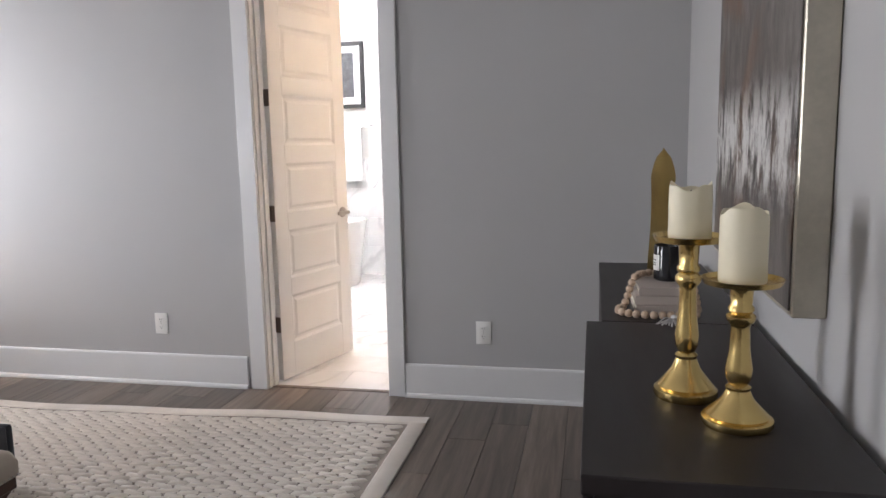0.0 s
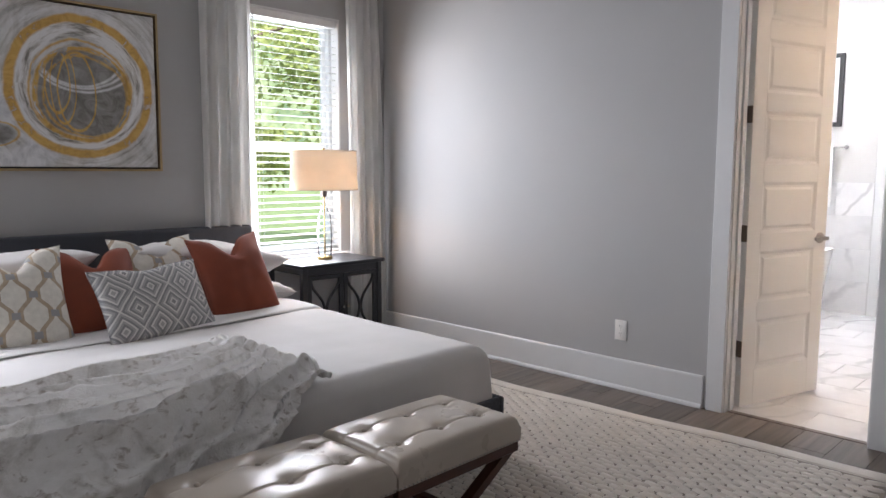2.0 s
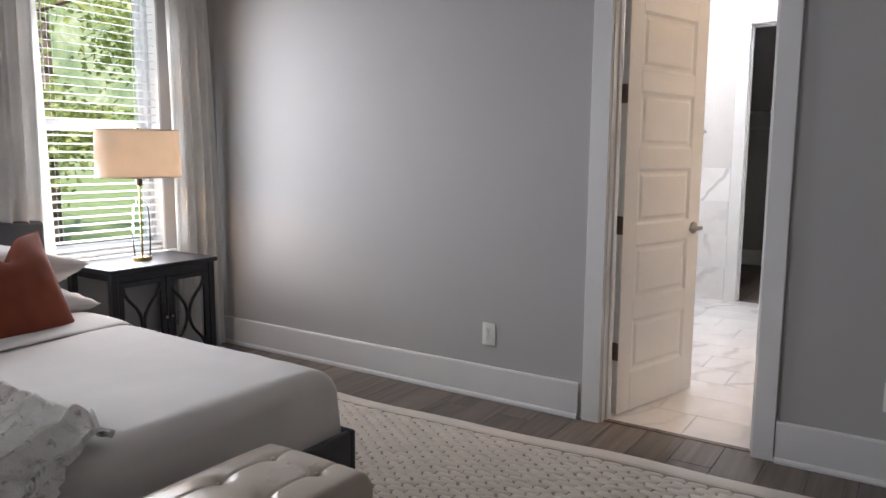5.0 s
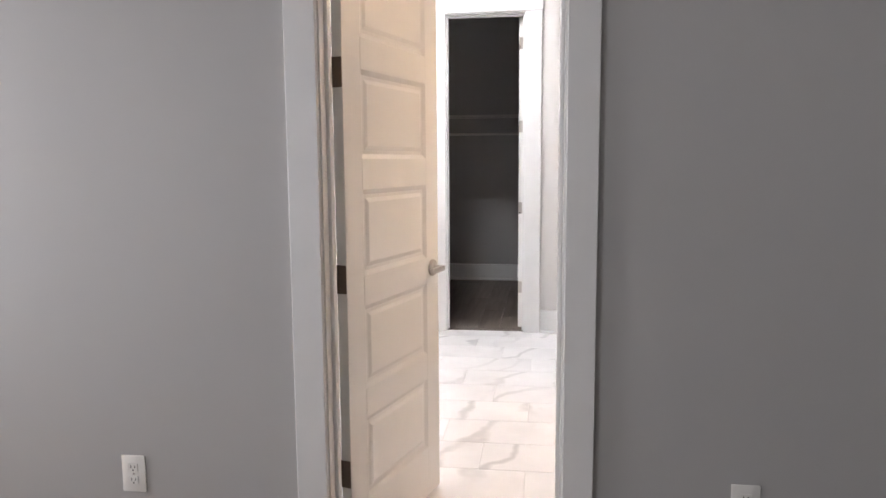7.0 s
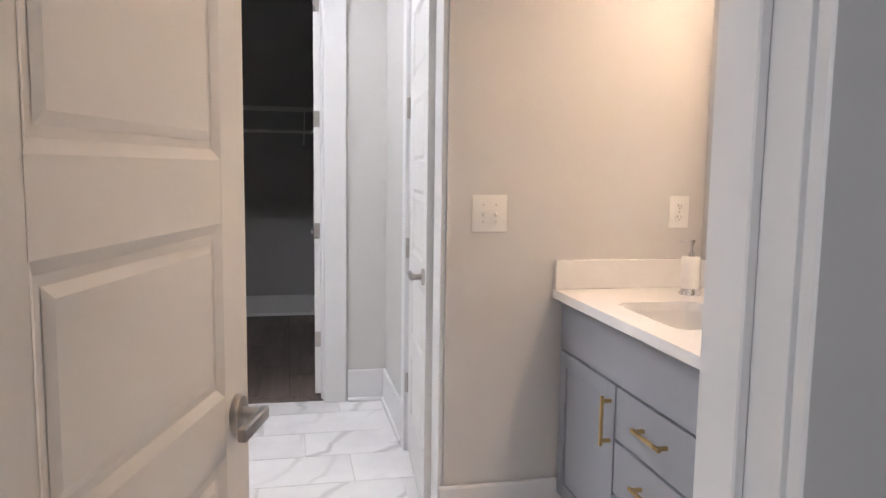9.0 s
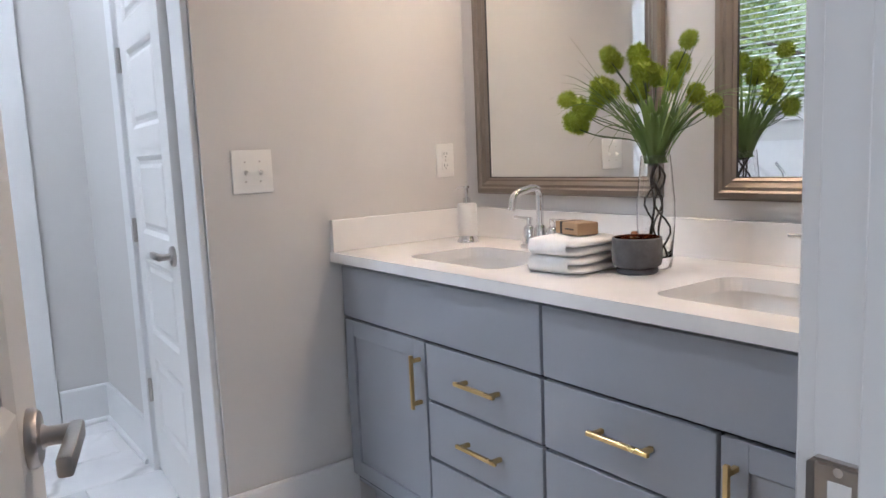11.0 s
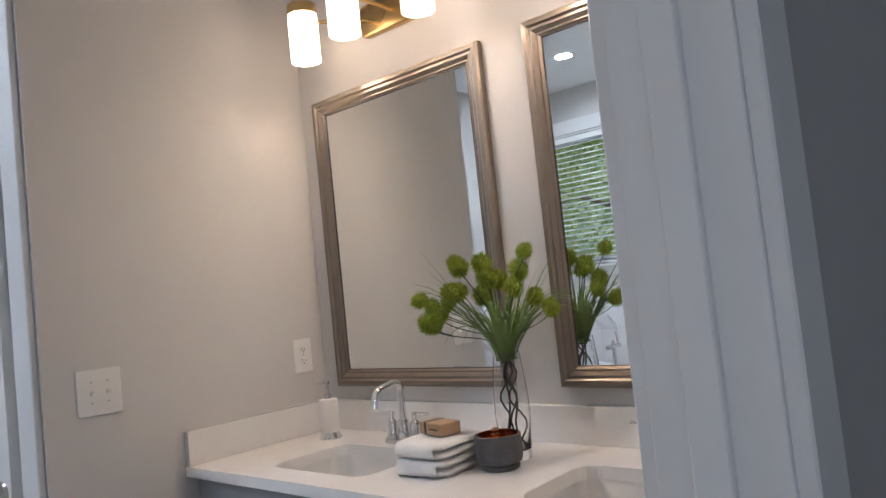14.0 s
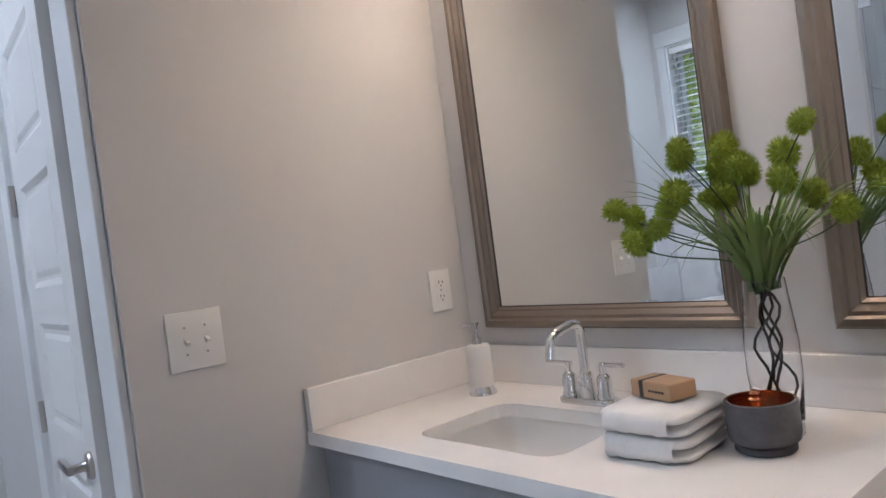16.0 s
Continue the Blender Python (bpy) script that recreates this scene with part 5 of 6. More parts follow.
tb = thing("towel_bar", at(-0.745, FAR, 1.53), "chrome towel bar with a hanging white towel", "towel bar")
bm = bmesh.new()
tube(bm, [(-0.29, -0.06, 0), (0.29, -0.06, 0)], 0.008, 10)
for x in (-0.28, 0.28):
    lathe(bm, [(0.022, 0), (0.022, 0.006), (0.010, 0.010), (0.010, 0.065)], pose(x, 0, 0, 90, 0, 0), 16)
part("bar", bm, CHROME, tb, "", 50)
tw = thing("hanging_towel", at(-0.745, FAR - 0.06, 1.53), "white towel hung over the bar", "towel")
bm = bmesh.new()
prof = [(-0.014, -0.55), (-0.012, 0.0), (0.0, 0.011), (0.012, 0.0), (0.013, -0.50)]
vs = grid(bm, 20, 4, lambda u, v: Vector((-0.21 + 0.40 * u, 0, 0)) + Vector((0, prof[round(v * 4)][0] * (1 + 0.25 * math.sin(9 * u)), prof[round(v * 4)][1])))
part("cloth", bm, TOWEL, tw, "", 180)

# ---- closet ----
cs = thing("wire_shelf", at(0.15, 6.10, 1.83), "white wire closet shelf with a hanging rod", "shelf")
for y, z, r in ((-0.02, 0, 0.0035), (-0.30, 0, 0.0035), (-0.30, -0.03, 0.0035), (-0.16, 0, 0.0035), (-0.26, -0.20, 0.013)):
    bm = bmesh.new()
    tube(bm, [(-1.40, y, z), (1.40, y, z)], r, 8)
    part("hanging_rod" if r > 0.01 else "rod", bm, PLASTIC, cs)
bm = bmesh.new()
for k in range(94):
    tube(bm, [(-1.40 + 0.03 * k, -0.01, 0.003), (-1.40 + 0.03 * k, -0.30, 0.003), (-1.40 + 0.03 * k, -0.30, -0.03)], 0.0016, 4)
part("wires", bm, PLASTIC, cs)
for x in (-0.7, 0.3, 1.1):
    bm = bmesh.new()
    tube(bm, [(x, -0.30, -0.03), (x, -0.005, -0.30)], 0.005, 6)
    tube(bm, [(x, -0.29, -0.02), (x, -0.26, -0.20)], 0.004, 6)
    part("brace", bm, PLASTIC, cs)

# ---- bedroom: rug ----
RX0, RX1, RY0, RY1 = -1.62, 0.985, -4.35, -0.345
rug = thing("area_rug", at((RX0 + RX1) / 2, (RY0 + RY1) / 2, 0), "cream chunky woven area rug with a flat border", "rug")
RC = Vector(((RX0 + RX1) / 2, (RY0 + RY1) / 2, 0))


def wav(x, y):
    """The gently wavy far edge of the rug."""
    k = max(0.0, (y - RY1 + 0.5) / 0.5)
    return k * (0.046 * x - 0.012 + 0.012 * math.sin(3.1 * x + 0.6) + 0.008 * math.sin(7.3 * x))


bm = bmesh.new()
grid(bm, 60, 24, lambda u, v: Vector((RX0 + (RX1 - RX0) * u, RY0 + (RY1 - RY0) * v + wav(RX0 + (RX1 - RX0) * u, RY0 + (RY1 - RY0) * v), 0.006)) - RC)
part("ground_weave", bm, RUGBASE, rug)
bm = bmesh.new()
B = 0.085


def strip(f, n):
    rows = []
    for i in range(n + 1):
        u = i / n
        rows.append([bm.verts.new(Vector(f(u, w, h)) - RC) for w, h in ((0, 0.0), (0.0, 0.008), (0.006, 0.0125), (B - 0.006, 0.0125), (B, 0.006))])
    for a, b in zip(rows, rows[1:]):
        for k in range(4):
            bm.faces.new((a[k], a[k + 1], b[k + 1], b[k]))


strip(lambda u, w, h: (RX0 + (RX1 - RX0) * u, RY1 - w + wav(RX0 + (RX1 - RX0) * u, RY1 - w), h), 70)
strip(lambda u, w, h: (RX0 + (RX1 - RX0) * u, RY0 + w, h), 8)
strip(lambda u, w, h: (RX1 - w, RY0 + B + (RY1 - RY0 - 2 * B) * u + wav(RX1, RY0 + B + (RY1 - RY0 - 2 * B) * u), h), 30)
strip(lambda u, w, h: (RX0 + w, RY0 + B + (RY1 - RY0 - 2 * B) * u, h), 30)
part("border", bm, RUGYARN, rug, "flat cream woven border", 40)
verts, faces = [], []
rr = random.Random(11)
py = 0.034
ny, nx = int((RY1 - RY0 - 2 * B) / py), int((RX1 - RX0 - 2 * B) / 0.088)
SEC = [(-1.0, 0.0), (-0.7, 0.75), (0, 1.0), (0.7, 0.75), (1.0, 0.0)]
for j in range(ny):
    for i in range(nx):
        cx = RX0 + B + 0.044 + 0.088 * (i + 0.5 * (j % 2)) + rr.uniform(-0.003, 0.003)
        cy = RY0 + B + py * (j + 0.5) + rr.uniform(-0.002, 0.002)
        cy += wav(cx, cy)
        sl = 0.16 if j % 2 else -0.16
        base = len(verts)
        ln, wd, ht = 0.0425 + rr.uniform(-0.002, 0.002), 0.0155, 0.0115 + rr.uniform(-0.001, 0.001)
        for s, k in ((-1.0, 0.30), (-0.75, 0.92), (0.0, 1.0), (0.75, 0.92), (1.0, 0.30)):
            for a, h in SEC:
                verts.append((cx + s * ln - RC.x, cy + s * ln * sl + a * wd * k - RC.y, 0.0062 + h * ht * k))
        for p in range(4):
            for q in range(4):
                v0 = base + p * 5 + q
                faces.append((v0, v0 + 1, v0 + 6, v0 + 5))
me = bpy.data.meshes.new("braid_weave")
me.from_pydata(verts, [], faces)
me.materials.append(RUGYARN)
me.shade_smooth()
br = new("braid_weave", me)
br.parent = rug
tagged(br, "rows of thick cream yarn braids", "", "", "stuff")

# ---- bed ----
BX0, BX1, BY0, BY1, BT = -2.66, -0.56, -3.36, -1.345, 0.52
BC = (BY0 + BY1) / 2
bed = thing("bed", at((BX0 + BX1) / 2, BC, 0), "king bed with charcoal upholstered frame and white linen", "bed")
BI = bed.matrix_world.inverted()


def bpart(name, bm, mat, parent=None, label="", smooth=None):
    bmesh.ops.transform(bm, matrix=BI, verts=bm.verts)
    return part(name, bm, mat, parent or bed, label, smooth)


bm = bmesh.new()
box(bm, -2.775, -2.665, -3.40, -1.265, 0.10, 0.945, 0.022, 3)
bpart("headboard", bm, UPHOL, None, "charcoal fabric headboard", 50)
for ya, yb in ((-3.385, -3.355), (-1.315, -1.285)):
    bm = bmesh.new()
    box(bm, -2.665, -0.485, ya, yb, 0.09, 0.275, 0.012, 2)
    bpart("side_rail", bm, UPHOL, None, "", 50)
bm = bmesh.new()
box(bm, -0.515, -0.485, -3.354, -1.316, 0.09, 0.275, 0.010, 2)
bpart("foot_rail", bm, UPHOL, None, "", 50)
for x in (-2.60, -0.53):
    for y in (-3.33, -1.34):
        bm = bmesh.new()
        cyl(bm, at(x, y, 0.012 if x > -1 else 0), 0.022, 0.028, 0.09, 14)
        bpart("leg", bm, BLACKWOOD)
bm = bmesh.new()
box(bm, BX0, BX1, BY0 + 0.01, BY1 - 0.01, 0.20, BT - 0.03, 0.06, 4)
bpart("mattress", bm, SHEET, None, "", 60)


def drape(sx, sy, x_edge, y_lo, y_hi, top, r=0.075):
    """A point of cloth lying on the bed: lengths past an edge turn down over a rounded rim."""
    ox, dx = sx, 0.0
    px, drop = sx, 0.0

    def bend(s):
        if s <= 0:
            return s, 0.0
        q = r * math.pi / 2
        if s < q:
            a = s / r
            return r * math.sin(a), r * (1 - math.cos(a))
        return r + 0.02 * min(1.0, (s - q) / 0.3), r + (s - q)

    ex, d1 = bend(sx - (x_edge - r))
    px = (x_edge - r) + ex
    if sy > y_hi - r:
        ey, d2 = bend(sy - (y_hi - r))
        py = (y_hi - r) + ey
    elif sy < y_lo + r:
        ey, d2 = bend((y_lo + r) - sy)
        py = (y_lo + r) - ey
    else:
        py, d2 = sy, 0.0
    return Vector((px, py, top - max(d1, d2) - 0.25 * min(d1, d2)))


def duvet(u, v):
    sx = -2.10 + u * (BX1 + 2.10 + 0.29)
    sy = BY0 - 0.27 + v * (BY1 - BY0 + 0.54)
    p = drape(sx, sy, BX1 + 0.02, BY0 - 0.015, BY1 + 0.015, BT)
    w = 0.010 * noise.noise((sx * 2.3, sy * 2.3, 1)) + 0.005 * noise.noise((sx * 7, sy * 4, 5))
    p.z += w
    low = max(0.0, BT - p.z)
    p.x += 0.015 * low * math.sin(11 * sy)
    p.y += 0.015 * low * math.sin(11 * sx)
    p.z = max(p.z, 0.225)
    return p


bm = bmesh.new()
grid(bm, 80, 90, duvet)
bpart("duvet", bm, SHEET, None, "smooth white duvet", 180)
bm = bmesh.new()


def turn_down(u, v):
    """The duvet's folded-back band by the pillows."""
    sy = BY0 - 0.22 + v * (BY1 - BY0 + 0.44)
    a = u * 2 * math.pi
    p = drape(-1.965, sy, BX1 + 0.02, BY0 - 0.015, BY1 + 0.015, BT)
    prof = Vector((0.20 * math.cos(a) + 0.015 * math.sin(5 * sy), 0, 0.013 * math.copysign(abs(math.sin(a)) ** 0.6, math.sin(a)) * (1.3 - 0.3 * math.cos(a)) + 0.006))
    q = p + prof
    if p.z < BT - 0.05:
        q = p + Vector((0.20 * math.cos(a), (0.012 * math.sin(a) + 0.012) * (1 if sy > BC else -1), 0))
    q.z += 0.006 * noise.noise((u * 3, sy * 5, 2))
    return q


grid(bm, 28, 70, turn_down)
bpart("folded_edge", bm, SHEET, None, "folded-back white duvet edge", 180)


# ---- pillows ----
def ridged(x, y, s):
    return (1 - min(1.0, abs(1.8 * noise.noise((x, y, s))))) ** 2


def cushion(name, mat, w, h, t, m, label, puff=0.55, pinch=0.05, seed=0, dent=0.0, group="bed pillows"):
    """A stuffed cushion in x and y, about its centre."""
    ob = thing(name, m, label, "pillow", group)
    bm = bmesh.new()
    n = 44 if mat is SHEET else 30

    def side(s):
        def f(u, v):
            a, b = 2 * u - 1, 2 * v - 1
            k = max(0.0, (1 - a * a)) ** puff * max(0.0, (1 - b * b)) ** puff
            e = 1 - pinch * (1 - b * b) * abs(a) ** 3
            g = 1 - pinch * (1 - a * a) * abs(b) ** 3
            wr = (0.014 * (ridged(a * 2.2 + seed, b * 3.4 + a, s) - 0.4) if mat is SHEET else 0.0) + 0.006 * noise.noise((a * 3 + seed, b * 3, s)) + 0.010 * noise.noise((a * 1.4 + seed, b * 1.4, s + 4))
            y = b * h / 2 * g
            if dent and b > 0:
                y -= dent * b * b * math.exp(-(a / 0.30) ** 2)
            return Vector((a * w / 2 * e, y, s * (t / 2 * k + wr * k ** 0.5)))
        return f

    for s in (1, -1):
        grid(bm, n, n, side(s))
    bmesh.ops.remove_doubles(bm, verts=bm.verts, dist=0.0004)
    part("cover", bm, mat, ob, "", 180)
    bm = bmesh.new()
    edge = []
    f = side(1)
    for k in range(n):
        edge.append(f(k / n, 0))
    for k in range(n):
        edge.append(f(1, k / n))
    for k in range(n):
        edge.append(f(1 - k / n, 1))
    for k in range(n):
        edge.append(f(0, 1 - k / n))
    tube(bm, edge + [edge[0]], 0.0028, 6)
    part("seam", bm, mat, ob, "", 60)
    return ob


def lying(x, y, z, rz, tilt=0.0, sag=0.0):
    return pose(x, y, z, sag, -tilt, rz)


def standing(x, y, h, lean, turn=0.0, roll=0.0, z=BT):
    """A cushion that stands on the bed and leans back to the headboard, its face towards the foot."""
    return Matrix.Translation((x, y, z)) @ Matrix.Rotation(radians(turn), 4, "Z") @ Matrix.Rotation(radians(-lean), 4, "Y") @ Matrix.Translation((0, 0, h / 2)) @ Matrix(((0, 0, 1, 0), (1, 0, 0, 0), (0, 1, 0, 0), (0, 0, 0, 1))) @ Matrix.Rotation(radians(roll), 4, "Z")


for k, y in enumerate((-2.87, -1.77)):
    cushion("sleeping_pillow", SHEET, 0.50, 0.94, 0.23, lying(-2.37, y, BT + 0.070, 0, 4, 5 if k == 0 else -5), "plump white sleeping pillow", 0.45, 0.04, k)
    cushion("sleeping_pillow", SHEET, 0.50, 0.92, 0.24, lying(-2.42, y - 0.01, BT + 0.235, 2, 14, 8 if k == 0 else -7), "plump white sleeping pillow", 0.45, 0.04, k + 3)
CG = "throw pillows"
cushion("throw_pillow", TRELLIS, 0.44, 0.52, 0.17, standing(-1.92, -2.86, 0.48, 28, -4, 0, BT - 0.02), "cream and taupe lattice throw pillow with a dented top", 0.5, 0.09, 7, 0.12, CG)
cushion("throw_pillow", TRELLIS, 0.46, 0.52, 0.16, standing(-2.06, -2.115, 0.48, 28, 2, 0, BT - 0.02), "cream and taupe lattice throw pillow with a dented top", 0.5, 0.09, 8, 0.12, CG)
cushion("throw_pillow", RUST, 0.46, 0.50, 0.17, standing(-1.99, -2.47, 0.46, 30, 5, -3, BT - 0.02), "rust velvet throw pillow with a dented top", 0.5, 0.09, 9, 0.13, CG)
cushion("throw_pillow", RUST, 0.45, 0.51, 0.18, standing(-1.92, -1.755, 0.47, 27, 4, 3, BT - 0.02), "rust velvet throw pillow with a dented top", 0.5, 0.09, 10, 0.13, CG)
cushion("lumbar_pillow", DIAMOND, 0.57, 0.38, 0.14, standing(-1.76, -2.285, 0.35, 30, 8, 1, BT), "grey and white diamond-patterned lumbar pillow", 0.5, 0.06, 12, 0.02, CG)

# ---- throw blanket ----
tb = thing("throw_blanket", at(-0.9, -2.8, BT), "mottled grey and cream faux fur throw draped over the bed", "throw blanket")
TI = tb.matrix_world.inverted()


def throw(u, v):
    sy = BY0 - 0.36 + v * 1.49
    lead = -1.34 + 0.16 * math.sin(2.6 * v + 0.4) + 0.04 * math.sin(9 * v)
    end = BX1 + 0.31 - 0.26 * max(0.0, v - 0.55) / 0.45 - 0.025 * math.sin(8 * v) + 0.03 * noise.noise((v * 9, 2, 2))
    sx = lead + u * (end - lead) + 0.03 * math.sin(5 * v) * (1 - u)
    p = drape(sx, sy, BX1 + 0.045, BY0 - 0.04, BY1 + 0.015, BT + 0.022, 0.09)
    warp = 1.5 * noise.noise((sy * 1.0, u * 2.2, 3)) + 0.18 * noise.noise((sy * 3.0, u * 5, 9))
    run = math.pi * (9.5 * u + 0.8 * warp + 0.7 * v)
    fold = (1 - abs(math.sin(run))) ** 1.4 * (0.62 + 0.8 * noise.noise((u * 5, sy * 1.4, 11)))
    swell = 0.5 + 0.5 * math.sin(2 * run + 1.1)
    crease = ridged(sx * 11.0 + 1.6 * sy, sy * 1.9, 6) ** 1.5
    fine = ridged(sx * 19 + 3 * sy, sy * 5.0, 14)
    edge = min(1.0, 6 * u, 8 * v, 6 * (1 - v) + 0.35)
    flat = 1.0 if p.z > BT - 0.06 else 0.5
    bulk = (0.066 * max(0.0, fold) + 0.012 * swell + 0.014 * crease + 0.005 * fine + 0.010) * (0.35 + 0.65 * edge) * flat
    if v > 0.93:
        bulk += 0.026 * math.sin(math.pi * (v - 0.93) / 0.07)
    p.z += bulk
    low = max(0.0, BT - p.z)
    p.y += (0.03 * noise.noise((sx * 9, 4, 4)) + 0.014 * math.sin(run)) * max(0.0, v - 0.8) / 0.2
    p.x += 0.10 * low * max(0.0, math.sin(8.5 * sy + 0.5)) + (0.03 * noise.noise((sy * 6, sx * 2, 1)) + 0.014 * crease + 0.040 * max(0.0, fold) if low > 0.05 else 0)
    p.y -= 0.08 * low * max(0.0, math.sin(8.0 * sx)) if sy < BY0 else 0
    hang = min(1.0, low / 0.10)
    if sx > BX1 - 0.03:
        p.x += hang * (0.060 * ridged(sy * 4.0 + 1.5 * sx, sx * 3.5, 21) + 0.014 * ridged(sy * 12, sx * 8, 3))
    if sy < BY0 + 0.03:
        p.y -= hang * (0.040 * ridged(sx * 5.0 + 1.5 * sy, sy * 2.5, 22) + 0.014 * ridged(sx * 12, sy * 8, 4))
    p.z = max(p.z, 0.03)
    return TI @ p


bm = bmesh.new()
grid(bm, 170, 230, throw)
part("fur", bm, FUR, tb, "", 180)
bm = bmesh.new()
rim = [throw(0, j / 60) for j in range(61)] + [throw(i / 40, 1) for i in range(1, 41)]
tube(bm, rim, 0.012, 8)
part("rolled_edge", bm, FUR, tb, "", 180)


# ---- tufted benches at the foot ----
def bench(y0, y1):
    X0, X1, ZS0, ZS1 = -0.398, 0.006, 0.335, 0.432
    b = thing("tufted_bench", at((X0 + X1) / 2, (y0 + y1) / 2, 0.012), "taupe tufted leather bench on crossed dark wood legs", "bench", "benches at the bed")
    inv = b.matrix_world.inverted()
    hx, hy = (X1 - X0) / 2, (y1 - y0) / 2
    tufts = [(-hx + 2 * hx * (i + 0.5) / 2, -hy + 2 * hy * (j + 0.5) / 3) for i in range(2) for j in range(3)]
    tufts = [(x * 0.86, y * 0.98) for x, y in tufts]
    bm = bmesh.new()

    def top(u, v):
        a, c = 2 * u - 1, 2 * v - 1
        x, y = a * hx, c * hy
        rim = 1 - max(abs(a) ** 14, abs(c) ** 18)
        z = ZS1 - 0.012 + 0.022 * (1 - a * a) ** 0.4 * (1 - c * c) ** 0.4 - 0.03 * (1 - rim) ** 2
        for tx, ty in tufts:
            d2 = (x - tx) ** 2 + (y - ty) ** 2
            z -= 0.011 * math.exp(-d2 / 0.0005) + 0.007 * math.exp(-d2 / 0.0030)
        for tx in (tufts[0][0], tufts[3][0]):
            z -= 0.0045 * math.exp(-((x - tx) / 0.0055) ** 2)
        return Vector((x * (1 - 0.012 * (1 - rim)), y * (1 - 0.012 * (1 - rim)), z - 0.012))

    vs = grid(bm, 90, 84, top)
    rim_top = [vs[i][0] for i in range(90)] + [vs[90][j] for j in range(84)] + [vs[90 - i][84] for i in range(90)] + [vs[0][84 - j] for j in range(84)]
    low = [bm.verts.new((v.co.x * 1.012, v.co.y * 1.008, ZS0 - 0.012)) for v in rim_top]
    mid = [bm.verts.new((v.co.x * 1.016, v.co.y * 1.011, (ZS0 + ZS1) / 2 - 0.012)) for v in rim_top]
    n = len(low)
    for k in range(n):
        j = (k + 1) % n
        bm.faces.new((rim_top[k], rim_top[j], mid[j], mid[k]))
        bm.faces.new((mid[k], mid[j], low[j], low[k]))
    part("seat", bm, LEATHER, b, "", 50)
    for tx, ty in tufts:
        bm = bmesh.new()
        lathe(bm, [(0.001, 0.006), (0.007, 0.004), (0.009, 0.0), (0.008, -0.004)], at(tx, ty, ZS1 - 0.019), 12, False)
        part("button", bm, LEATHER, b, "", 180)
    nail = bmesh.new()
    bmesh.ops.create_icosphere(nail, subdivisions=1, radius=0.0042)
    nm = mesh_of("nailhead", nail, NICKEL, 180)
    z = ZS0 + 0.006 - 0.012
    spots = [(hx * 1.014, -hy + 2 * hy * (k + 0.5) / 34) for k in range(34)] + [(-hx + 2 * hx * (k + 0.5) / 24, s * hy * 1.010) for k in range(24) for s in (-1, 1)]
    for x, y in spots:
        o = new("nailhead", nm)
        o.parent, o.location = b, (x, y, z)
    bm = bmesh.new()
    box(bm, -hx + 0.006, hx - 0.006, -hy + 0.006, hy - 0.006, ZS0 - 0.052, ZS0 - 0.0122, 0.003)
    part("apron", bm, MAHOG, b, "dark red-brown wood apron")
    zt = ZS0 - 0.05
    for s in (-1, 1):
        for k in (-1, 1):
            bm = bmesh.new()
            a, c = Vector((s * (hx - 0.045), k * (hy - 0.02), zt)), Vector((s * (hx - 0.045), -k * (hy - 0.10), 0))
            d = (c - a)
            w = Vector((0, 0.030, 0))
            o = Vector((0.017 + (0.003 if k > 0 else 0), 0, 0))
            q = [a - w - o, a + w - o, a + w + o, a - w + o, c - w - o, c + w - o, c + w + o, c - w + o]
            qs = [bm.verts.new(p) for p in q]
            for f in ((0, 1, 2, 3), (4, 5, 6, 7), (0, 1, 5, 4), (1, 2, 6, 5), (2, 3, 7, 6), (3, 0, 4, 7)):
                bm.faces.new([qs[i] for i in f])
            part("crossed_leg", bm, MAHOG, b, "dark wood crossed leg")
    bm = bmesh.new()
    box(bm, -hx + 0.06, hx - 0.06, -0.018, 0.018, zt / 2 - 0.03, zt / 2 + 0.012, 0.004)
    part("stretcher", bm, MAHOG, b)


bench(-2.992, -2.396)
bench(-2.388, -1.792)


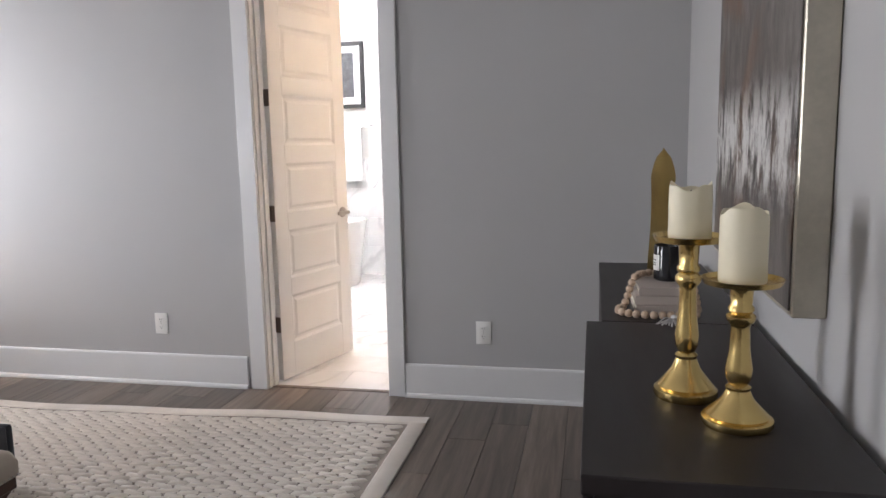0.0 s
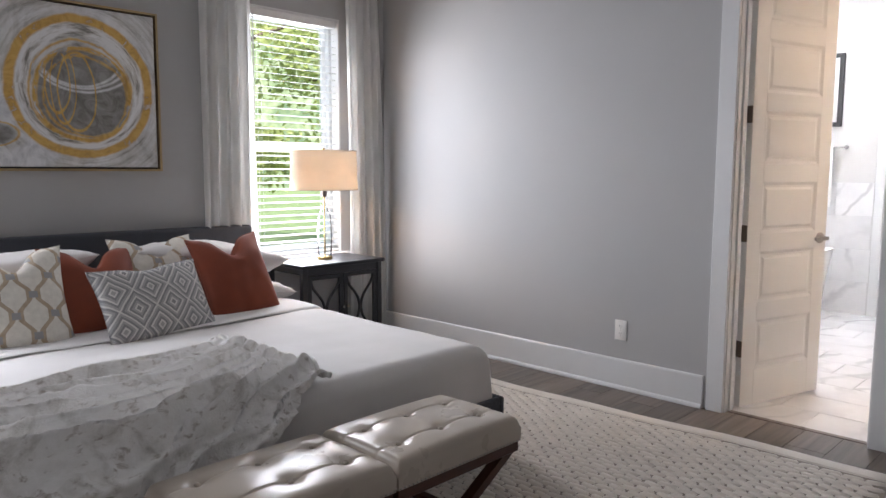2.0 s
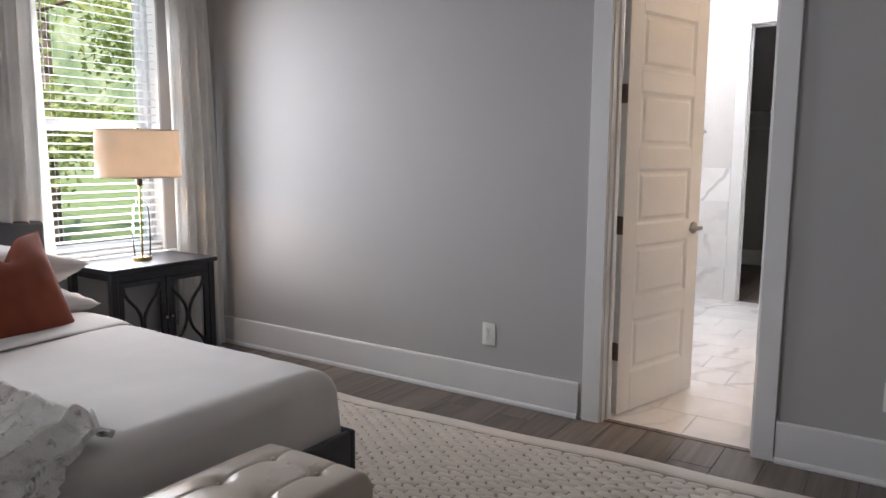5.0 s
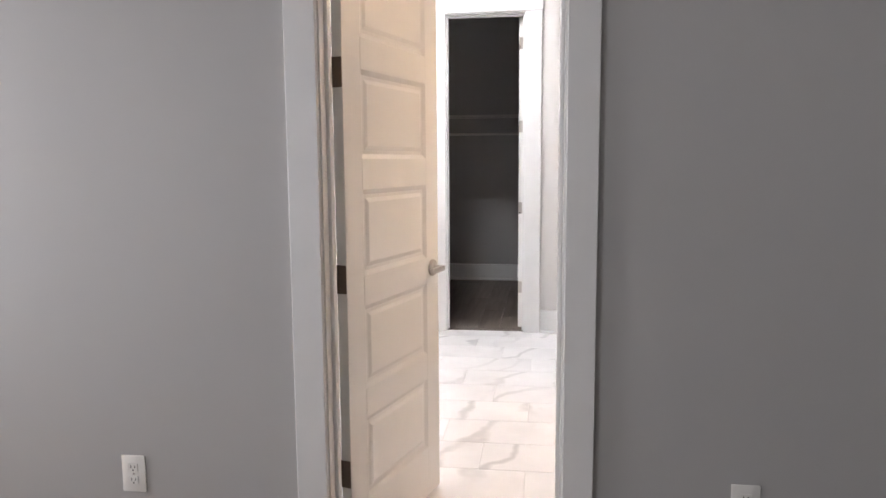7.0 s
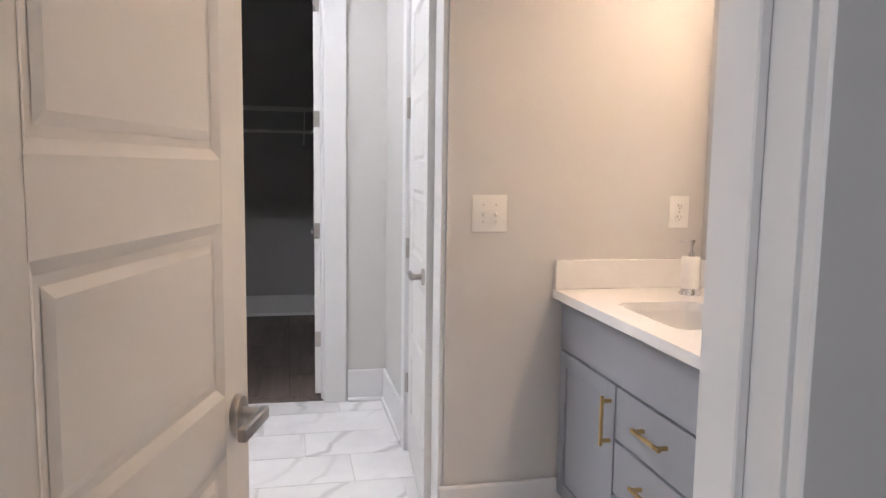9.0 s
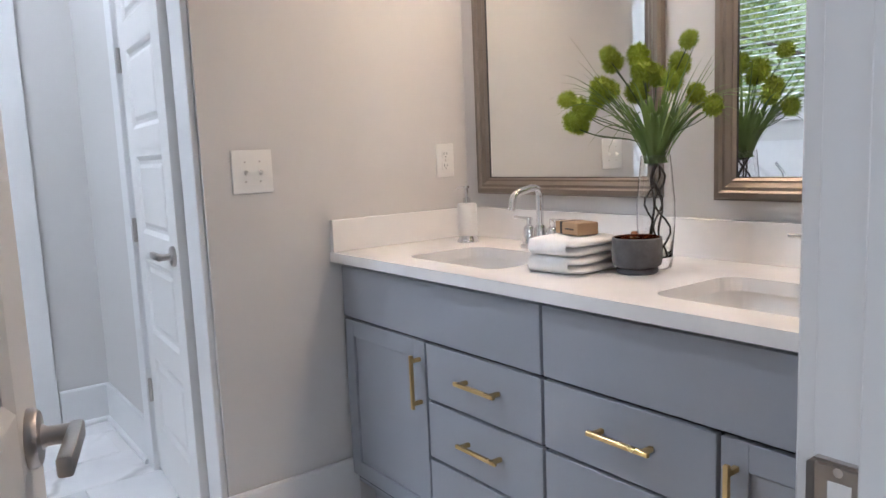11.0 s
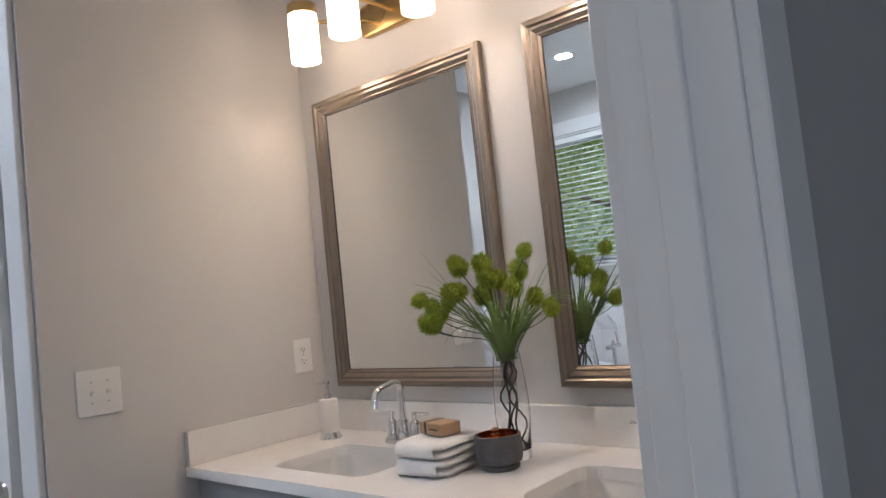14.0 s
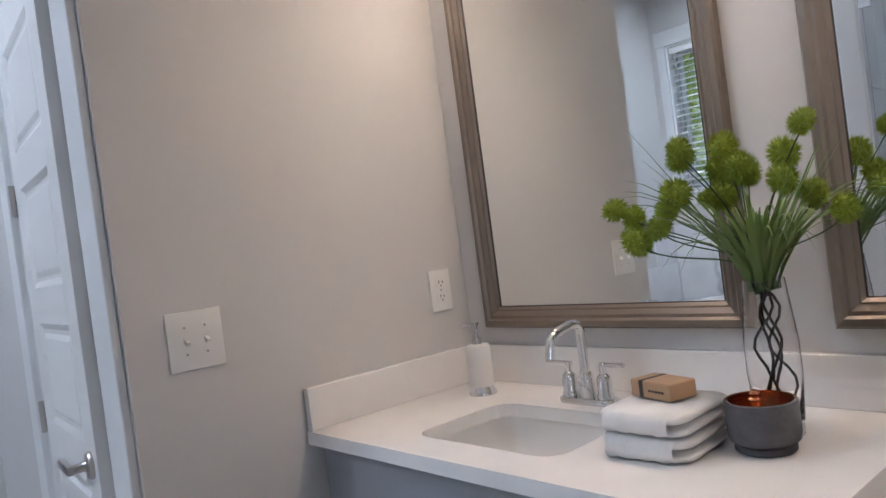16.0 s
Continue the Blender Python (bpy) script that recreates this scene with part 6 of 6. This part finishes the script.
# ---- nightstands ----
def nightstand(y0, y1):
    X0, X1, H = -2.755, -2.30, 0.69
    hy = (y1 - y0) / 2
    nsd = thing("nightstand", at(X0, (y0 + y1) / 2, 0), "black wooden nightstand with open curved lattice doors", "nightstand", "nightstands")
    D = X1 - X0
    bm = bmesh.new()
    box(bm, -0.005, D + 0.012, -hy, hy, H - 0.026, H, 0.005, 2)
    part("top", bm, BLACKWOOD, nsd)
    for x in (0.02, D - 0.045):
        for y in (-hy + 0.015, hy - 0.055):
            bm = bmesh.new()
            box(bm, x, x + 0.04, y, y + 0.04, 0, H - 0.027, 0.003)
            part("leg", bm, BLACKWOOD, nsd)
    bm = bmesh.new()
    box(bm, 0.03, D - 0.012, -hy + 0.056, hy - 0.056, H - 0.075, H - 0.027)
    part("apron", bm, BLACKWOOD, nsd)
    bm = bmesh.new()
    box(bm, 0.025, D - 0.01, -hy + 0.02, hy - 0.02, 0.09, 0.115, 0.003)
    part("shelf", bm, BLACKWOOD, nsd)
    for s in (-1, 1):
        ya, yb = (0.003, hy - 0.058) if s > 0 else (-hy + 0.058, -0.003)
        z0, z1 = 0.118, H - 0.078
        bm = bmesh.new()
        xf = D - 0.03
        for a, b, c, d in ((ya, ya + 0.030, z0, z1), (yb - 0.030, yb, z0, z1), (ya + 0.03, yb - 0.03, z0, z0 + 0.03), (ya + 0.03, yb - 0.03, z1 - 0.028, z1)):
            box(bm, xf, xf + 0.02, a, b, c, d, 0.002)
        dr = part("lattice_door", bm, BLACKWOOD, nsd)
        a, b = ya + 0.03, yb - 0.03
        mid, zm = (a + b) / 2, (z0 + z1) / 2
        for e, sg in ((a, 1), (b, -1)):
            bm = bmesh.new()
            pts = bezier((xf + 0.010, e, z1 - 0.03), (xf + 0.010, e + sg * 0.005, z1 - 0.12), (xf + 0.010, mid - sg * 0.012, zm + 0.12), (xf + 0.010, mid - sg * 0.006, zm), 10)
            pts += bezier((xf + 0.010, mid - sg * 0.006, zm), (xf + 0.010, mid - sg * 0.012, zm - 0.12), (xf + 0.010, e + sg * 0.005, z0 + 0.12), (xf + 0.010, e, z0 + 0.03), 10)[1:]
            tube(bm, pts, 0.0095, 8)
            part("curved_bar", bm, BLACKWOOD, dr, "", 60)
        bm = bmesh.new()
        lathe(bm, [(0.005, 0), (0.005, 0.012), (0.010, 0.018), (0.009, 0.024)], pose(xf + 0.02, ya + 0.015 if s > 0 else yb - 0.015, zm + 0.02, 0, 90, 0), 12)
        part("knob", bm, NICKEL, dr, "small metal knob", 50)
    return nsd


nightstand(-1.140, -0.440)
nightstand(-4.225, -3.525)

# ---- table lamp ----
tl = thing("table_lamp", at(-2.52, -0.79, 0.69), "clear glass table lamp with a cream linen drum shade", "table lamp")
bm = bmesh.new()
lathe(bm, [(0.052, 0), (0.052, 0.018), (0.048, 0.022), (0.010, 0.023)], Matrix(), 32)
part("base", bm, GOLD, tl, "brass disc base", 40)
bm = bmesh.new()
lathe(bm, [(0.040, 0.023), (0.046, 0.03), (0.050, 0.12), (0.050, 0.20), (0.046, 0.30), (0.030, 0.335), (0.022, 0.345), (0.022, 0.365), (0.020, 0.365), (0.020, 0.345), (0.028, 0.333), (0.0435, 0.30), (0.0475, 0.20), (0.0475, 0.12), (0.0435, 0.032), (0.038, 0.026)], Matrix(), 32, False)
part("glass_body", bm, LAMPGLASS, tl, "clear glass bottle body", 60)
bm = bmesh.new()
tube(bm, [(0, 0, 0.022), (0, 0, 0.47)], 0.006, 10)
part("stem", bm, GOLD, tl, "", 60)
bm = bmesh.new()
lathe(bm, [(0.012, 0.43), (0.019, 0.44), (0.019, 0.475), (0.013, 0.50)], Matrix(), 18)
part("socket", bm, BRONZE, tl, "", 50)
bm = bmesh.new()
lathe(bm, [(0.232, 0.478), (0.224, 0.748), (0.222, 0.748), (0.230, 0.478)], Matrix(), 64, False)
part("shade", bm, LINEN, tl, "cream linen drum shade", 40)
for z, r in ((0.482, 0.232), (0.744, 0.2245)):
    bm = bmesh.new()
    tube(bm, [(r * math.cos(2 * math.pi * k / 48), r * math.sin(2 * math.pi * k / 48), z) for k in range(49)], 0.0035, 6)
    part("shade_trim", bm, LINEN, tl, "", 60)
bm = bmesh.new()
for k in range(3):
    a = 2 * math.pi * k / 3
    tube(bm, [(0, 0, 0.735), (0.222 * math.cos(a), 0.222 * math.sin(a), 0.742)], 0.002, 5)
tube(bm, [(0, 0, 0.47), (0.045, 0, 0.58), (0, 0, 0.735)], 0.002, 5)
lathe(bm, [(0.004, 0.735), (0.010, 0.745), (0.012, 0.756), (0.006, 0.765)], Matrix(), 12)
part("harp", bm, GOLD, tl, "", 60)
bm = bmesh.new()
bmesh.ops.create_icosphere(bm, subdivisions=2, radius=0.032, matrix=at(0, 0, 0.56))
part("bulb", bm, BULB, tl, "lit warm bulb", 180)

# ---- painting over the bed ----
pg = thing("canvas_painting", at(BW, -2.43, 1.76), "abstract grey canvas with gold rings in a thin gold frame", "painting")
hw, hh = 0.61, 0.465
bm = bmesh.new()
for a, b, c, d in ((-hw, -hw + 0.013, -hh, hh), (hw - 0.013, hw, -hh, hh), (-hw + 0.013, hw - 0.013, -hh, -hh + 0.013), (-hw + 0.013, hw - 0.013, hh - 0.013, hh)):
    box(bm, 0.001, 0.046, a, b, c, d, 0.001)
part("frame", bm, GOLDFRAME, pg, "thin gold floater frame")
bm = bmesh.new()
box(bm, 0.002, 0.034, -hw + 0.022, hw - 0.022, -hh + 0.022, hh - 0.022, 0.002)
part("canvas", bm, ABSTRACT, pg, "grey brushwork with gold rings")
bm = bmesh.new()
box(bm, 0.0015, 0.006, -hw + 0.012, hw - 0.012, -hh + 0.012, hh - 0.012)
part("backing", bm, BLACKBAND, pg, "black gap round the canvas")

# ---- dressers and what stands on them ----
def dresser(x0, y0, y1):
    H = 0.85
    ob = thing("dresser", at(RW - 0.02, (y0 + y1) / 2, 0), "espresso wood dresser with plain drawer fronts", "dresser", "dressers")
    hy, dx = (y1 - y0) / 2, x0 - (RW - 0.02)
    bm = bmesh.new()
    box(bm, dx, 0, -hy, hy, H - 0.032, H, 0.003, 2)
    part("top", bm, ESPRESSO, ob)
    bm = bmesh.new()
    box(bm, dx + 0.02, -0.004, -hy + 0.008, hy - 0.008, 0.07, H - 0.0325)
    part("body", bm, ESPRESSO, ob)
    for k in range(3):
        bm = bmesh.new()
        box(bm, dx + 0.002, dx + 0.019, -hy + 0.014, hy - 0.014, 0.09 + 0.24 * k, 0.09 + 0.24 * k + 0.232, 0.002)
        part("drawer", bm, ESPRESSO, ob)
    for y in (-hy + 0.04, hy - 0.04):
        for x in (dx + 0.06, -0.06):
            bm = bmesh.new()
            box(bm, x - 0.022, x + 0.022, y - 0.022, y + 0.022, 0, 0.07)
            part("foot", bm, ESPRESSO, ob)


dresser(1.748, -2.605, -1.662)
dresser(1.788, -1.655, -0.672)
DZ = 0.85


def candlestick(x, y, h, ch, cr):
    k = h / 0.32
    c = thing("candlestick", at(x, y, DZ), "turned gold metal candlestick", "candlestick", "candlesticks")
    bm = bmesh.new()
    lathe(bm, [(r, z * k) for r, z in ((0.056, 0), (0.059, 0.006), (0.058, 0.016), (0.050, 0.020), (0.052, 0.024), (0.042, 0.036), (0.026, 0.058), (0.019, 0.078))], Matrix(), 36)
    part("foot", bm, GOLD, c, "", 40)
    bm = bmesh.new()
    lathe(bm, [(r, z * k) for r, z in ((0.019, 0.078), (0.021, 0.084), (0.015, 0.090), (0.021, 0.105), (0.022, 0.125), (0.017, 0.165), (0.015, 0.215), (0.017, 0.222), (0.023, 0.230), (0.024, 0.240), (0.017, 0.248), (0.021, 0.252), (0.021, 0.258), (0.017, 0.264), (0.019, 0.300), (0.026, 0.308))], Matrix(), 32)
    part("shaft", bm, GOLD, c, "", 50)
    bm = bmesh.new()
    lathe(bm, [(r, z * k) for r, z in ((0.020, 0.306), (0.058, 0.312), (0.064, 0.321), (0.066, 0.321), (0.061, 0.309), (0.022, 0.302))], Matrix(), 40)
    part("drip_pan", bm, GOLD, c, "", 40)
    w = thing("pillar_candle", at(x, y, DZ + 0.3135 * k), "ivory pillar candle with a melted wavy rim", "candle", "pillar candles")
    bm = bmesh.new()
    n = 40
    rings = []
    for r, z, wv in ((cr * 0.98, 0, 0), (cr, 0.004, 0), (cr, ch * 0.6, 0), (cr * 0.99, ch - 0.008, 1), (cr * 0.95, ch, 1), (cr * 0.86, ch - 0.003, 1), (cr * 0.80, ch - 0.016, 0.4), (0.002, ch - 0.020, 0)):
        rings.append([(r * math.cos(2 * math.pi * i / n), r * math.sin(2 * math.pi * i / n), z + wv * 0.006 * (math.sin(4 * math.pi * i / n + x * 40) + 0.5 * math.sin(10 * math.pi * i / n + 1))) for i in range(n)])
    loops(bm, rings, True, True)
    part("wax", bm, WAX, w, "", 50)
    bm = bmesh.new()
    tube(bm, [(0, 0, ch - 0.022), (0.001, 0.001, ch - 0.008)], 0.0012, 5)
    part("wick", bm, BLACKBAND, w)


candlestick(1.938, -2.233, 0.308, 0.098, 0.0385)
candlestick(2.007, -2.366, 0.253, 0.120, 0.0385)
BKX, BKY = 1.955, -1.47
for k, (w, d, h, rz) in enumerate(((0.15, 0.215, 0.028, 2), (0.145, 0.21, 0.026, -1), (0.14, 0.205, 0.024, 3))):
    bk = thing("book", pose(BKX, BKY, DZ + 0.0005 + sum((0.028, 0.026, 0.024)[:k]), 0, 0, rz), "cream cloth book in a small stack", "book", "stacked books")
    bm = bmesh.new()
    box(bm, -w / 2, w / 2, -d / 2, d / 2, 0, 0.003, 0.001)
    box(bm, -w / 2, w / 2, -d / 2, d / 2, h - 0.0035, h - 0.0005, 0.001)
    box(bm, -w / 2, w / 2, -d / 2, -d / 2 + 0.003, 0.003, h - 0.0035)
    part("cover", bm, COVER, bk)
    bm = bmesh.new()
    box(bm, -w / 2 + 0.004, w / 2 - 0.004, -d / 2 + 0.004, d / 2 - 0.004, 0.0032, h - 0.0037)
    part("pages", bm, PAGES, bk)
BZ = DZ + 0.0795
jar = thing("candle_jar", at(BKX + 0.025, BKY + 0.02, BZ), "black glass candle jar with a white label", "candle jar")
bm = bmesh.new()
lathe(bm, [(0.038, 0), (0.042, 0.004), (0.042, 0.098), (0.040, 0.102), (0.038, 0.098), (0.038, 0.080), (0.001, 0.078)], Matrix(), 36, False)
part("glass", bm, BLACKGLASS, jar, "", 40)
bm = bmesh.new()
grid(bm, 10, 1, lambda u, v: Vector((0.0424 * math.cos(radians(165 + 62 * u)), 0.0424 * math.sin(radians(165 + 62 * u)), 0.030 + 0.045 * v)))
lab = part("label", bm, PLASTIC, jar, "white paper label", 180)
bm = bmesh.new()
for z, s in ((0.058, 0.5), (0.050, 0.35), (0.044, 0.42)):
    grid(bm, 6, 1, lambda u, v: Vector((0.0427 * math.cos(radians(196 + 62 * s * (u - 0.5))), 0.0427 * math.sin(radians(196 + 62 * s * (u - 0.5))), z + 0.003 * v)))
part("print", bm, BLACKBAND, lab)
bd = thing("bead_garland", at(BKX, BKY, DZ), "pale wooden bead garland with a cotton tassel", "bead garland")
bm = bmesh.new()
bmesh.ops.create_icosphere(bm, subdivisions=2, radius=0.0115)
bead = mesh_of("bead", bm, BEAD, 180)
path = bezier((0.085, -0.135, 0.012), (-0.06, -0.19, 0.012), (-0.16, -0.13, 0.012), (-0.105, -0.06, 0.012), 15)
path += bezier((-0.105, -0.06, 0.012), (-0.088, -0.02, 0.03), (-0.082, 0.0, 0.088), (-0.060, 0.03, 0.0905), 6)[1:]
path += bezier((-0.060, 0.03, 0.0905), (-0.03, 0.085, 0.0905), (0.03, 0.09, 0.0905), (0.062, 0.06, 0.0905), 6)[1:]
path += bezier((0.062, 0.06, 0.0905), (0.10, 0.02, 0.085), (0.10, -0.02, 0.03), (0.098, -0.06, 0.012), 6)[1:] + [Vector((0.094, -0.10, 0.012))]
dense = []
for a, b in zip(path, path[1:]):
    dense += [a.lerp(b, k / 8) for k in range(8)]
last = None
for p in dense:
    if last is None or (p - last).length >= 0.0215:
        o = new("bead", bead)
        o.parent, o.location = bd, p
        last = p
bm = bmesh.new()
lathe(bm, [(0.004, 0), (0.009, 0.006), (0.009, 0.016), (0.006, 0.022)], pose(0.02, -0.168, 0.010, 90, 0, 20), 12)
for k in range(46):
    a = rs.uniform(-0.9, 0.9)
    tube(bm, [(0.02, -0.185, 0.010), (0.02 + 0.03 * math.sin(a), -0.185 - 0.03 * math.cos(a), 0.012 + rs.uniform(-0.006, 0.006)), (0.02 + 0.062 * math.sin(a), -0.185 - 0.06 * math.cos(a), 0.004 + rs.uniform(0, 0.006))], 0.0017, 4)
part("tassel", bm, SHEET, bd, "off-white cotton tassel", 60)
lf = thing("gold_leaf_ornament", at(1.985, -1.05, DZ), "tall curved gold leaf ornament on the dresser", "ornament")
bm = bmesh.new()
lathe(bm, [(0.05, 0), (0.05, 0.012), (0.012, 0.018)], Matrix(), 24)
part("base", bm, GOLD, lf, "", 40)
bm = bmesh.new()


def leaf_pt(u, v, off):
    z = 0.016 + 0.43 * v
    w = 0.050 * min(1.0, math.sqrt(max(0.0, (1 - v) * 5))) * (0.35 + 0.65 * v) + 0.003
    bow = 0.030 * math.sin(2.4 * v) - 0.02 * v
    return Vector((bow - 0.02 + (2 * u - 1) * w * 0.9 + (0.03 * v * v), (2 * u - 1) * w * 0.25 + off, z + 0.012 * (1 - (2 * u - 1) ** 2)))


grid(bm, 8, 24, lambda u, v: leaf_pt(u, v, 0.003))
grid(bm, 8, 24, lambda u, v: leaf_pt(u, v, -0.003))
part("leaf", bm, GOLD, lf, "", 180)
wa = thing("wall_art", at(RW, -1.712, 1.585), "large textured brown canvas with champagne edges", "painting")
bm = bmesh.new()
box(bm, -0.064, -0.001, -0.455, 0.455, -0.595, 0.595, 0.003)
part("edge", bm, CHAMPAGNE, wa, "champagne silver edge")
bm = bmesh.new()
box(bm, -0.068, -0.0642, -0.443, 0.443, -0.583, 0.583, 0.001)
part("canvas", bm, STREAKED, wa, "streaked brown and grey canvas")

# ---- outside ----
bm = bmesh.new()
grid(bm, 8, 8, lambda u, v: Vector((-400 + 800 * u, -400 + 800 * v, -0.55)))
structure("ground", bm, GRASS, "green lawn outside the house", "ground")


def tree(x, y, h, r, seed, z0=-0.55):
    q = random.Random(seed)
    t = thing("tree", at(x, y, z0), "leafy green deciduous tree outside the windows", "tree", "garden trees")
    bm = bmesh.new()
    tube(bm, bezier((0, 0, 0), (0.1, 0.05, h * 0.3), (-0.1, 0.1, h * 0.6), (0, 0, h * 0.92), 10), 0.16, 8, 0.03)
    tips = []
    for k in range(16):
        z = h * q.uniform(0.14, 0.85)
        a = q.uniform(0, 6.28)
        ln = r * q.uniform(0.55, 1.0) * (1.15 - 0.5 * abs(z / h - 0.45))
        e = Vector((ln * math.cos(a), ln * math.sin(a), z + q.uniform(0.1, 0.7)))
        p = bezier((0, 0, z), (e.x * 0.3, e.y * 0.3, z + 0.25), (e.x * 0.7, e.y * 0.7, e.z), e, 5)
        tube(bm, p, 0.05, 5, 0.012)
        tips += p[2:]
    part("trunk", bm, BARK, t, "", 60)
    verts, faces = [], []
    for c in tips:
        for _ in range(3):
            cc = c + Vector((q.gauss(0, 0.32), q.gauss(0, 0.32), q.gauss(0, 0.28)))
            for _ in range(44):
                p = cc + Vector((q.gauss(0, 0.24), q.gauss(0, 0.24), q.gauss(0, 0.20)))
                d = Vector((q.gauss(0, 1), q.gauss(0, 1), q.gauss(-0.3, 0.6))).normalized()
                s = d.orthogonal().normalized()
                s = (s * math.cos(1.0) + d.cross(s) * q.uniform(-1, 1)).normalized()
                L, W = q.uniform(0.09, 0.17), q.uniform(0.035, 0.060)
                b = len(verts)
                n = d.cross(s) * 0.012
                verts += [tuple(p), tuple(p + d * L * 0.5 + s * W + n), tuple(p + d * L), tuple(p + d * L * 0.5 - s * W + n)]
                faces += [(b, b + 1, b + 2), (b, b + 2, b + 3)]
    me = bpy.data.meshes.new("crown")
    me.from_pydata(verts, [], faces)
    me.materials.append(LEAF)
    c = new("crown", me)
    c.parent = t


for i, (x, y, h, r) in enumerate(((-9.2, 1.6, 7.5, 2.4), (-9.0, 6.0, 7.5, 2.6), (-8.4, -3.6, 6.0, 2.2), (-13.0, 4.3, 10.0, 3.3), (-12.0, -3.2, 9.0, 3.0), (-10.5, 9.5, 9.0, 3.0))):
    tree(x, y, h, r, 40 + i)

# added backdrop for distant woods; its emission stands in for sunlight
def woods_mat():
    m, nt, b = nodes_of("glowing_woods_backdrop")
    v = coords(nt)
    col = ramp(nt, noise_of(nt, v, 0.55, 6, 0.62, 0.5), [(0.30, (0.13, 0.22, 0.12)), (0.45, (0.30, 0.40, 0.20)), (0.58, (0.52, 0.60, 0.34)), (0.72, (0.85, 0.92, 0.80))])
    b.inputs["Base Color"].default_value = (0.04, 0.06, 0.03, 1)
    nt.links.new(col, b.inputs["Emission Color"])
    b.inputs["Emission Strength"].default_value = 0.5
    b.inputs["Roughness"].default_value = 1.0
    return m


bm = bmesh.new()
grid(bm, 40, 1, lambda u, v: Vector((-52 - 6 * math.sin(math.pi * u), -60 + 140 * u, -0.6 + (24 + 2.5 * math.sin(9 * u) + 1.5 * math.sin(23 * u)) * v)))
structure("backdrop", bm, woods_mat(), "pale green glowing backdrop added as distant sunlit woods", "backdrop", 180)

# ---- pieces of the floors and tiled walls ----
def plank_mesh(w, l):
    bm = bmesh.new()
    box(bm, -w / 2, w / 2, -l / 2, l / 2, -0.012, 0.0, 0.0012)
    return mesh_of("plank", bm, PLANK)


PW, PL = 0.178, 1.22
q = random.Random(3)
meshes = {}


def lay(x0, x1, y0, y1):
    x, k = x0, 0
    while x < x1 - 0.01:
        w = min(PW, x1 - x)
        y = y0 - q.uniform(0, PL)
        while y < y1:
            a, b = max(y, y0), min(y + PL, y1)
            if b - a > 0.03:
                key = (round(w - 0.0016, 3), round(b - a - 0.0016, 3))
                if key not in meshes:
                    meshes[key] = plank_mesh(*key)
                o = new("plank", meshes[key])
                o.parent, o.location = FLOOR, (x + w / 2, (a + b) / 2, 0)
            y += PL
        x += PW


lay(BW, RW, BACK, 0.03)
lay(-0.108, 0.492, FAR + 0.068, FAR + 0.12)
lay(-1.30, 1.60, FAR + 0.12, 6.10)


def tile_mesh(sx, sy, t=0.008):
    bm = bmesh.new()
    box(bm, 0, sx, 0, sy, -t, 0, 0.0012)
    return mesh_of("tile", bm, MARBLE)


def tiles(parent, m, w, h, tx, ty, g=0.003, shift=1 / 3, skip=None):
    """Tiles in the plane of m, x to w and y to h, row by row with a shift."""
    inv = parent.matrix_world.inverted()
    made = {}
    j, y = 0, 0.0
    while y < h - 0.01:
        b = min(ty, h - y)
        x = -tx * ((j * shift) % 1.0)
        while x < w - 0.005:
            a, c = max(x, 0.0), min(x + tx, w)
            if c - a > 0.02 and not (skip and skip((a + c) / 2, y + b / 2)):
                key = (round(c - a - g, 3), round(b - g, 3))
                if key not in made:
                    made[key] = tile_mesh(*key)
                o = new("tile", made[key])
                o.parent = parent
                o.matrix_basis = inv @ m @ Matrix.Translation((a, y, 0))
            x += tx
        y += ty
        j += 1


tiles(BATHFLOOR, at(BB, 0.068, 0.0), VX - BB, FAR - 0.068 + 0.03, 0.605, 0.302,
      skip=lambda x, y: x + BB > HX + 0.13 and y + 0.068 > SWY + 0.1)


def tile_wall(name, m, w, h, tx=0.302, ty=0.605, shift=0.5, skip=None):
    bm = bmesh.new()
    box(bm, 0, w, 0, h, -0.0115, -0.0032)
    ob = structure(name, bm, GROUT, "white marble wall tile with grey veins", "wall tile")
    ob.matrix_world = m
    bpy.context.view_layer.update()
    tiles(ob, m, w, h, tx, ty, 0.003, shift, skip)


UP_N = Matrix(((1, 0, 0, 0), (0, 0, -1, 0), (0, 1, 0, 0), (0, 0, 0, 1)))  # faces -y
UP_E = Matrix(((0, 0, 1, 0), (1, 0, 0, 0), (0, 1, 0, 0), (0, 0, 0, 1)))  # faces +x
UP_S = Matrix(((-1, 0, 0, 0), (0, 0, 1, 0), (0, 1, 0, 0), (0, 0, 0, 1)))  # faces +y
tile_wall("tile_wall_far", Matrix.Translation((BB + 0.012, FAR - 0.012, 0)) @ UP_N, -0.212 - BB - 0.012, 1.215, 0.605, 0.302, 0.5)
tile_wall("tile_wall_west", Matrix.Translation((BB + 0.012, PY1, 0)) @ UP_E, FAR - 0.012 - PY1, 1.215, 0.605, 0.302, 0.5)
tile_wall("tile_shower_north", Matrix.Translation((BB + 0.012, PY0, 0)) @ UP_N, PX - BB - 0.014, 2.90, 0.302, 0.605, 0.5)
tile_wall("tile_shower_west", Matrix.Translation((BB + 0.012, 0.137, 0)) @ UP_E, PY0 - 0.138, 2.90, 0.302, 0.605, 0.5)
tile_wall("tile_shower_south", Matrix.Translation((PX - 0.002, 0.137, 0)) @ UP_S, PX - BB - 0.014, 2.90, 0.302, 0.605, 0.5)
